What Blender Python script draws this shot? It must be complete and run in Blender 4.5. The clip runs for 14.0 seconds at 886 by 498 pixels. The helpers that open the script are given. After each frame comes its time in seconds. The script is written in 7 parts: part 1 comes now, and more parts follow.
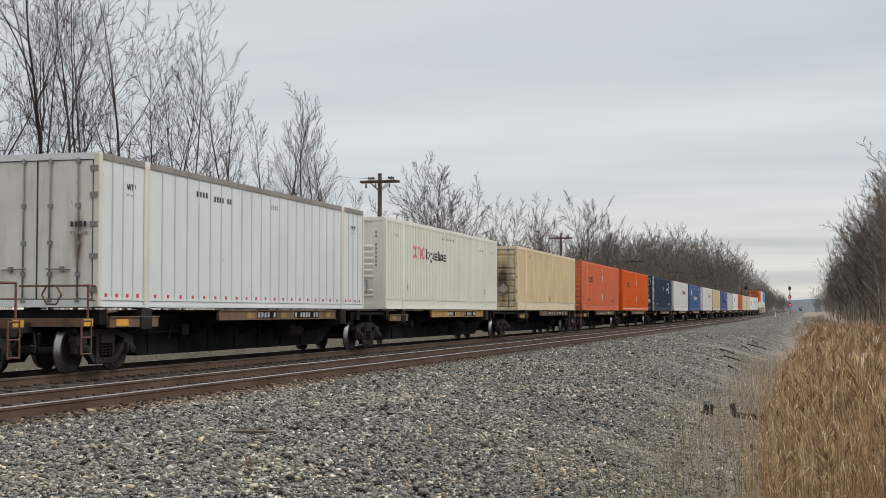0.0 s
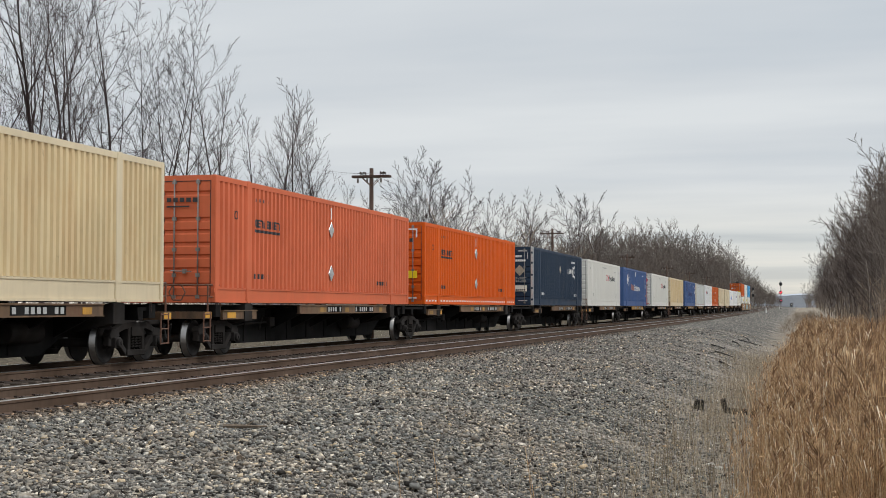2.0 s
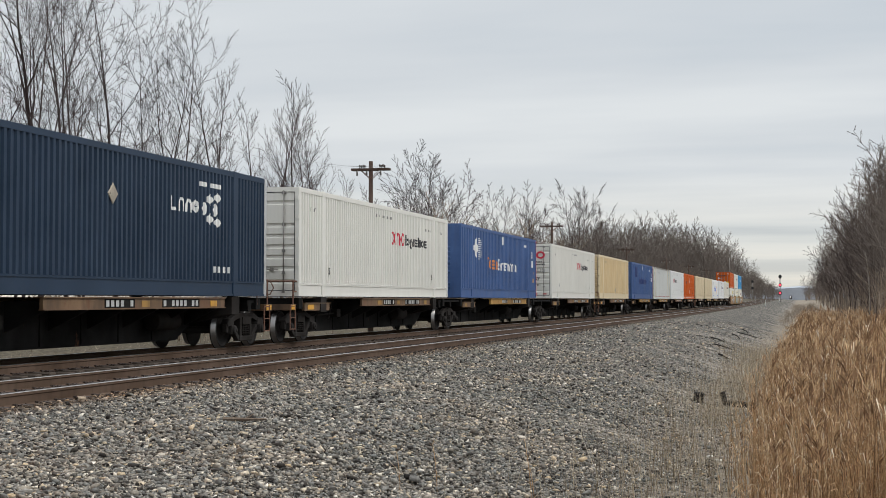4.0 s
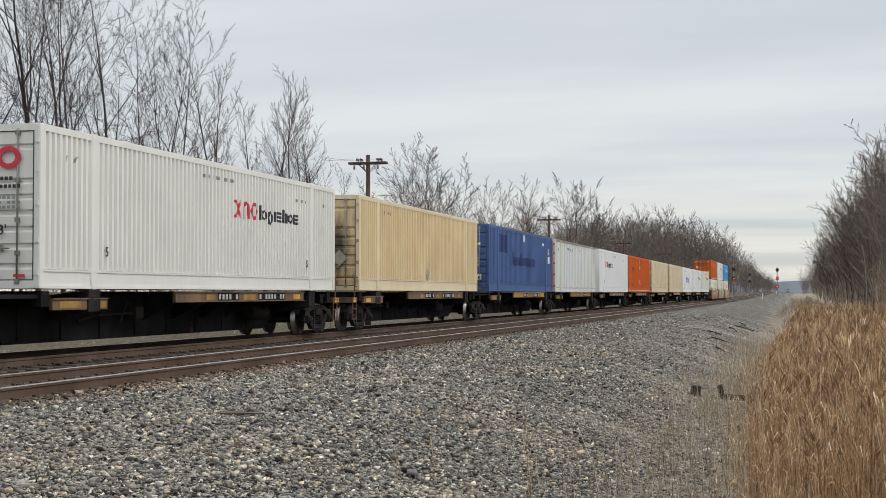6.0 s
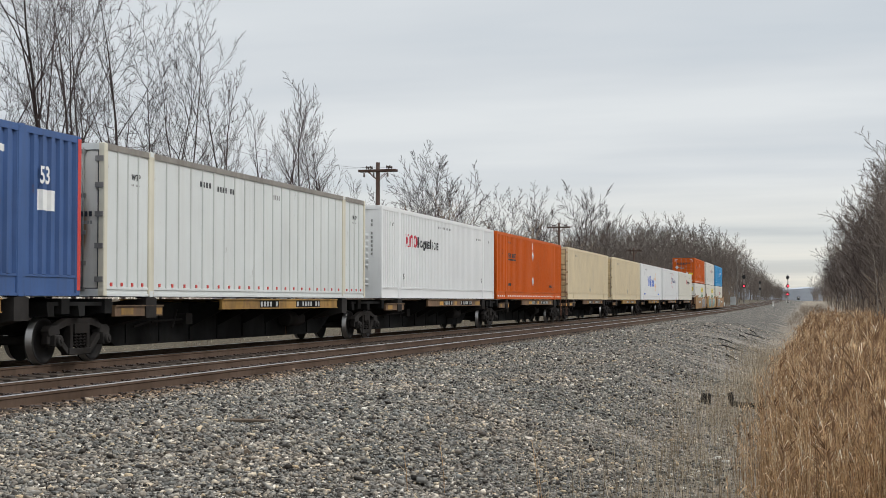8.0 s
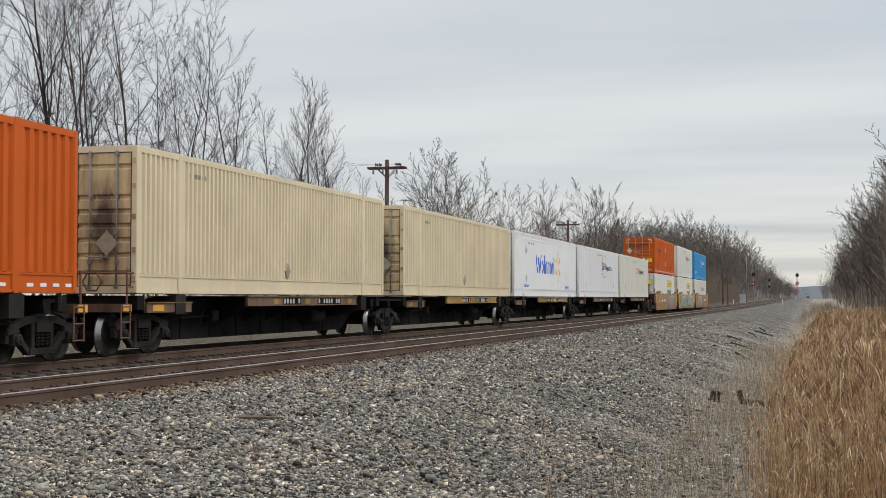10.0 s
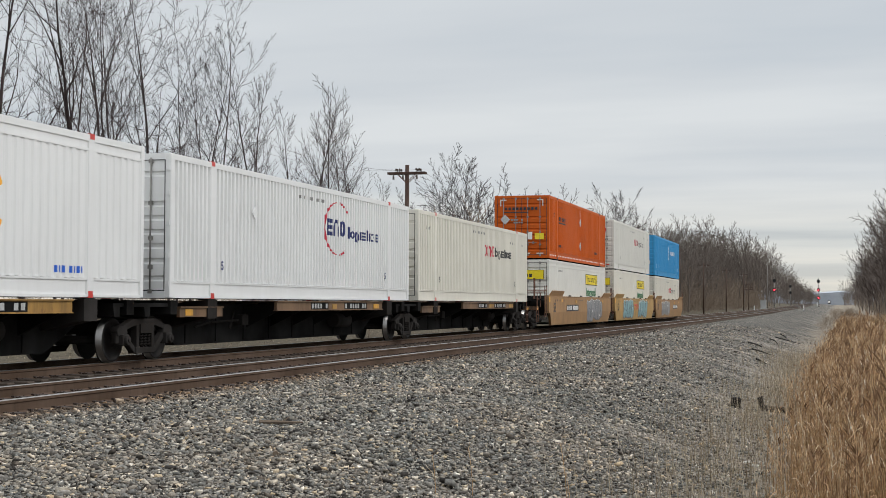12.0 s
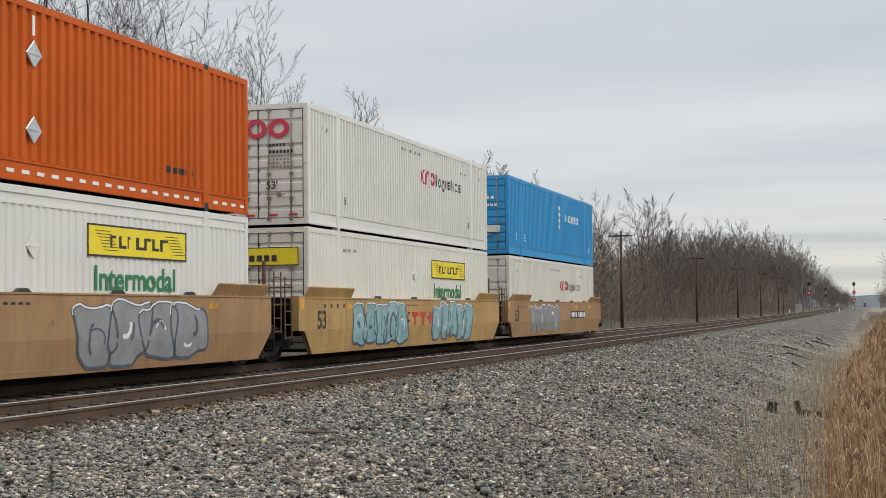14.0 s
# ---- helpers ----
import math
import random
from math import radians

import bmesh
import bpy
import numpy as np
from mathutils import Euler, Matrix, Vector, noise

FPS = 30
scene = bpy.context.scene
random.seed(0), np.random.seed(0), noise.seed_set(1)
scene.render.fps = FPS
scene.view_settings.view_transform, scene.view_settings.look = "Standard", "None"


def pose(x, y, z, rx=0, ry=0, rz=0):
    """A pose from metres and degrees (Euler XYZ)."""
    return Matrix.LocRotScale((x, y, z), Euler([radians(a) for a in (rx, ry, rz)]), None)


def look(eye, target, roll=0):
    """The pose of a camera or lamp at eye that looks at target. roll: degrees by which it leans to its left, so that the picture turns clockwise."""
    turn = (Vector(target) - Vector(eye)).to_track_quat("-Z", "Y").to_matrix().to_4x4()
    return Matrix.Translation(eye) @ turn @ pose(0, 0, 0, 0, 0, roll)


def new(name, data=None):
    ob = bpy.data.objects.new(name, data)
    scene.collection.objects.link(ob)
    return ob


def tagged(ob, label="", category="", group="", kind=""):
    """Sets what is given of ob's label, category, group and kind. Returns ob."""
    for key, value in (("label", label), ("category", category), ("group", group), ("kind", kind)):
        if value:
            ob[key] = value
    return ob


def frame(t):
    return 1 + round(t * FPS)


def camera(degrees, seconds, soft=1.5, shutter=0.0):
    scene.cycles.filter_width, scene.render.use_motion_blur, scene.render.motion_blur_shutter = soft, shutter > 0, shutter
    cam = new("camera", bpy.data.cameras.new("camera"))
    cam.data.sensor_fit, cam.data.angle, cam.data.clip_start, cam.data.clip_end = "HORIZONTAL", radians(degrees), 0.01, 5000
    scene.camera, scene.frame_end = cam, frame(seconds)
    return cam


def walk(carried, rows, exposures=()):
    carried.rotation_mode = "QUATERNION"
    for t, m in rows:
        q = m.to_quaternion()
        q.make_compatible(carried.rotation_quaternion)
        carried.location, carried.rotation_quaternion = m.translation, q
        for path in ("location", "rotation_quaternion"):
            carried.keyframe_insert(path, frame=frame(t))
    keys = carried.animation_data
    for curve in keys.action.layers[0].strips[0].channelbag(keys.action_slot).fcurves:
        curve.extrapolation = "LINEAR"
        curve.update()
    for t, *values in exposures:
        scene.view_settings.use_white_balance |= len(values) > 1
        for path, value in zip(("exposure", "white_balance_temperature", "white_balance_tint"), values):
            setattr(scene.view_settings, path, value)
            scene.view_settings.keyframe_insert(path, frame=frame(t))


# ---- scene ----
EYE = Vector((0.0, 0.0, 1.13))


def aim(turn, tilt, roll):
    """The hand-held camera's pose: turn from the track's direction, tilt and roll, in degrees."""
    a, e = radians(turn), radians(tilt)
    way = Vector((math.sin(a) * math.cos(e), math.cos(a) * math.cos(e), math.sin(e)))
    return look(EYE, EYE + way * 10, roll)


cam = camera(34.94, 14.0, soft=0.6, shutter=0.02)
walk(cam, [
    (0, aim(-14.573, 2.560, -0.039)),
    (0.5, aim(-14.513, 2.650, 0.007)),
    (1, aim(-14.450, 2.603, 0.016)),
    (1.5, aim(-14.368, 2.475, 0.053)),
    (2, aim(-14.230, 2.359, 0.066)),
    (2.5, aim(-14.145, 2.306, 0.123)),
    (3, aim(-14.157, 2.243, 0.094)),
    (5.5, aim(-14.227, 1.849, -0.096)),
    (6, aim(-14.099, 1.812, -0.055)),
    (6.5, aim(-14.021, 1.814, -0.046)),
    (7, aim(-14.108, 1.914, -0.038)),
    (7.5, aim(-14.316, 2.032, -0.014)),
    (8, aim(-14.496, 2.118, -0.029)),
    (10.5, aim(-15.061, 1.986, 0.109)),
    (11, aim(-15.336, 2.053, 0.193)),
    (11.5, aim(-15.531, 2.166, 0.186)),
    (12, aim(-15.678, 2.223, 0.177)),
    (12.5, aim(-15.885, 2.230, 0.092)),
    (13, aim(-16.160, 2.272, -0.063)),
    (13.5, aim(-16.459, 2.410, -0.264)),
    (14, aim(-16.994, 2.548, -0.563)),
], exposures=[(0, 0.0), (3, 0.04), (6.5, 0.10), (8, 0.08), (10.5, 0.02), (14, 0.0)])

# ---- world, sun, exposure ----
def node(nt, kind, **values):
    n = nt.nodes.new("ShaderNode" + kind)
    for key, value in values.items():
        if key == "op":
            n.operation = value
        elif key == "blend":
            n.data_type, n.blend_type = "RGBA", value
        else:
            n.inputs[int(key[1:])].default_value = value
    return n


def join(nt, a, i, b, j):
    nt.links.new(a.outputs[i], b.inputs[j])


def ramp(nt, stops):
    n = nt.nodes.new("ShaderNodeValToRGB")
    e = n.color_ramp.elements
    while len(e) < len(stops):
        e.new(0.5)
    for el, (p, c) in zip(e, stops):
        el.position, el.color = p, (*c, 1) if len(c) == 3 else c
    return n


def make_world():
    world = bpy.data.worlds.new("overcast_sky")
    scene.world = world
    world.use_nodes = True
    nt = world.node_tree
    back = nt.nodes["Background"]
    sky = nt.nodes.new("ShaderNodeTexSky")
    sky.sky_type, sky.sun_disc = "NISHITA", False
    sky.sun_elevation, sky.sun_rotation = radians(44), radians(73)
    co = nt.nodes.new("ShaderNodeTexCoord")
    sep = nt.nodes.new("ShaderNodeSeparateXYZ")
    join(nt, co, "Generated", sep, 0)
    # cloud deck: the way to the sky, laid out on a flat layer
    up = node(nt, "Math", op="MAXIMUM", i1=0.0)
    join(nt, sep, 2, up, 0)
    lift = node(nt, "Math", op="ADD", i1=0.07)
    join(nt, up, 0, lift, 0)
    px, py = node(nt, "Math", op="DIVIDE"), node(nt, "Math", op="DIVIDE")
    join(nt, sep, 0, px, 0), join(nt, lift, 0, px, 1)
    join(nt, sep, 1, py, 0), join(nt, lift, 0, py, 1)
    flat = nt.nodes.new("ShaderNodeCombineXYZ")
    join(nt, px, 0, flat, 0), join(nt, py, 0, flat, 1)
    wide = node(nt, "Mapping", i1=(3.0, 1.3, 0), i3=(0.42, 0.9, 1.0))
    join(nt, flat, 0, wide, 0)
    big = node(nt, "TexNoise", i2=0.55, i3=5.0, i4=0.5)
    join(nt, wide, 0, big, 0)
    shade = ramp(nt, [(0.36, (0.72, 0.76, 0.80)), (0.46, (0.88, 0.905, 0.92)), (0.54, (0.97, 0.975, 0.97)), (0.66, (1.10, 1.09, 1.06))])
    join(nt, big, 0, shade, 0)
    # overcast: the zenith is brighter than the sky low down; a pale warm strip at the horizon
    height = ramp(nt, [(0.0, (0.86, 0.80, 0.70)), (0.035, (0.80, 0.79, 0.75)), (0.09, (0.672, 0.70, 0.732)),
                       (0.25, (0.632, 0.67, 0.712)), (0.55, (1.2, 1.22, 1.25)), (1.0, (1.85, 1.87, 1.9))])
    join(nt, up, 0, height, 0)
    mul = node(nt, "Mix", blend="MULTIPLY", i0=1.0)
    join(nt, height, 0, mul, 6), join(nt, shade, 0, mul, 7)
    thin = node(nt, "Mix", blend="MULTIPLY", i0=1.0)
    join(nt, sky, 0, thin, 6)
    thin.inputs[7].default_value = (0.1, 0.1, 0.1, 1)
    mix = node(nt, "Mix", blend="MIX", i0=0.06)
    join(nt, mul, 2, mix, 6), join(nt, thin, 2, mix, 7)
    join(nt, mix, 2, back, 0)
    back.inputs[1].default_value = 1.0
    sun = new("sun", bpy.data.lights.new("sun", "SUN"))
    sun.data.energy, sun.data.angle, sun.data.color = 1.3, radians(16), (1.0, 0.97, 0.93)
    sun.matrix_world = look((30, 9, 31), (0, 0, 0))


make_world()


# ---- materials ----
def material(name, rough=0.6, metal=0.0, sheen=0.5):
    m = bpy.data.materials.new(name)
    m.use_nodes = True
    b = m.node_tree.nodes["Principled BSDF"]
    b.inputs["Roughness"].default_value, b.inputs["Metallic"].default_value = rough, metal
    b.inputs["Specular IOR Level"].default_value = sheen
    return m, m.node_tree, b


def coords(nt, scale=(1, 1, 1), space="Object"):
    co = nt.nodes.new("ShaderNodeTexCoord")
    mp = node(nt, "Mapping", i3=scale)
    join(nt, co, space, mp, 0)
    return mp


def bump(nt, b, src, strength, distance):
    n = node(nt, "Bump", i0=strength, i1=distance)
    join(nt, src, 0, n, 3 if n.inputs[3].name == "Height" else 2)
    join(nt, n, 0, b, "Normal")


def paint(name, color, rough=0.45, dirt=0.25, rust=0.0, fade=0.12, dirt_color=(0.16, 0.13, 0.10), metal=0.0, streak=6.0, sheen=0.5, reach=0.0, stain=None):
    """Weathered paint: faded patches, grime in vertical streaks, rust spots."""
    m, nt, b = material(name, rough, metal, sheen)
    cloudy = node(nt, "TexNoise", i2=0.7, i3=4.0, i4=0.6)
    join(nt, coords(nt), 0, cloudy, 0)
    light = tuple(min(1, c * (1 + fade) + 0.25 * fade * 0.5) for c in color)
    dark = tuple(c * (1 - fade) for c in color)
    base = ramp(nt, [(0.3, dark), (0.7, light)])
    join(nt, cloudy, 0, base, 0)
    run = node(nt, "TexNoise", i2=1.0, i3=6.0, i4=0.65)
    join(nt, coords(nt, (streak, streak, 0.45)), 0, run, 0)
    grime = ramp(nt, [(0.48 - reach, (0, 0, 0)), (0.78 - 1.6 * reach, (dirt,) * 3)])
    join(nt, run, 0, grime, 0)
    mix = node(nt, "Mix", blend="MIX")
    mix.inputs[7].default_value = (*dirt_color, 1)
    join(nt, grime, 0, mix, 0), join(nt, base, 0, mix, 6)
    last = mix
    if rust:
        spots = node(nt, "TexNoise", i2=2.3, i3=8.0, i4=0.72)
        join(nt, coords(nt, (1.3, 1.3, 0.6)), 0, spots, 0)
        where = ramp(nt, [(0.66 - 0.25 * rust, (0, 0, 0)), (0.76 - 0.2 * rust, (1, 1, 1))])
        join(nt, spots, 0, where, 0)
        mix2 = node(nt, "Mix", blend="MIX")
        mix2.inputs[7].default_value = (0.13, 0.06, 0.03, 1)
        join(nt, where, 0, mix2, 0), join(nt, last, 2, mix2, 6)
        last = mix2
    if stain:
        # one run of rust with ragged edges: across, up, half width, half height
        sx, sz, hw, hh, hue = stain
        at = coords(nt)
        at.inputs[1].default_value, at.inputs[3].default_value = (-sx / hw, 0, -sz / hh), (1 / hw, 0.0, 1 / hh)
        far = nt.nodes.new("ShaderNodeVectorMath")
        far.operation = "LENGTH"
        join(nt, at, 0, far, 0)
        ragged = node(nt, "TexNoise", i2=2.2, i3=7.0, i4=0.7)
        join(nt, coords(nt, (2.4, 2.4, 0.7)), 0, ragged, 0)
        torn = node(nt, "Math", op="ADD")
        join(nt, far, 1, torn, 0), join(nt, ragged, 0, torn, 1)
        run2 = ramp(nt, [(0.55, (0.92,) * 3), (1.0, (0.35,) * 3)])
        run2.color_ramp.elements.new(1.0).color = (0, 0, 0, 1)
        run2.color_ramp.elements[1].position, run2.color_ramp.elements[2].position = 0.78, 1.0
        shrink = node(nt, "Math", op="MULTIPLY", i1=0.72)
        join(nt, torn, 0, shrink, 0), join(nt, shrink, 0, run2, 0)
        mix3 = node(nt, "Mix", blend="MIX")
        mix3.inputs[7].default_value = (*hue, 1)
        join(nt, run2, 0, mix3, 0), join(nt, last, 2, mix3, 6)
        last = mix3
    join(nt, last, 2, b, "Base Color")
    fine = node(nt, "TexNoise", i2=28.0, i3=4.0)
    join(nt, coords(nt), 0, fine, 0)
    bump(nt, b, fine, 0.12, 0.01)
    rr = node(nt, "MapRange", i1=0.3, i2=0.7, i3=rough - 0.08, i4=rough + 0.15)
    join(nt, cloudy, 0, rr, 0)
    join(nt, rr, 0, b, "Roughness")
    return m


def plain(name, color, rough=0.5, metal=0.0, vary=0.15, scale=9.0):
    m, nt, b = material(name, rough, metal)
    n = node(nt, "TexNoise", i2=scale, i3=5.0, i4=0.6)
    join(nt, coords(nt), 0, n, 0)
    c = ramp(nt, [(0.3, tuple(v * (1 - vary) for v in color)), (0.7, tuple(min(1, v * (1 + vary)) for v in color))])
    join(nt, n, 0, c, 0)
    join(nt, c, 0, b, "Base Color")
    bump(nt, b, n, 0.15, 0.01)
    return m


def bark(name, c0, c1):
    m, nt, b = material(name, 0.9, 0.0, 0.15)
    n = node(nt, "TexNoise", i2=3.0, i3=6.0, i4=0.7)
    join(nt, coords(nt, (3, 3, 0.6)), 0, n, 0)
    c = ramp(nt, [(0.3, c0), (0.7, c1)])
    join(nt, n, 0, c, 0)
    info = nt.nodes.new("ShaderNodeObjectInfo")
    var = node(nt, "MapRange", i3=0.75, i4=1.3)
    join(nt, info, "Random", var, 0)
    mul = node(nt, "Mix", blend="MULTIPLY", i0=1.0)
    join(nt, c, 0, mul, 6), join(nt, var, 0, mul, 7)
    join(nt, mul, 2, b, "Base Color")
    bump(nt, b, n, 0.4, 0.02)
    return m


def island(name, stops, rough=0.85, grain=30.0, thin=0.0):
    """Joined small pieces, each with a tone of its own."""
    m, nt, b = material(name, rough, 0.0, 0.2)
    g = nt.nodes.new("ShaderNodeNewGeometry")
    c = ramp(nt, stops)
    join(nt, g, "Random Per Island", c, 0)
    n = node(nt, "TexNoise", i2=grain, i3=3.0)
    join(nt, coords(nt), 0, n, 0)
    t = ramp(nt, [(0.3, (0.75,) * 3), (0.7, (1.2,) * 3)])
    join(nt, n, 0, t, 0)
    mul = node(nt, "Mix", blend="MULTIPLY", i0=1.0)
    join(nt, c, 0, mul, 6), join(nt, t, 0, mul, 7)
    join(nt, mul, 2, b, "Base Color")
    bump(nt, b, n, 0.3, 0.01)
    if thin:
        # dry leaves let some light through
        leaf = nt.nodes.new("ShaderNodeBsdfTranslucent")
        both = node(nt, "MixShader", i0=thin)
        join(nt, mul, 2, leaf, 0)
        join(nt, b, 0, both, 1), join(nt, leaf, 0, both, 2)
        join(nt, both, 0, nt.nodes["Material Output"], 0)
    return m


def ground_material():
    m, nt, b = material("gravel_and_soil", 0.95, 0.0, 0.15)
    at = coords(nt)
    # crushed stone in two sizes
    cell = node(nt, "TexVoronoi", i2=23.0)
    join(nt, at, 0, cell, 0)
    coarse = node(nt, "TexVoronoi", i2=11.0)
    join(nt, at, 0, coarse, 0)
    lump = nt.nodes.new("ShaderNodeSeparateColor")
    join(nt, coarse, "Color", lump, 0)
    lumps = ramp(nt, [(0.0, (0.6,) * 3), (0.5, (0.95,) * 3), (1.0, (1.5, 1.45, 1.38))])
    join(nt, lump, 0, lumps, 0)
    tone = nt.nodes.new("ShaderNodeSeparateColor")
    join(nt, cell, "Color", tone, 0)
    stone = ramp(nt, [(0.0, (0.035, 0.032, 0.029)), (0.3, (0.10, 0.096, 0.09)), (0.6, (0.19, 0.182, 0.17)), (0.85, (0.29, 0.272, 0.245)), (1.0, (0.55, 0.52, 0.47))])
    join(nt, tone, 0, stone, 0)
    # shade between stones put into the colour: each cell darkens towards its edge
    gap_shade = ramp(nt, [(0.0, (1.1,) * 3), (0.5, (0.85,) * 3), (0.8, (0.35,) * 3)])
    join(nt, cell, "Distance", gap_shade, 0)
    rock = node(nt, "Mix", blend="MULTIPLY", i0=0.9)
    join(nt, stone, 0, rock, 6), join(nt, gap_shade, 0, rock, 7)
    patch = node(nt, "TexNoise", i2=0.3, i3=9.0, i4=0.75)
    join(nt, at, 0, patch, 0)
    tint = ramp(nt, [(0.3, (0.62, 0.63, 0.63)), (0.5, (0.85, 0.84, 0.82)), (0.72, (1.15, 1.08, 1.0))])
    join(nt, patch, 0, tint, 0)
    rock2 = node(nt, "Mix", blend="MULTIPLY", i0=1.0)
    uneven = node(nt, "Mix", blend="MULTIPLY", i0=0.9)
    join(nt, rock, 2, uneven, 6), join(nt, lumps, 0, uneven, 7)
    join(nt, uneven, 2, rock2, 6), join(nt, tint, 0, rock2, 7)
    # fine dusty sand between the stones
    dust = node(nt, "TexNoise", i2=0.45, i3=7.0, i4=0.68)
    join(nt, at, 0, dust, 0)
    dusty = dust_mask(nt, at, 0.85)
    sand = node(nt, "Mix", blend="MIX")
    sand.inputs[7].default_value = (0.37, 0.332, 0.285, 1)
    join(nt, dusty, 0, sand, 0), join(nt, rock2, 2, sand, 6)
    # soil and dead grass off the trackbed; the edge wanders
    grain = node(nt, "TexNoise", i2=6.0, i3=8.0, i4=0.75)
    join(nt, at, 0, grain, 0)
    soil = ramp(nt, [(0.25, (0.06, 0.047, 0.036)), (0.42, (0.17, 0.14, 0.107)), (0.55, (0.29, 0.25, 0.195)), (0.7, (0.38, 0.33, 0.26)), (0.9, (0.16, 0.14, 0.09))])
    join(nt, grain, 0, soil, 0)
    sep = nt.nodes.new("ShaderNodeSeparateXYZ")
    join(nt, at, 0, sep, 0)
    wob = node(nt, "MapRange", i1=0.3, i2=0.7, i3=-1.3, i4=1.3)
    join(nt, dust, 0, wob, 0)
    edge = node(nt, "Math", op="ADD")
    join(nt, sep, 0, edge, 0), join(nt, wob, 0, edge, 1)
    right = node(nt, "MapRange", i1=-2.5, i2=-1.4, i3=0.0, i4=1.0)
    left = node(nt, "MapRange", i1=-19.5, i2=-18.3, i3=1.0, i4=0.0)
    join(nt, edge, 0, right, 0), join(nt, edge, 0, left, 0)
    darker = node(nt, "Mix", blend="MULTIPLY")
    darker.inputs[7].default_value = (0.40, 0.40, 0.37, 1)
    join(nt, left, 0, darker, 0), join(nt, soil, 0, darker, 6)
    off = node(nt, "Math", op="MAXIMUM")
    join(nt, right, 0, off, 0), join(nt, left, 0, off, 1)
    allm = node(nt, "Mix", blend="MIX")
    join(nt, off, 0, allm, 0), join(nt, sand, 2, allm, 6), join(nt, darker, 2, allm, 7)
    # brake dust and rust by the rails, with under-train shade painted into the colour
    nearer = node(nt, "MapRange", i1=-9.3, i2=-8.5, i3=0.8, i4=0.0)
    join(nt, edge, 0, nearer, 0)
    farther = node(nt, "MapRange", i1=-20.5, i2=-17.2, i3=0.0, i4=1.0)
    join(nt, edge, 0, farther, 0)
    rust_and_shade = node(nt, "Math", op="MULTIPLY")
    join(nt, nearer, 0, rust_and_shade, 0), join(nt, farther, 0, rust_and_shade, 1)
    rusty = node(nt, "Mix", blend="MIX")
    rusty.inputs[7].default_value = (0.034, 0.025, 0.019, 1)
    join(nt, rust_and_shade, 0, rusty, 0), join(nt, allm, 2, rusty, 6)
    join(nt, rusty, 2, b, "Base Color")
    bump(nt, b, gap_shade, 0.7, 0.03)
    return m


def stone_material():
    """Crushed stone: each piece of a tone of its own, dusted with sand in patches and rust-stained along the rails."""
    m, nt, b = material("crushed_stone", 0.85, 0.0, 0.25)
    g = nt.nodes.new("ShaderNodeNewGeometry")
    tones = ((0.0, (0.022, 0.019, 0.017)), (0.13, (0.065, 0.058, 0.052)), (0.26, (0.20, 0.20, 0.192)), (0.38, (0.12, 0.10, 0.083)), (0.50, (0.26, 0.246, 0.225)), (0.62, (0.17, 0.17, 0.16)),
             (0.72, (0.36, 0.325, 0.275)), (0.82, (0.23, 0.203, 0.172)), (0.90, (0.47, 0.435, 0.38)), (0.95, (0.48, 0.37, 0.24)), (1.0, (0.75, 0.71, 0.65)))
    c = ramp(nt, tones)
    join(nt, g, "Random Per Island", c, 0)
    at = coords(nt)
    n = node(nt, "TexNoise", i2=45.0, i3=3.0)
    join(nt, at, 0, n, 0)
    t = ramp(nt, [(0.3, (0.72,) * 3), (0.7, (1.25,) * 3)])
    join(nt, n, 0, t, 0)
    mul = node(nt, "Mix", blend="MULTIPLY", i0=1.0)
    join(nt, c, 0, mul, 6), join(nt, t, 0, mul, 7)
    patch = node(nt, "TexNoise", i2=0.3, i3=6.0, i4=0.7)
    join(nt, at, 0, patch, 0)
    tint = ramp(nt, [(0.32, (0.80, 0.84, 0.84)), (0.5, (1.0, 1.0, 0.98)), (0.68, (1.22, 1.14, 1.04))])
    join(nt, patch, 0, tint, 0)
    mul2 = node(nt, "Mix", blend="MULTIPLY", i0=1.0)
    join(nt, mul, 2, mul2, 6), join(nt, tint, 0, mul2, 7)
    dust = dust_mask(nt, at, 0.75)
    sand = node(nt, "Mix", blend="MIX")
    sand.inputs[7].default_value = (0.36, 0.325, 0.28, 1)
    join(nt, dust, 0, sand, 0), join(nt, mul2, 2, sand, 6)
    # rust and wood crumbs beside the rail
    sep = nt.nodes.new("ShaderNodeSeparateXYZ")
    join(nt, at, 0, sep, 0)
    rail = node(nt, "MapRange", i1=-8.9, i2=-8.4, i3=0.8, i4=0.0)
    join(nt, sep, 0, rail, 0)
    rust = node(nt, "Mix", blend="MULTIPLY")
    rust.inputs[7].default_value = (0.62, 0.44, 0.32, 1)
    join(nt, rail, 0, rust, 0), join(nt, sand, 2, rust, 6)
    join(nt, rust, 2, b, "Base Color")
    bump(nt, b, n, 0.35, 0.008)
    return m


def dust_mask(nt, at, most):
    """Where fine sand lies: streaks washed down the shoulder, more of them towards the ditch."""
    way = node(nt, "Mapping", i2=(0, 0, 0.5), i3=(0.34, 1.0, 1.0))
    join(nt, at, 0, way, 0)
    dust = node(nt, "TexNoise", i2=0.62, i3=6.0, i4=0.66)
    join(nt, way, 0, dust, 0)
    sep = nt.nodes.new("ShaderNodeSeparateXYZ")
    join(nt, at, 0, sep, 0)
    low = node(nt, "MapRange", i1=-6.0, i2=-1.8, i3=-0.06, i4=0.095)
    join(nt, sep, 0, low, 0)
    both = node(nt, "Math", op="ADD")
    join(nt, dust, 0, both, 0), join(nt, low, 0, both, 1)
    out = ramp(nt, [(0.57, (0, 0, 0)), (0.72, (most,) * 3)])
    join(nt, both, 0, out, 0)
    return out


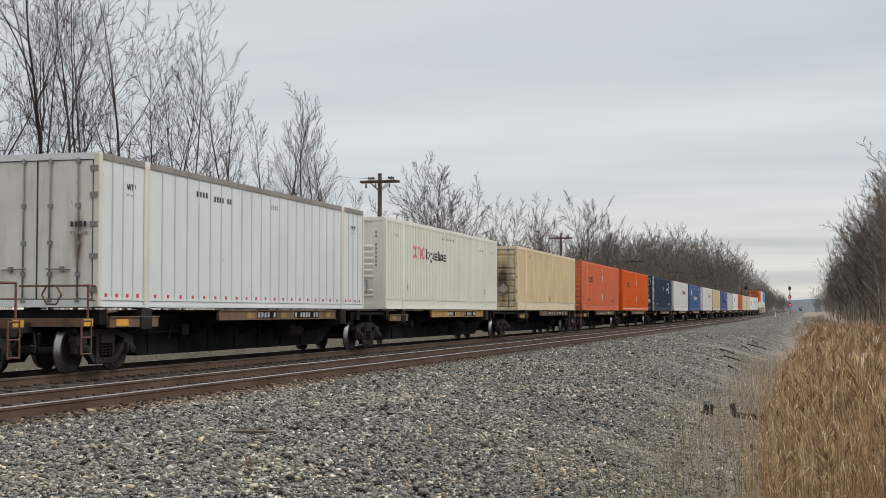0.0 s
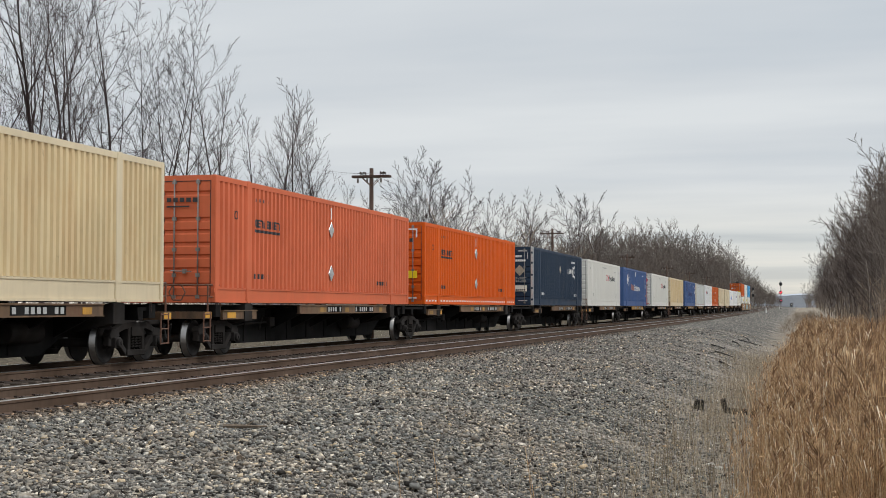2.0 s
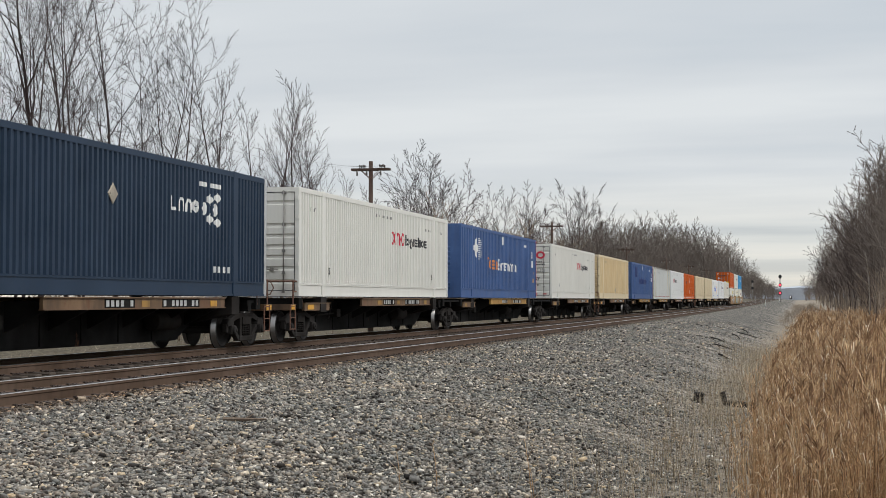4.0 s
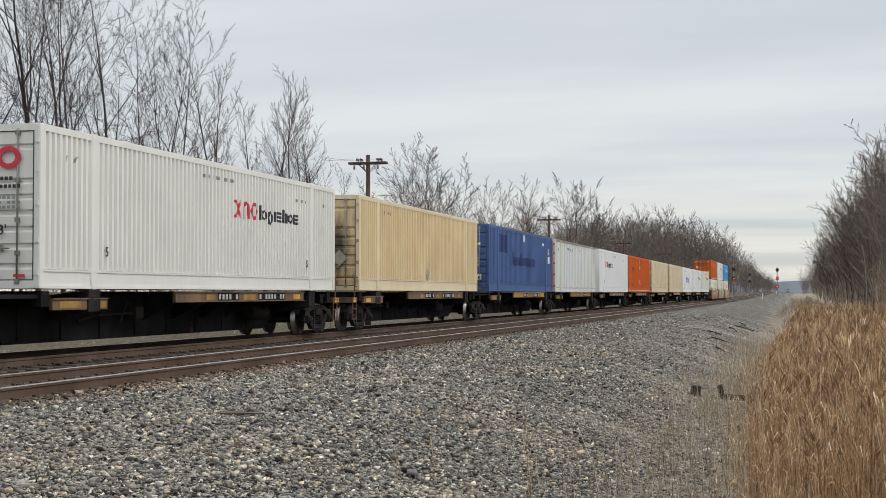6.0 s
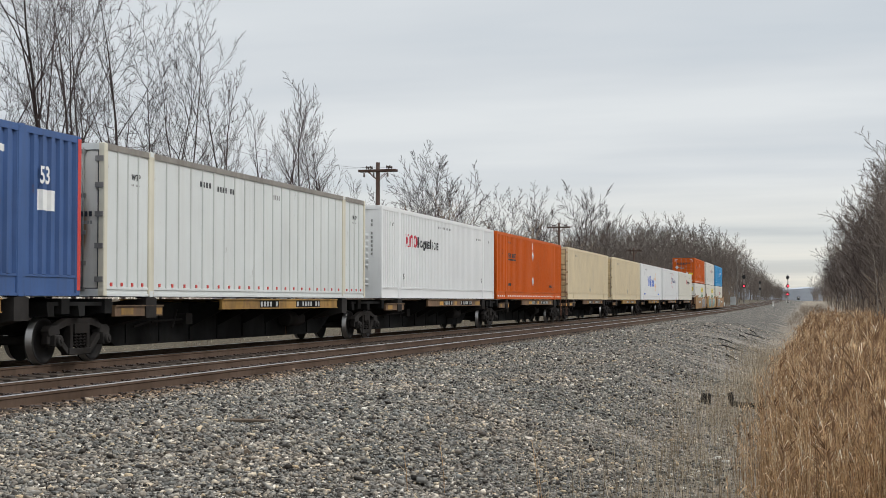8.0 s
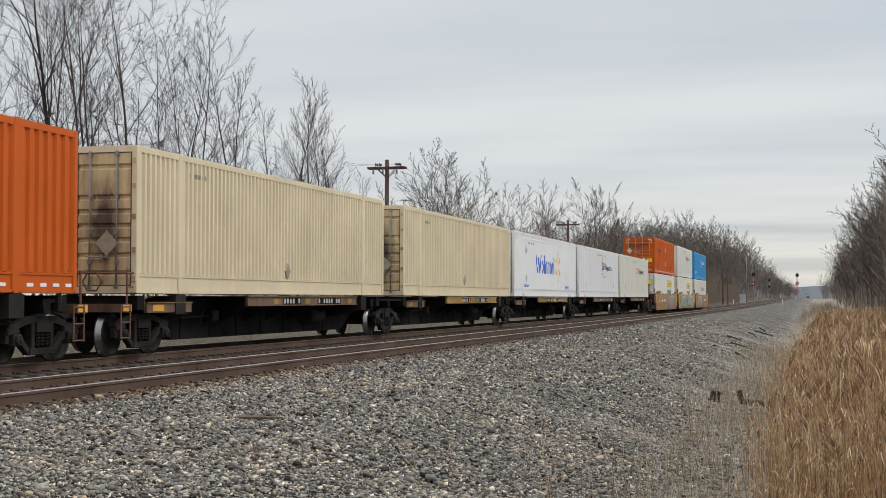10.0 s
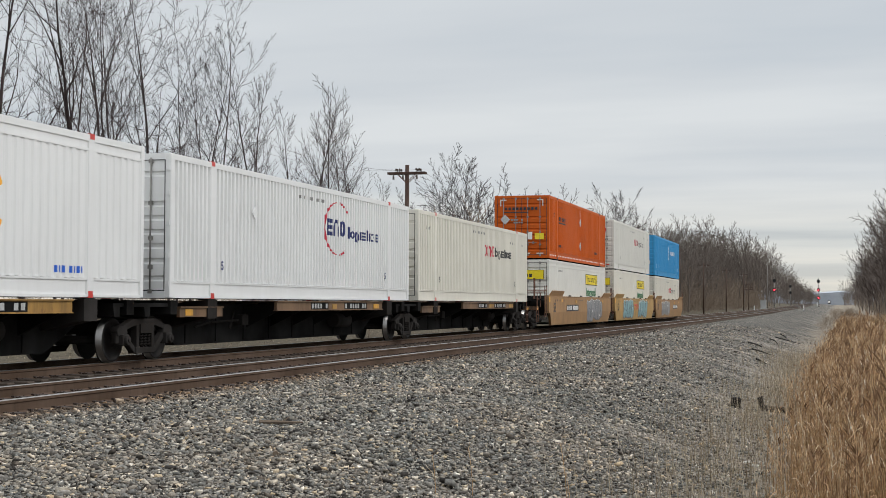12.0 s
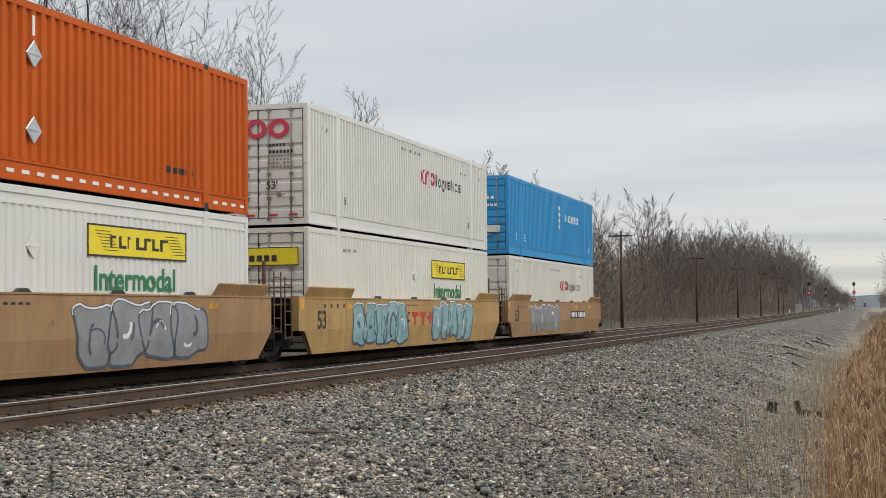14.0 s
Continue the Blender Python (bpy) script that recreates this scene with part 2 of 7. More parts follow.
M = {
    "ground": ground_material(),
    "stone": stone_material(),
    "rail_side": paint("rusty_rail_steel", (0.088, 0.053, 0.033), 0.85, 0.4, 0.0, 0.25, (0.032, 0.022, 0.016), sheen=0.15),
    "rail_head": plain("worn_rail_head", (0.36, 0.345, 0.33), 0.32, 1.0, 0.12, 3.0),
    "tie": paint("weathered_tie_wood", (0.072, 0.054, 0.041), 0.9, 0.5, 0.0, 0.3, (0.03, 0.024, 0.02), sheen=0.1),
    "plate": plain("rusty_plate", (0.050, 0.034, 0.027), 0.85, 0.0, 0.3),
    "white": paint("off_white_paint", (0.70, 0.69, 0.64), 0.42, 0.10, 0.0, 0.04),
    "cream": paint("cream_white_paint", (0.70, 0.675, 0.595), 0.45, 0.12, 0.0, 0.05),
    "clean_white": paint("clean_white_paint", (0.76, 0.765, 0.76), 0.38, 0.06, 0.0, 0.03),
    "plate_white": paint("dull_white_plate", (0.63, 0.65, 0.635), 0.42, 0.16, 0.06, 0.05, (0.33, 0.29, 0.22)),
    "post_cream": paint("yellowed_cream_post", (0.62, 0.585, 0.47), 0.5, 0.35, 0.12, 0.08, (0.28, 0.20, 0.12)),
    "rib_grey": paint("greyed_white_rib", (0.57, 0.585, 0.565), 0.5, 0.3, 0.0, 0.06, (0.28, 0.24, 0.18)),
    "dirty_rail": paint("dirty_grey_rail", (0.22, 0.20, 0.175), 0.6, 0.6, 0.15, 0.2, (0.09, 0.07, 0.05)),
    "plate_rusty": paint("white_door_rust_streaked", (0.63, 0.61, 0.55), 0.5, 0.45, 0.06, 0.08, (0.26, 0.15, 0.07), streak=2.6, stain=(0.86, 1.25, 0.16, 0.85, (0.20, 0.11, 0.05))),
    "tan": paint("faded_tan_paint", (0.66, 0.52, 0.30), 0.5, 0.42, 0.02, 0.08, (0.50, 0.29, 0.12), streak=2.2, reach=0.06),
    "pale_tan": paint("pale_tan_paint", (0.66, 0.555, 0.375), 0.5, 0.20, 0.03, 0.08, (0.33, 0.24, 0.14)),
    "tan_rusty": paint("tan_paint_rust_stained", (0.58, 0.44, 0.245), 0.6, 0.75, 0.25, 0.15, (0.10, 0.06, 0.03), streak=2.6, reach=0.05, stain=(0.55, 1.45, 0.55, 1.1, (0.035, 0.022, 0.015))),
    "salmon": paint("faded_salmon_paint", (0.60, 0.135, 0.055), 0.6, 0.14, 0.0, 0.10, (0.30, 0.08, 0.04), sheen=0.25),
    "orange": paint("bright_orange_paint", (0.64, 0.100, 0.004), 0.55, 0.12, 0.0, 0.06, (0.30, 0.06, 0.01), sheen=0.2),
    "orange_dull": paint("dull_orange_paint", (0.53, 0.094, 0.004), 0.55, 0.18, 0.0, 0.08, (0.22, 0.05, 0.01), sheen=0.2),
    "navy": paint("dark_navy_paint", (0.013, 0.031, 0.062), 0.5, 0.12, 0.0, 0.12, (0.05, 0.05, 0.055), sheen=0.2),
    "blue": paint("worn_blue_paint", (0.044, 0.098, 0.25), 0.5, 0.24, 0.10, 0.14, (0.06, 0.055, 0.06), sheen=0.25, reach=0.02),
    "deep_blue": paint("dark_blue_repaint", (0.016, 0.036, 0.14), 0.5, 0.10, 0.0, 0.06, sheen=0.25),
    "sky_blue": paint("bright_sky_blue_paint", (0.035, 0.28, 0.56), 0.5, 0.10, 0.0, 0.06, (0.05, 0.15, 0.25), sheen=0.25),
    "black_frame": paint("black_car_frame_paint", (0.004, 0.0036, 0.0033), 0.85, 0.3, 0.04, 0.2, (0.016, 0.012, 0.009), sheen=0.04),
    "brown_sill": paint("rusty_brown_sill_paint", (0.15, 0.082, 0.036), 0.75, 0.85, 0.5, 0.25, (0.03, 0.02, 0.014), streak=1.6, reach=0.04),
    "yellow_sill": paint("worn_yellow_paint", (0.36, 0.195, 0.035), 0.7, 0.85, 0.35, 0.25, (0.06, 0.035, 0.02), streak=1.6, reach=0.04),
    "yellow": paint("grimy_reflective_yellow", (0.68, 0.34, 0.03), 0.5, 0.6, 0.1, 0.15, (0.12, 0.07, 0.03), streak=3.0, reach=0.05),
    "sign_yellow": plain("sign_yellow", (0.84, 0.66, 0.02), 0.4, 0.0, 0.05),
    "well_tan": paint("weathered_well_car_tan", (0.43, 0.26, 0.085), 0.6, 0.4, 0.10, 0.18, (0.17, 0.11, 0.055), reach=0.03),
    "well_brown": paint("dirty_well_car_brown", (0.34, 0.19, 0.078), 0.65, 0.45, 0.10, 0.18, (0.14, 0.085, 0.045), reach=0.03),
    "truck": paint("grimy_cast_steel", (0.010, 0.0075, 0.006), 0.8, 0.4, 0.0, 0.25, (0.026, 0.018, 0.013), sheen=0.06),
    "wheel": paint("wheel_steel", (0.010, 0.008, 0.007), 0.65, 0.3, 0.0, 0.2, (0.03, 0.022, 0.017), sheen=0.1),
    "tread": plain("polished_tread", (0.30, 0.29, 0.28), 0.38, 1.0, 0.1),
    "steel": plain("galvanised_steel", (0.24, 0.23, 0.215), 0.55, 0.3, 0.15),
    "rust_steel": plain("rust_brown_steel", (0.14, 0.065, 0.04), 0.75, 0.0, 0.25),
    "ink": plain("black_lettering", (0.025, 0.025, 0.03), 0.5, 0.0, 0.1),
    "faint_ink": plain("worn_grey_lettering", (0.26, 0.26, 0.25), 0.5, 0.0, 0.2),
    "red_ink": plain("crimson_lettering", (0.55, 0.03, 0.06), 0.45, 0.0, 0.1),
    "pink_ink": plain("sun_bleached_red_lettering", (0.60, 0.18, 0.16), 0.5, 0.0, 0.2),
    "blue_ink": plain("royal_blue_lettering", (0.02, 0.12, 0.58), 0.4, 0.0, 0.06),
    "navy_ink": plain("navy_lettering", (0.02, 0.03, 0.14), 0.45, 0.0, 0.06),
    "green_ink": plain("green_lettering", (0.02, 0.19, 0.075), 0.45, 0.0, 0.06),
    "orange_ink": plain("faded_orange_lettering", (0.60, 0.22, 0.05), 0.5, 0.0, 0.2),
    "gold_ink": plain("golden_yellow_mark", (0.85, 0.42, 0.02), 0.4, 0.0, 0.05),
    "white_ink": plain("white_lettering", (0.78, 0.78, 0.76), 0.5, 0.0, 0.05),
    "placard": plain("bare_metal_placard", (0.55, 0.56, 0.56), 0.4, 0.5, 0.15),
    "placard_tan": plain("grey_tan_placard", (0.33, 0.29, 0.23), 0.5, 0.2, 0.2),
    "red_tape": plain("red_reflector", (0.55, 0.04, 0.03), 0.35, 0.0, 0.1),
    "teal_spray": plain("pale_teal_spray_paint", (0.24, 0.40, 0.42), 0.55, 0.0, 0.3, 2.0),
    "grey_spray": plain("grey_spray_paint", (0.27, 0.265, 0.27), 0.55, 0.0, 0.2, 2.0),
    "dark_spray": plain("slate_spray_paint", (0.09, 0.11, 0.13), 0.55, 0.0, 0.2, 2.0),
    "bark": bark("grey_brown_bark", (0.027, 0.020, 0.020), (0.08, 0.061, 0.058)),
    # far_bark is paler than bark: the distance haze is mixed into its colour
    "far_bark": bark("hazed_grey_bark", (0.088, 0.073, 0.063), (0.185, 0.156, 0.136)),
    "dead_wood": bark("bleached_dead_wood", (0.17, 0.15, 0.13), (0.34, 0.31, 0.27)),
    "brush": bark("dry_brush_stems", (0.12, 0.09, 0.066), (0.25, 0.20, 0.155)),
    "reed": island("dry_reed_straw", [(0.0, (0.15, 0.088, 0.047)), (0.25, (0.38, 0.235, 0.122)), (0.5, (0.54, 0.355, 0.195)), (0.8, (0.66, 0.46, 0.27)), (0.93, (0.78, 0.63, 0.43)), (1.0, (0.92, 0.85, 0.71))], 0.7, 8.0, 0.4),
    "plume": island("brown_reed_plume", [(0.0, (0.16, 0.095, 0.055)), (0.5, (0.27, 0.165, 0.095)), (1.0, (0.42, 0.28, 0.17))], 0.9, 8.0, 0.3),
    "grass": island("dead_grass_blades", [(0.0, (0.16, 0.125, 0.085)), (0.5, (0.33, 0.265, 0.18)), (0.8, (0.44, 0.37, 0.27)), (1.0, (0.55, 0.49, 0.39))], 0.8, 8.0),
    "pole": paint("creosoted_pole_wood", (0.062, 0.036, 0.026), 0.85, 0.4, 0.0, 0.25, (0.09, 0.06, 0.045), sheen=0.15),
    "wire": plain("dull_line_wire", (0.07, 0.07, 0.07), 0.5, 0.5, 0.1),
    "cabinet": paint("grey_cabinet_paint", (0.42, 0.43, 0.43), 0.5, 0.1, 0.0, 0.06),
    "signal_black": plain("black_signal_hood", (0.02, 0.02, 0.022), 0.6, 0.0, 0.1),
    "stump": paint("charred_wood", (0.014, 0.012, 0.011), 0.9, 0.2, 0.0, 0.3, (0.04, 0.035, 0.03), sheen=0.1),
    # blue-grey stands for air haze over the ridge, painted as its base colour
    "hill": plain("hazed_wooded_ridge", (0.36, 0.39, 0.44), 0.95, 0.0, 0.15, 0.02),
}


def lamp_material(name, color, power):
    m, nt, b = material(name, 0.3)
    b.inputs["Base Color"].default_value = (*color, 1)
    b.inputs["Emission Color"].default_value = (*color, 1)
    b.inputs["Emission Strength"].default_value = power
    return m


M["red_light"] = lamp_material("lit_red_lens", (1.0, 0.03, 0.05), 9.0)
M["white_light"] = lamp_material("lit_white_lens", (1.0, 0.97, 0.9), 6.0)


# ---- mesh helpers ----
def mesh(name, verts, faces, *mats):
    me = bpy.data.meshes.new(name)
    me.from_pydata(verts, [], faces)
    for m in mats:
        me.materials.append(M[m])
    return me


def bulk(name, verts, tris, *mats):
    """One big mesh of triangles from arrays."""
    me = bpy.data.meshes.new(name)
    verts, tris = np.asarray(verts, dtype=np.float32), np.asarray(tris, dtype=np.int32)
    me.vertices.add(len(verts)), me.loops.add(tris.size), me.polygons.add(len(tris))
    me.vertices.foreach_set("co", verts.ravel())
    me.loops.foreach_set("vertex_index", tris.ravel())
    me.polygons.foreach_set("loop_start", np.arange(0, tris.size, 3, dtype=np.int32))
    me.update(calc_edges=True)
    for m in mats:
        me.materials.append(M[m])
    return me


def box(bm, x0, x1, y0, y1, z0, z1, mat=0):
    v = [bm.verts.new((x, y, z)) for z in (z0, z1) for y in (y0, y1) for x in (x0, x1)]
    for q in ((0, 2, 3, 1), (4, 5, 7, 6), (0, 1, 5, 4), (2, 6, 7, 3), (0, 4, 6, 2), (1, 3, 7, 5)):
        bm.faces.new([v[i] for i in q]).material_index = mat


def rod(bm, a, b, r, sides=8, r2=None, mat=0, caps=True):
    a, b = Vector(a), Vector(b)
    w = (b - a).normalized()
    u = w.orthogonal().normalized()
    v = w.cross(u)
    rings = []
    for p, rr in ((a, r), (b, r if r2 is None else r2)):
        rings.append([bm.verts.new(p + (u * math.cos(k * math.tau / sides) + v * math.sin(k * math.tau / sides)) * rr) for k in range(sides)])
    for k in range(sides):
        f = bm.faces.new((rings[0][k], rings[0][(k + 1) % sides], rings[1][(k + 1) % sides], rings[1][k]))
        f.material_index, f.smooth = mat, sides > 6
    if caps:
        bm.faces.new(rings[0][::-1]).material_index = mat
        bm.faces.new(rings[1]).material_index = mat


def prism(bm, profile, axis, a, b, mat=0):
    """A closed outline, given in the other two axes, pushed along axis from a to b."""
    def at(p, s):
        c = list(p)
        c.insert("xyz".index(axis), s)
        return bm.verts.new(c)
    n = len(profile)
    r0, r1 = [at(p, a) for p in profile], [at(p, b) for p in profile]
    for k in range(n):
        bm.faces.new((r0[k], r0[(k + 1) % n], r1[(k + 1) % n], r1[k])).material_index = mat
    bm.faces.new(r0[::-1]).material_index = mat
    bm.faces.new(r1).material_index = mat


def soften(bm, w=0.012):
    bmesh.ops.bevel(bm, geom=bm.edges[:], offset=w, segments=1, affect="EDGES", clamp_overlap=True)


def data_of(name, bm, *mats):
    bmesh.ops.recalc_face_normals(bm, faces=bm.faces[:])
    me = bpy.data.meshes.new(name)
    bm.to_mesh(me)
    bm.free()
    for m in mats:
        me.materials.append(M[m])
    return me


def part(name, bm, mats, parent, label=""):
    """One mesh object under a thing or a part; takes a bmesh, or mesh data to share."""
    mats = (mats,) if isinstance(mats, str) else mats
    me = bm if isinstance(bm, bpy.types.Mesh) else data_of(name, bm, *mats)
    ob = new(name, me)
    ob.parent = parent
    return tagged(ob, label)


def thing(name, label, category, group="", kind="", m=None):
    ob = new(name)
    ob.empty_display_size = 0.2
    if m is not None:
        ob.matrix_basis = m
    return tagged(ob, label, category, group, kind)

# ---- the setting: ground, trackbed, tracks ----
NEAR_TRACK, FAR_TRACK = -10.07, -14.065      # centre lines; the rails' tops lie at z = 0 beside the camera


def grade(y):
    """The line climbs gently in the distance."""
    return 5.2e-6 * np.clip(np.asarray(y, dtype=float) - 70, 0, 560) ** 2


def smooth(a, b, x):
    t = np.clip((x - a) / (b - a), 0, 1)
    return t * t * (3 - 2 * t)


def ripple(x, y, s, seed=0):
    """Cheap smooth unevenness."""
    return (np.sin(x * 1.7 / s + seed) * np.cos(y * 1.3 / s - seed * 2) + np.sin((x * 0.8 - y * 1.1) / s + 1.3 * seed) * 0.7 + np.sin((x * 2.3 + y * 1.9) / s + seed) * 0.35) / 2


def terrain(x, y):
    x, y = np.asarray(x, dtype=float), np.asarray(y, dtype=float)
    # cross-section: (x, z)
    px = [-3000, -60, -34, -24, -20.5, -18.6, -16.8, -16.2, -11.9, -11.6, -9.25, -9.1, -8.7, -8.2, -7.5, -4.6, -1.9, -0.8, 3.0, 9.0, 30, 3000]
    pz = [0.5, 0.5, 0.3, -0.25, -0.75, -0.70, -0.30, -0.20, -0.20, -0.20, -0.20, -0.175, -0.172, -0.20, -0.26, -0.36, -1.08, -1.12, -1.05, -0.8, -0.3, 0.5]
    z = np.interp(x + 0.25 * ripple(x, y, 5.0, 2.0) * smooth(-7.5, -6.0, x), px, pz)
    bench = smooth(-8.0, -6.5, x)
    z = z + bench * (0.055 * ripple(x, y, 2.1, 1.0) + 0.03 * ripple(x, y, 0.7, 4.0))
    # a hump of spilled gravel across the shoulder
    z = z + 0.16 * bench * np.exp(-((y - 55) / 9.0) ** 2) * smooth(-1.0, -3.0, x)
    z = z + smooth(-17.0, -19.0, x) * 0.08 * ripple(x, y, 3.0, 3.0)
    # the camera's own standing place
    z = z + 0.65 * np.exp(-(x ** 2 + (y + 1) ** 2) / 16.0) * smooth(-6, -2, x)
    return z + grade(y) * 1.0


def build_ground():
    xs = np.unique(np.concatenate([np.linspace(-3000, -200, 8), np.linspace(-200, -40, 9), np.linspace(-40, -17, 40), np.linspace(-17, -8.2, 45),
                                   np.linspace(-8.2, 0.6, 60), np.linspace(0.6, 30, 40), np.linspace(40, 200, 8), np.linspace(300, 3000, 7)]))
    ys = np.unique(np.concatenate([np.linspace(-400, -10, 9), np.linspace(-5, 9, 12), np.linspace(9, 45, 170), np.linspace(45, 140, 110), np.linspace(140, 400, 50), np.linspace(410, 900, 30), np.linspace(1000, 4000, 12)]))
    gx, gy = np.meshgrid(xs, ys)
    gz = terrain(gx, gy)
    nx, ny = len(xs), len(ys)
    i = np.arange(nx * ny).reshape(ny, nx)
    a, b, c, d = i[:-1, :-1].ravel(), i[:-1, 1:].ravel(), i[1:, 1:].ravel(), i[1:, :-1].ravel()
    tris = np.concatenate([np.stack([a, b, c], 1), np.stack([a, c, d], 1)])
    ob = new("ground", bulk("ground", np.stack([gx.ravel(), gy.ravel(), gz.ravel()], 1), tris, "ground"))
    ob.data.polygons.foreach_set("use_smooth", [True] * len(ob.data.polygons))
    tagged(ob, "grey crushed-stone trackbed sloping to a weedy ditch", "ground", kind="structure")


def stone_shapes(rng, count):
    """A few angular stones of unit size: split wedges and flat broken lumps."""
    tri = np.array([(0, 1, 2), (3, 5, 4), (0, 3, 4), (0, 4, 1), (1, 4, 5), (1, 5, 2), (2, 5, 3), (2, 3, 0)])
    shapes = []
    for _ in range(count):
        a = np.sort(rng.uniform(0, math.tau / 3 * 0.55, 3) + np.arange(3) * math.tau / 3)
        low = np.stack([np.cos(a), np.sin(a), np.full(3, -1.0)], 1)
        top = np.stack([np.cos(a + rng.normal(0, 0.25, 3)), np.sin(a + rng.normal(0, 0.25, 3)), np.full(3, 1.0)], 1) * np.array([0.8, 0.8, 1.0])
        v = np.concatenate([low, top]) * rng.uniform(0.75, 1.25, (6, 1)) * np.array([rng.uniform(0.9, 1.5), rng.uniform(0.7, 1.0), rng.uniform(0.2, 0.45)])
        shapes.append(v + rng.normal(0, 0.09, (6, 3)))
    return np.array(shapes), tri


def scatter_stones():
    rng = np.random.default_rng(5)
    shapes, tri = stone_shapes(rng, 60)
    spots = []
    for r0, r1, density in ((8.8, 13, 1400), (13, 17, 1250), (17, 22, 900), (22, 29, 480), (29, 40, 190), (40, 60, 60), (60, 95, 16)):
        a0, a1 = radians(-36), radians(3)
        n = int(density * (a1 - a0) / 2 * (r1 ** 2 - r0 ** 2))
        r, a = np.sqrt(rng.uniform(r0 ** 2, r1 ** 2, n)), rng.uniform(a0, a1, n)
        x, y = r * np.sin(a), r * np.cos(a)
        grow = 1.0 + 0.012 * (r0 - 8.8)
        keep = (x > -9.25) & (x < -0.7 + 0.5 * ripple(x, y, 1.2, 7.0))
        keep &= (x > -8.75) | (rng.uniform(0, 1, n) < 0.45)
        # stones thin out on the dusty ground by the ditch
        keep &= rng.uniform(0, 1, n) < np.where(x > -3.2, 0.85 - 0.30 * (x + 3.2), 1.0)
        spots.append(np.stack([x, y, np.full(n, grow)], 1)[keep])
    s = np.concatenate(spots)
    n = len(s)
    size = rng.lognormal(math.log(0.0182), 0.34, n) * s[:, 2]
    # they lie flat on the whole, some tipped up
    yaw, tip, way = rng.uniform(0, math.tau, n), rng.normal(0, 0.42, n), rng.uniform(0, math.tau, n)
    axis = np.stack([np.cos(way), np.sin(way), np.zeros(n)], 1)
    v = shapes[rng.integers(0, len(shapes), n)]
    c, q = np.cos(yaw)[:, None], np.sin(yaw)[:, None]
    v = np.stack([v[:, :, 0] * c - v[:, :, 1] * q, v[:, :, 0] * q + v[:, :, 1] * c, v[:, :, 2]], 2)
    ct, st = np.cos(tip)[:, None, None], np.sin(tip)[:, None, None]
    k = axis[:, None, :]
    v = v * ct + np.cross(np.broadcast_to(k, v.shape), v) * st + k * np.sum(k * v, axis=2, keepdims=True) * (1 - ct)
    v = v * size[:, None, None]
    at = np.stack([s[:, 0], s[:, 1], terrain(s[:, 0], s[:, 1]) + size * rng.uniform(0.0, 0.9, n)], 1)
    v += at[:, None, :]
    f = (tri[None] + (np.arange(n) * 6)[:, None, None]).reshape(-1, 3)
    tagged(new("ballast_stones", bulk("ballast_stones", v.reshape(-1, 3), f, "stone")), "loose angular grey ballast stones covering the shoulder", "gravel", kind="stuff")


RAIL = [(-0.07, -0.18), (0.07, -0.18), (0.07, -0.165), (0.022, -0.145), (0.022, -0.05), (0.036, -0.04), (0.036, -0.008), (0.028, 0.0), (-0.028, 0.0), (-0.036, -0.008), (-0.036, -0.04), (-0.022, -0.05), (-0.022, -0.145), (-0.07, -0.165)]


def rail_mesh():
    ys = [-40, 0, 40, 70] + [70 + 15 * k for k in range(1, 60)]
    n = len(RAIL)
    verts = [(x, y, z + float(grade(y))) for y in ys for x, z in RAIL]
    faces, top = [], []
    for k in range(len(ys) - 1):
        for j in range(n):
            faces.append((k * n + j, k * n + (j + 1) % n, (k + 1) * n + (j + 1) % n, (k + 1) * n + j))
            top.append(1 if j in (6, 7, 8) else 0)
    me = mesh("rail", verts, faces, "rail_side", "rail_head")
    me.polygons.foreach_set("material_index", top)
    return me


def build_tracks():
    rail = rail_mesh()
    bm = bmesh.new()
    box(bm, -1.3, 1.3, -0.115, 0.115, -0.34, -0.165)
    soften(bm, 0.02)
    tie = data_of("tie", bm, "tie")
    bm = bmesh.new()
    box(bm, -0.18, 0.18, -0.095, 0.095, -0.167, -0.15)
    for sx in (-0.1, 0.1):
        for sy in (-0.05, 0.05):
            rod(bm, (sx, sy, -0.16), (sx, sy, -0.14), 0.014, 5)
    box(bm, 0.035, 0.085, -0.16, -0.115, -0.165, -0.135)
    box(bm, -0.085, -0.035, 0.115, 0.16, -0.165, -0.135)
    plate = data_of("tie_plate", bm, "plate")
    rng = random.Random(3)
    for name, cx, lo in (("track_1", NEAR_TRACK, 6), ("track_2", FAR_TRACK, 16)):
        t = thing(name, "railway track of worn rails on weathered wooden ties", "track", kind="structure", m=pose(cx, 0, 0))
        for side in (-0.7525, 0.7525):
            part("rail", rail, (), t, "rusty steel rail with a polished head").location = (side, 0, 0)
        rest = bmesh.new()
        for k in range(420):
            y = lo + 0.5 * k + rng.uniform(-0.03, 0.03)
            if k < (270 if cx == NEAR_TRACK else 120):
                ob = part("tie", tie, (), t)
                ob.location, ob.rotation_euler = (rng.uniform(-0.06, 0.06), y, float(grade(y)) + rng.uniform(-0.012, 0.01)), (0, 0, rng.uniform(-0.015, 0.015))
                for side in (-0.7525, 0.7525):
                    if k < 140:
                        part("tie_plate", plate, (), t).location = (side, y, float(grade(y)))
            else:
                g = float(grade(y))
                box(rest, -1.3, 1.3, y - 0.115, y + 0.115, g - 0.34, g - 0.165)
        tagged(part("far_ties", rest, "tie", t), kind="stuff")


build_ground()
build_tracks()
scatter_stones()

# ---- the train ----
SPEED, GAIN = 25.9516, 0.00526
ROLLING = []        # (thing, y at the start, height over the rails)
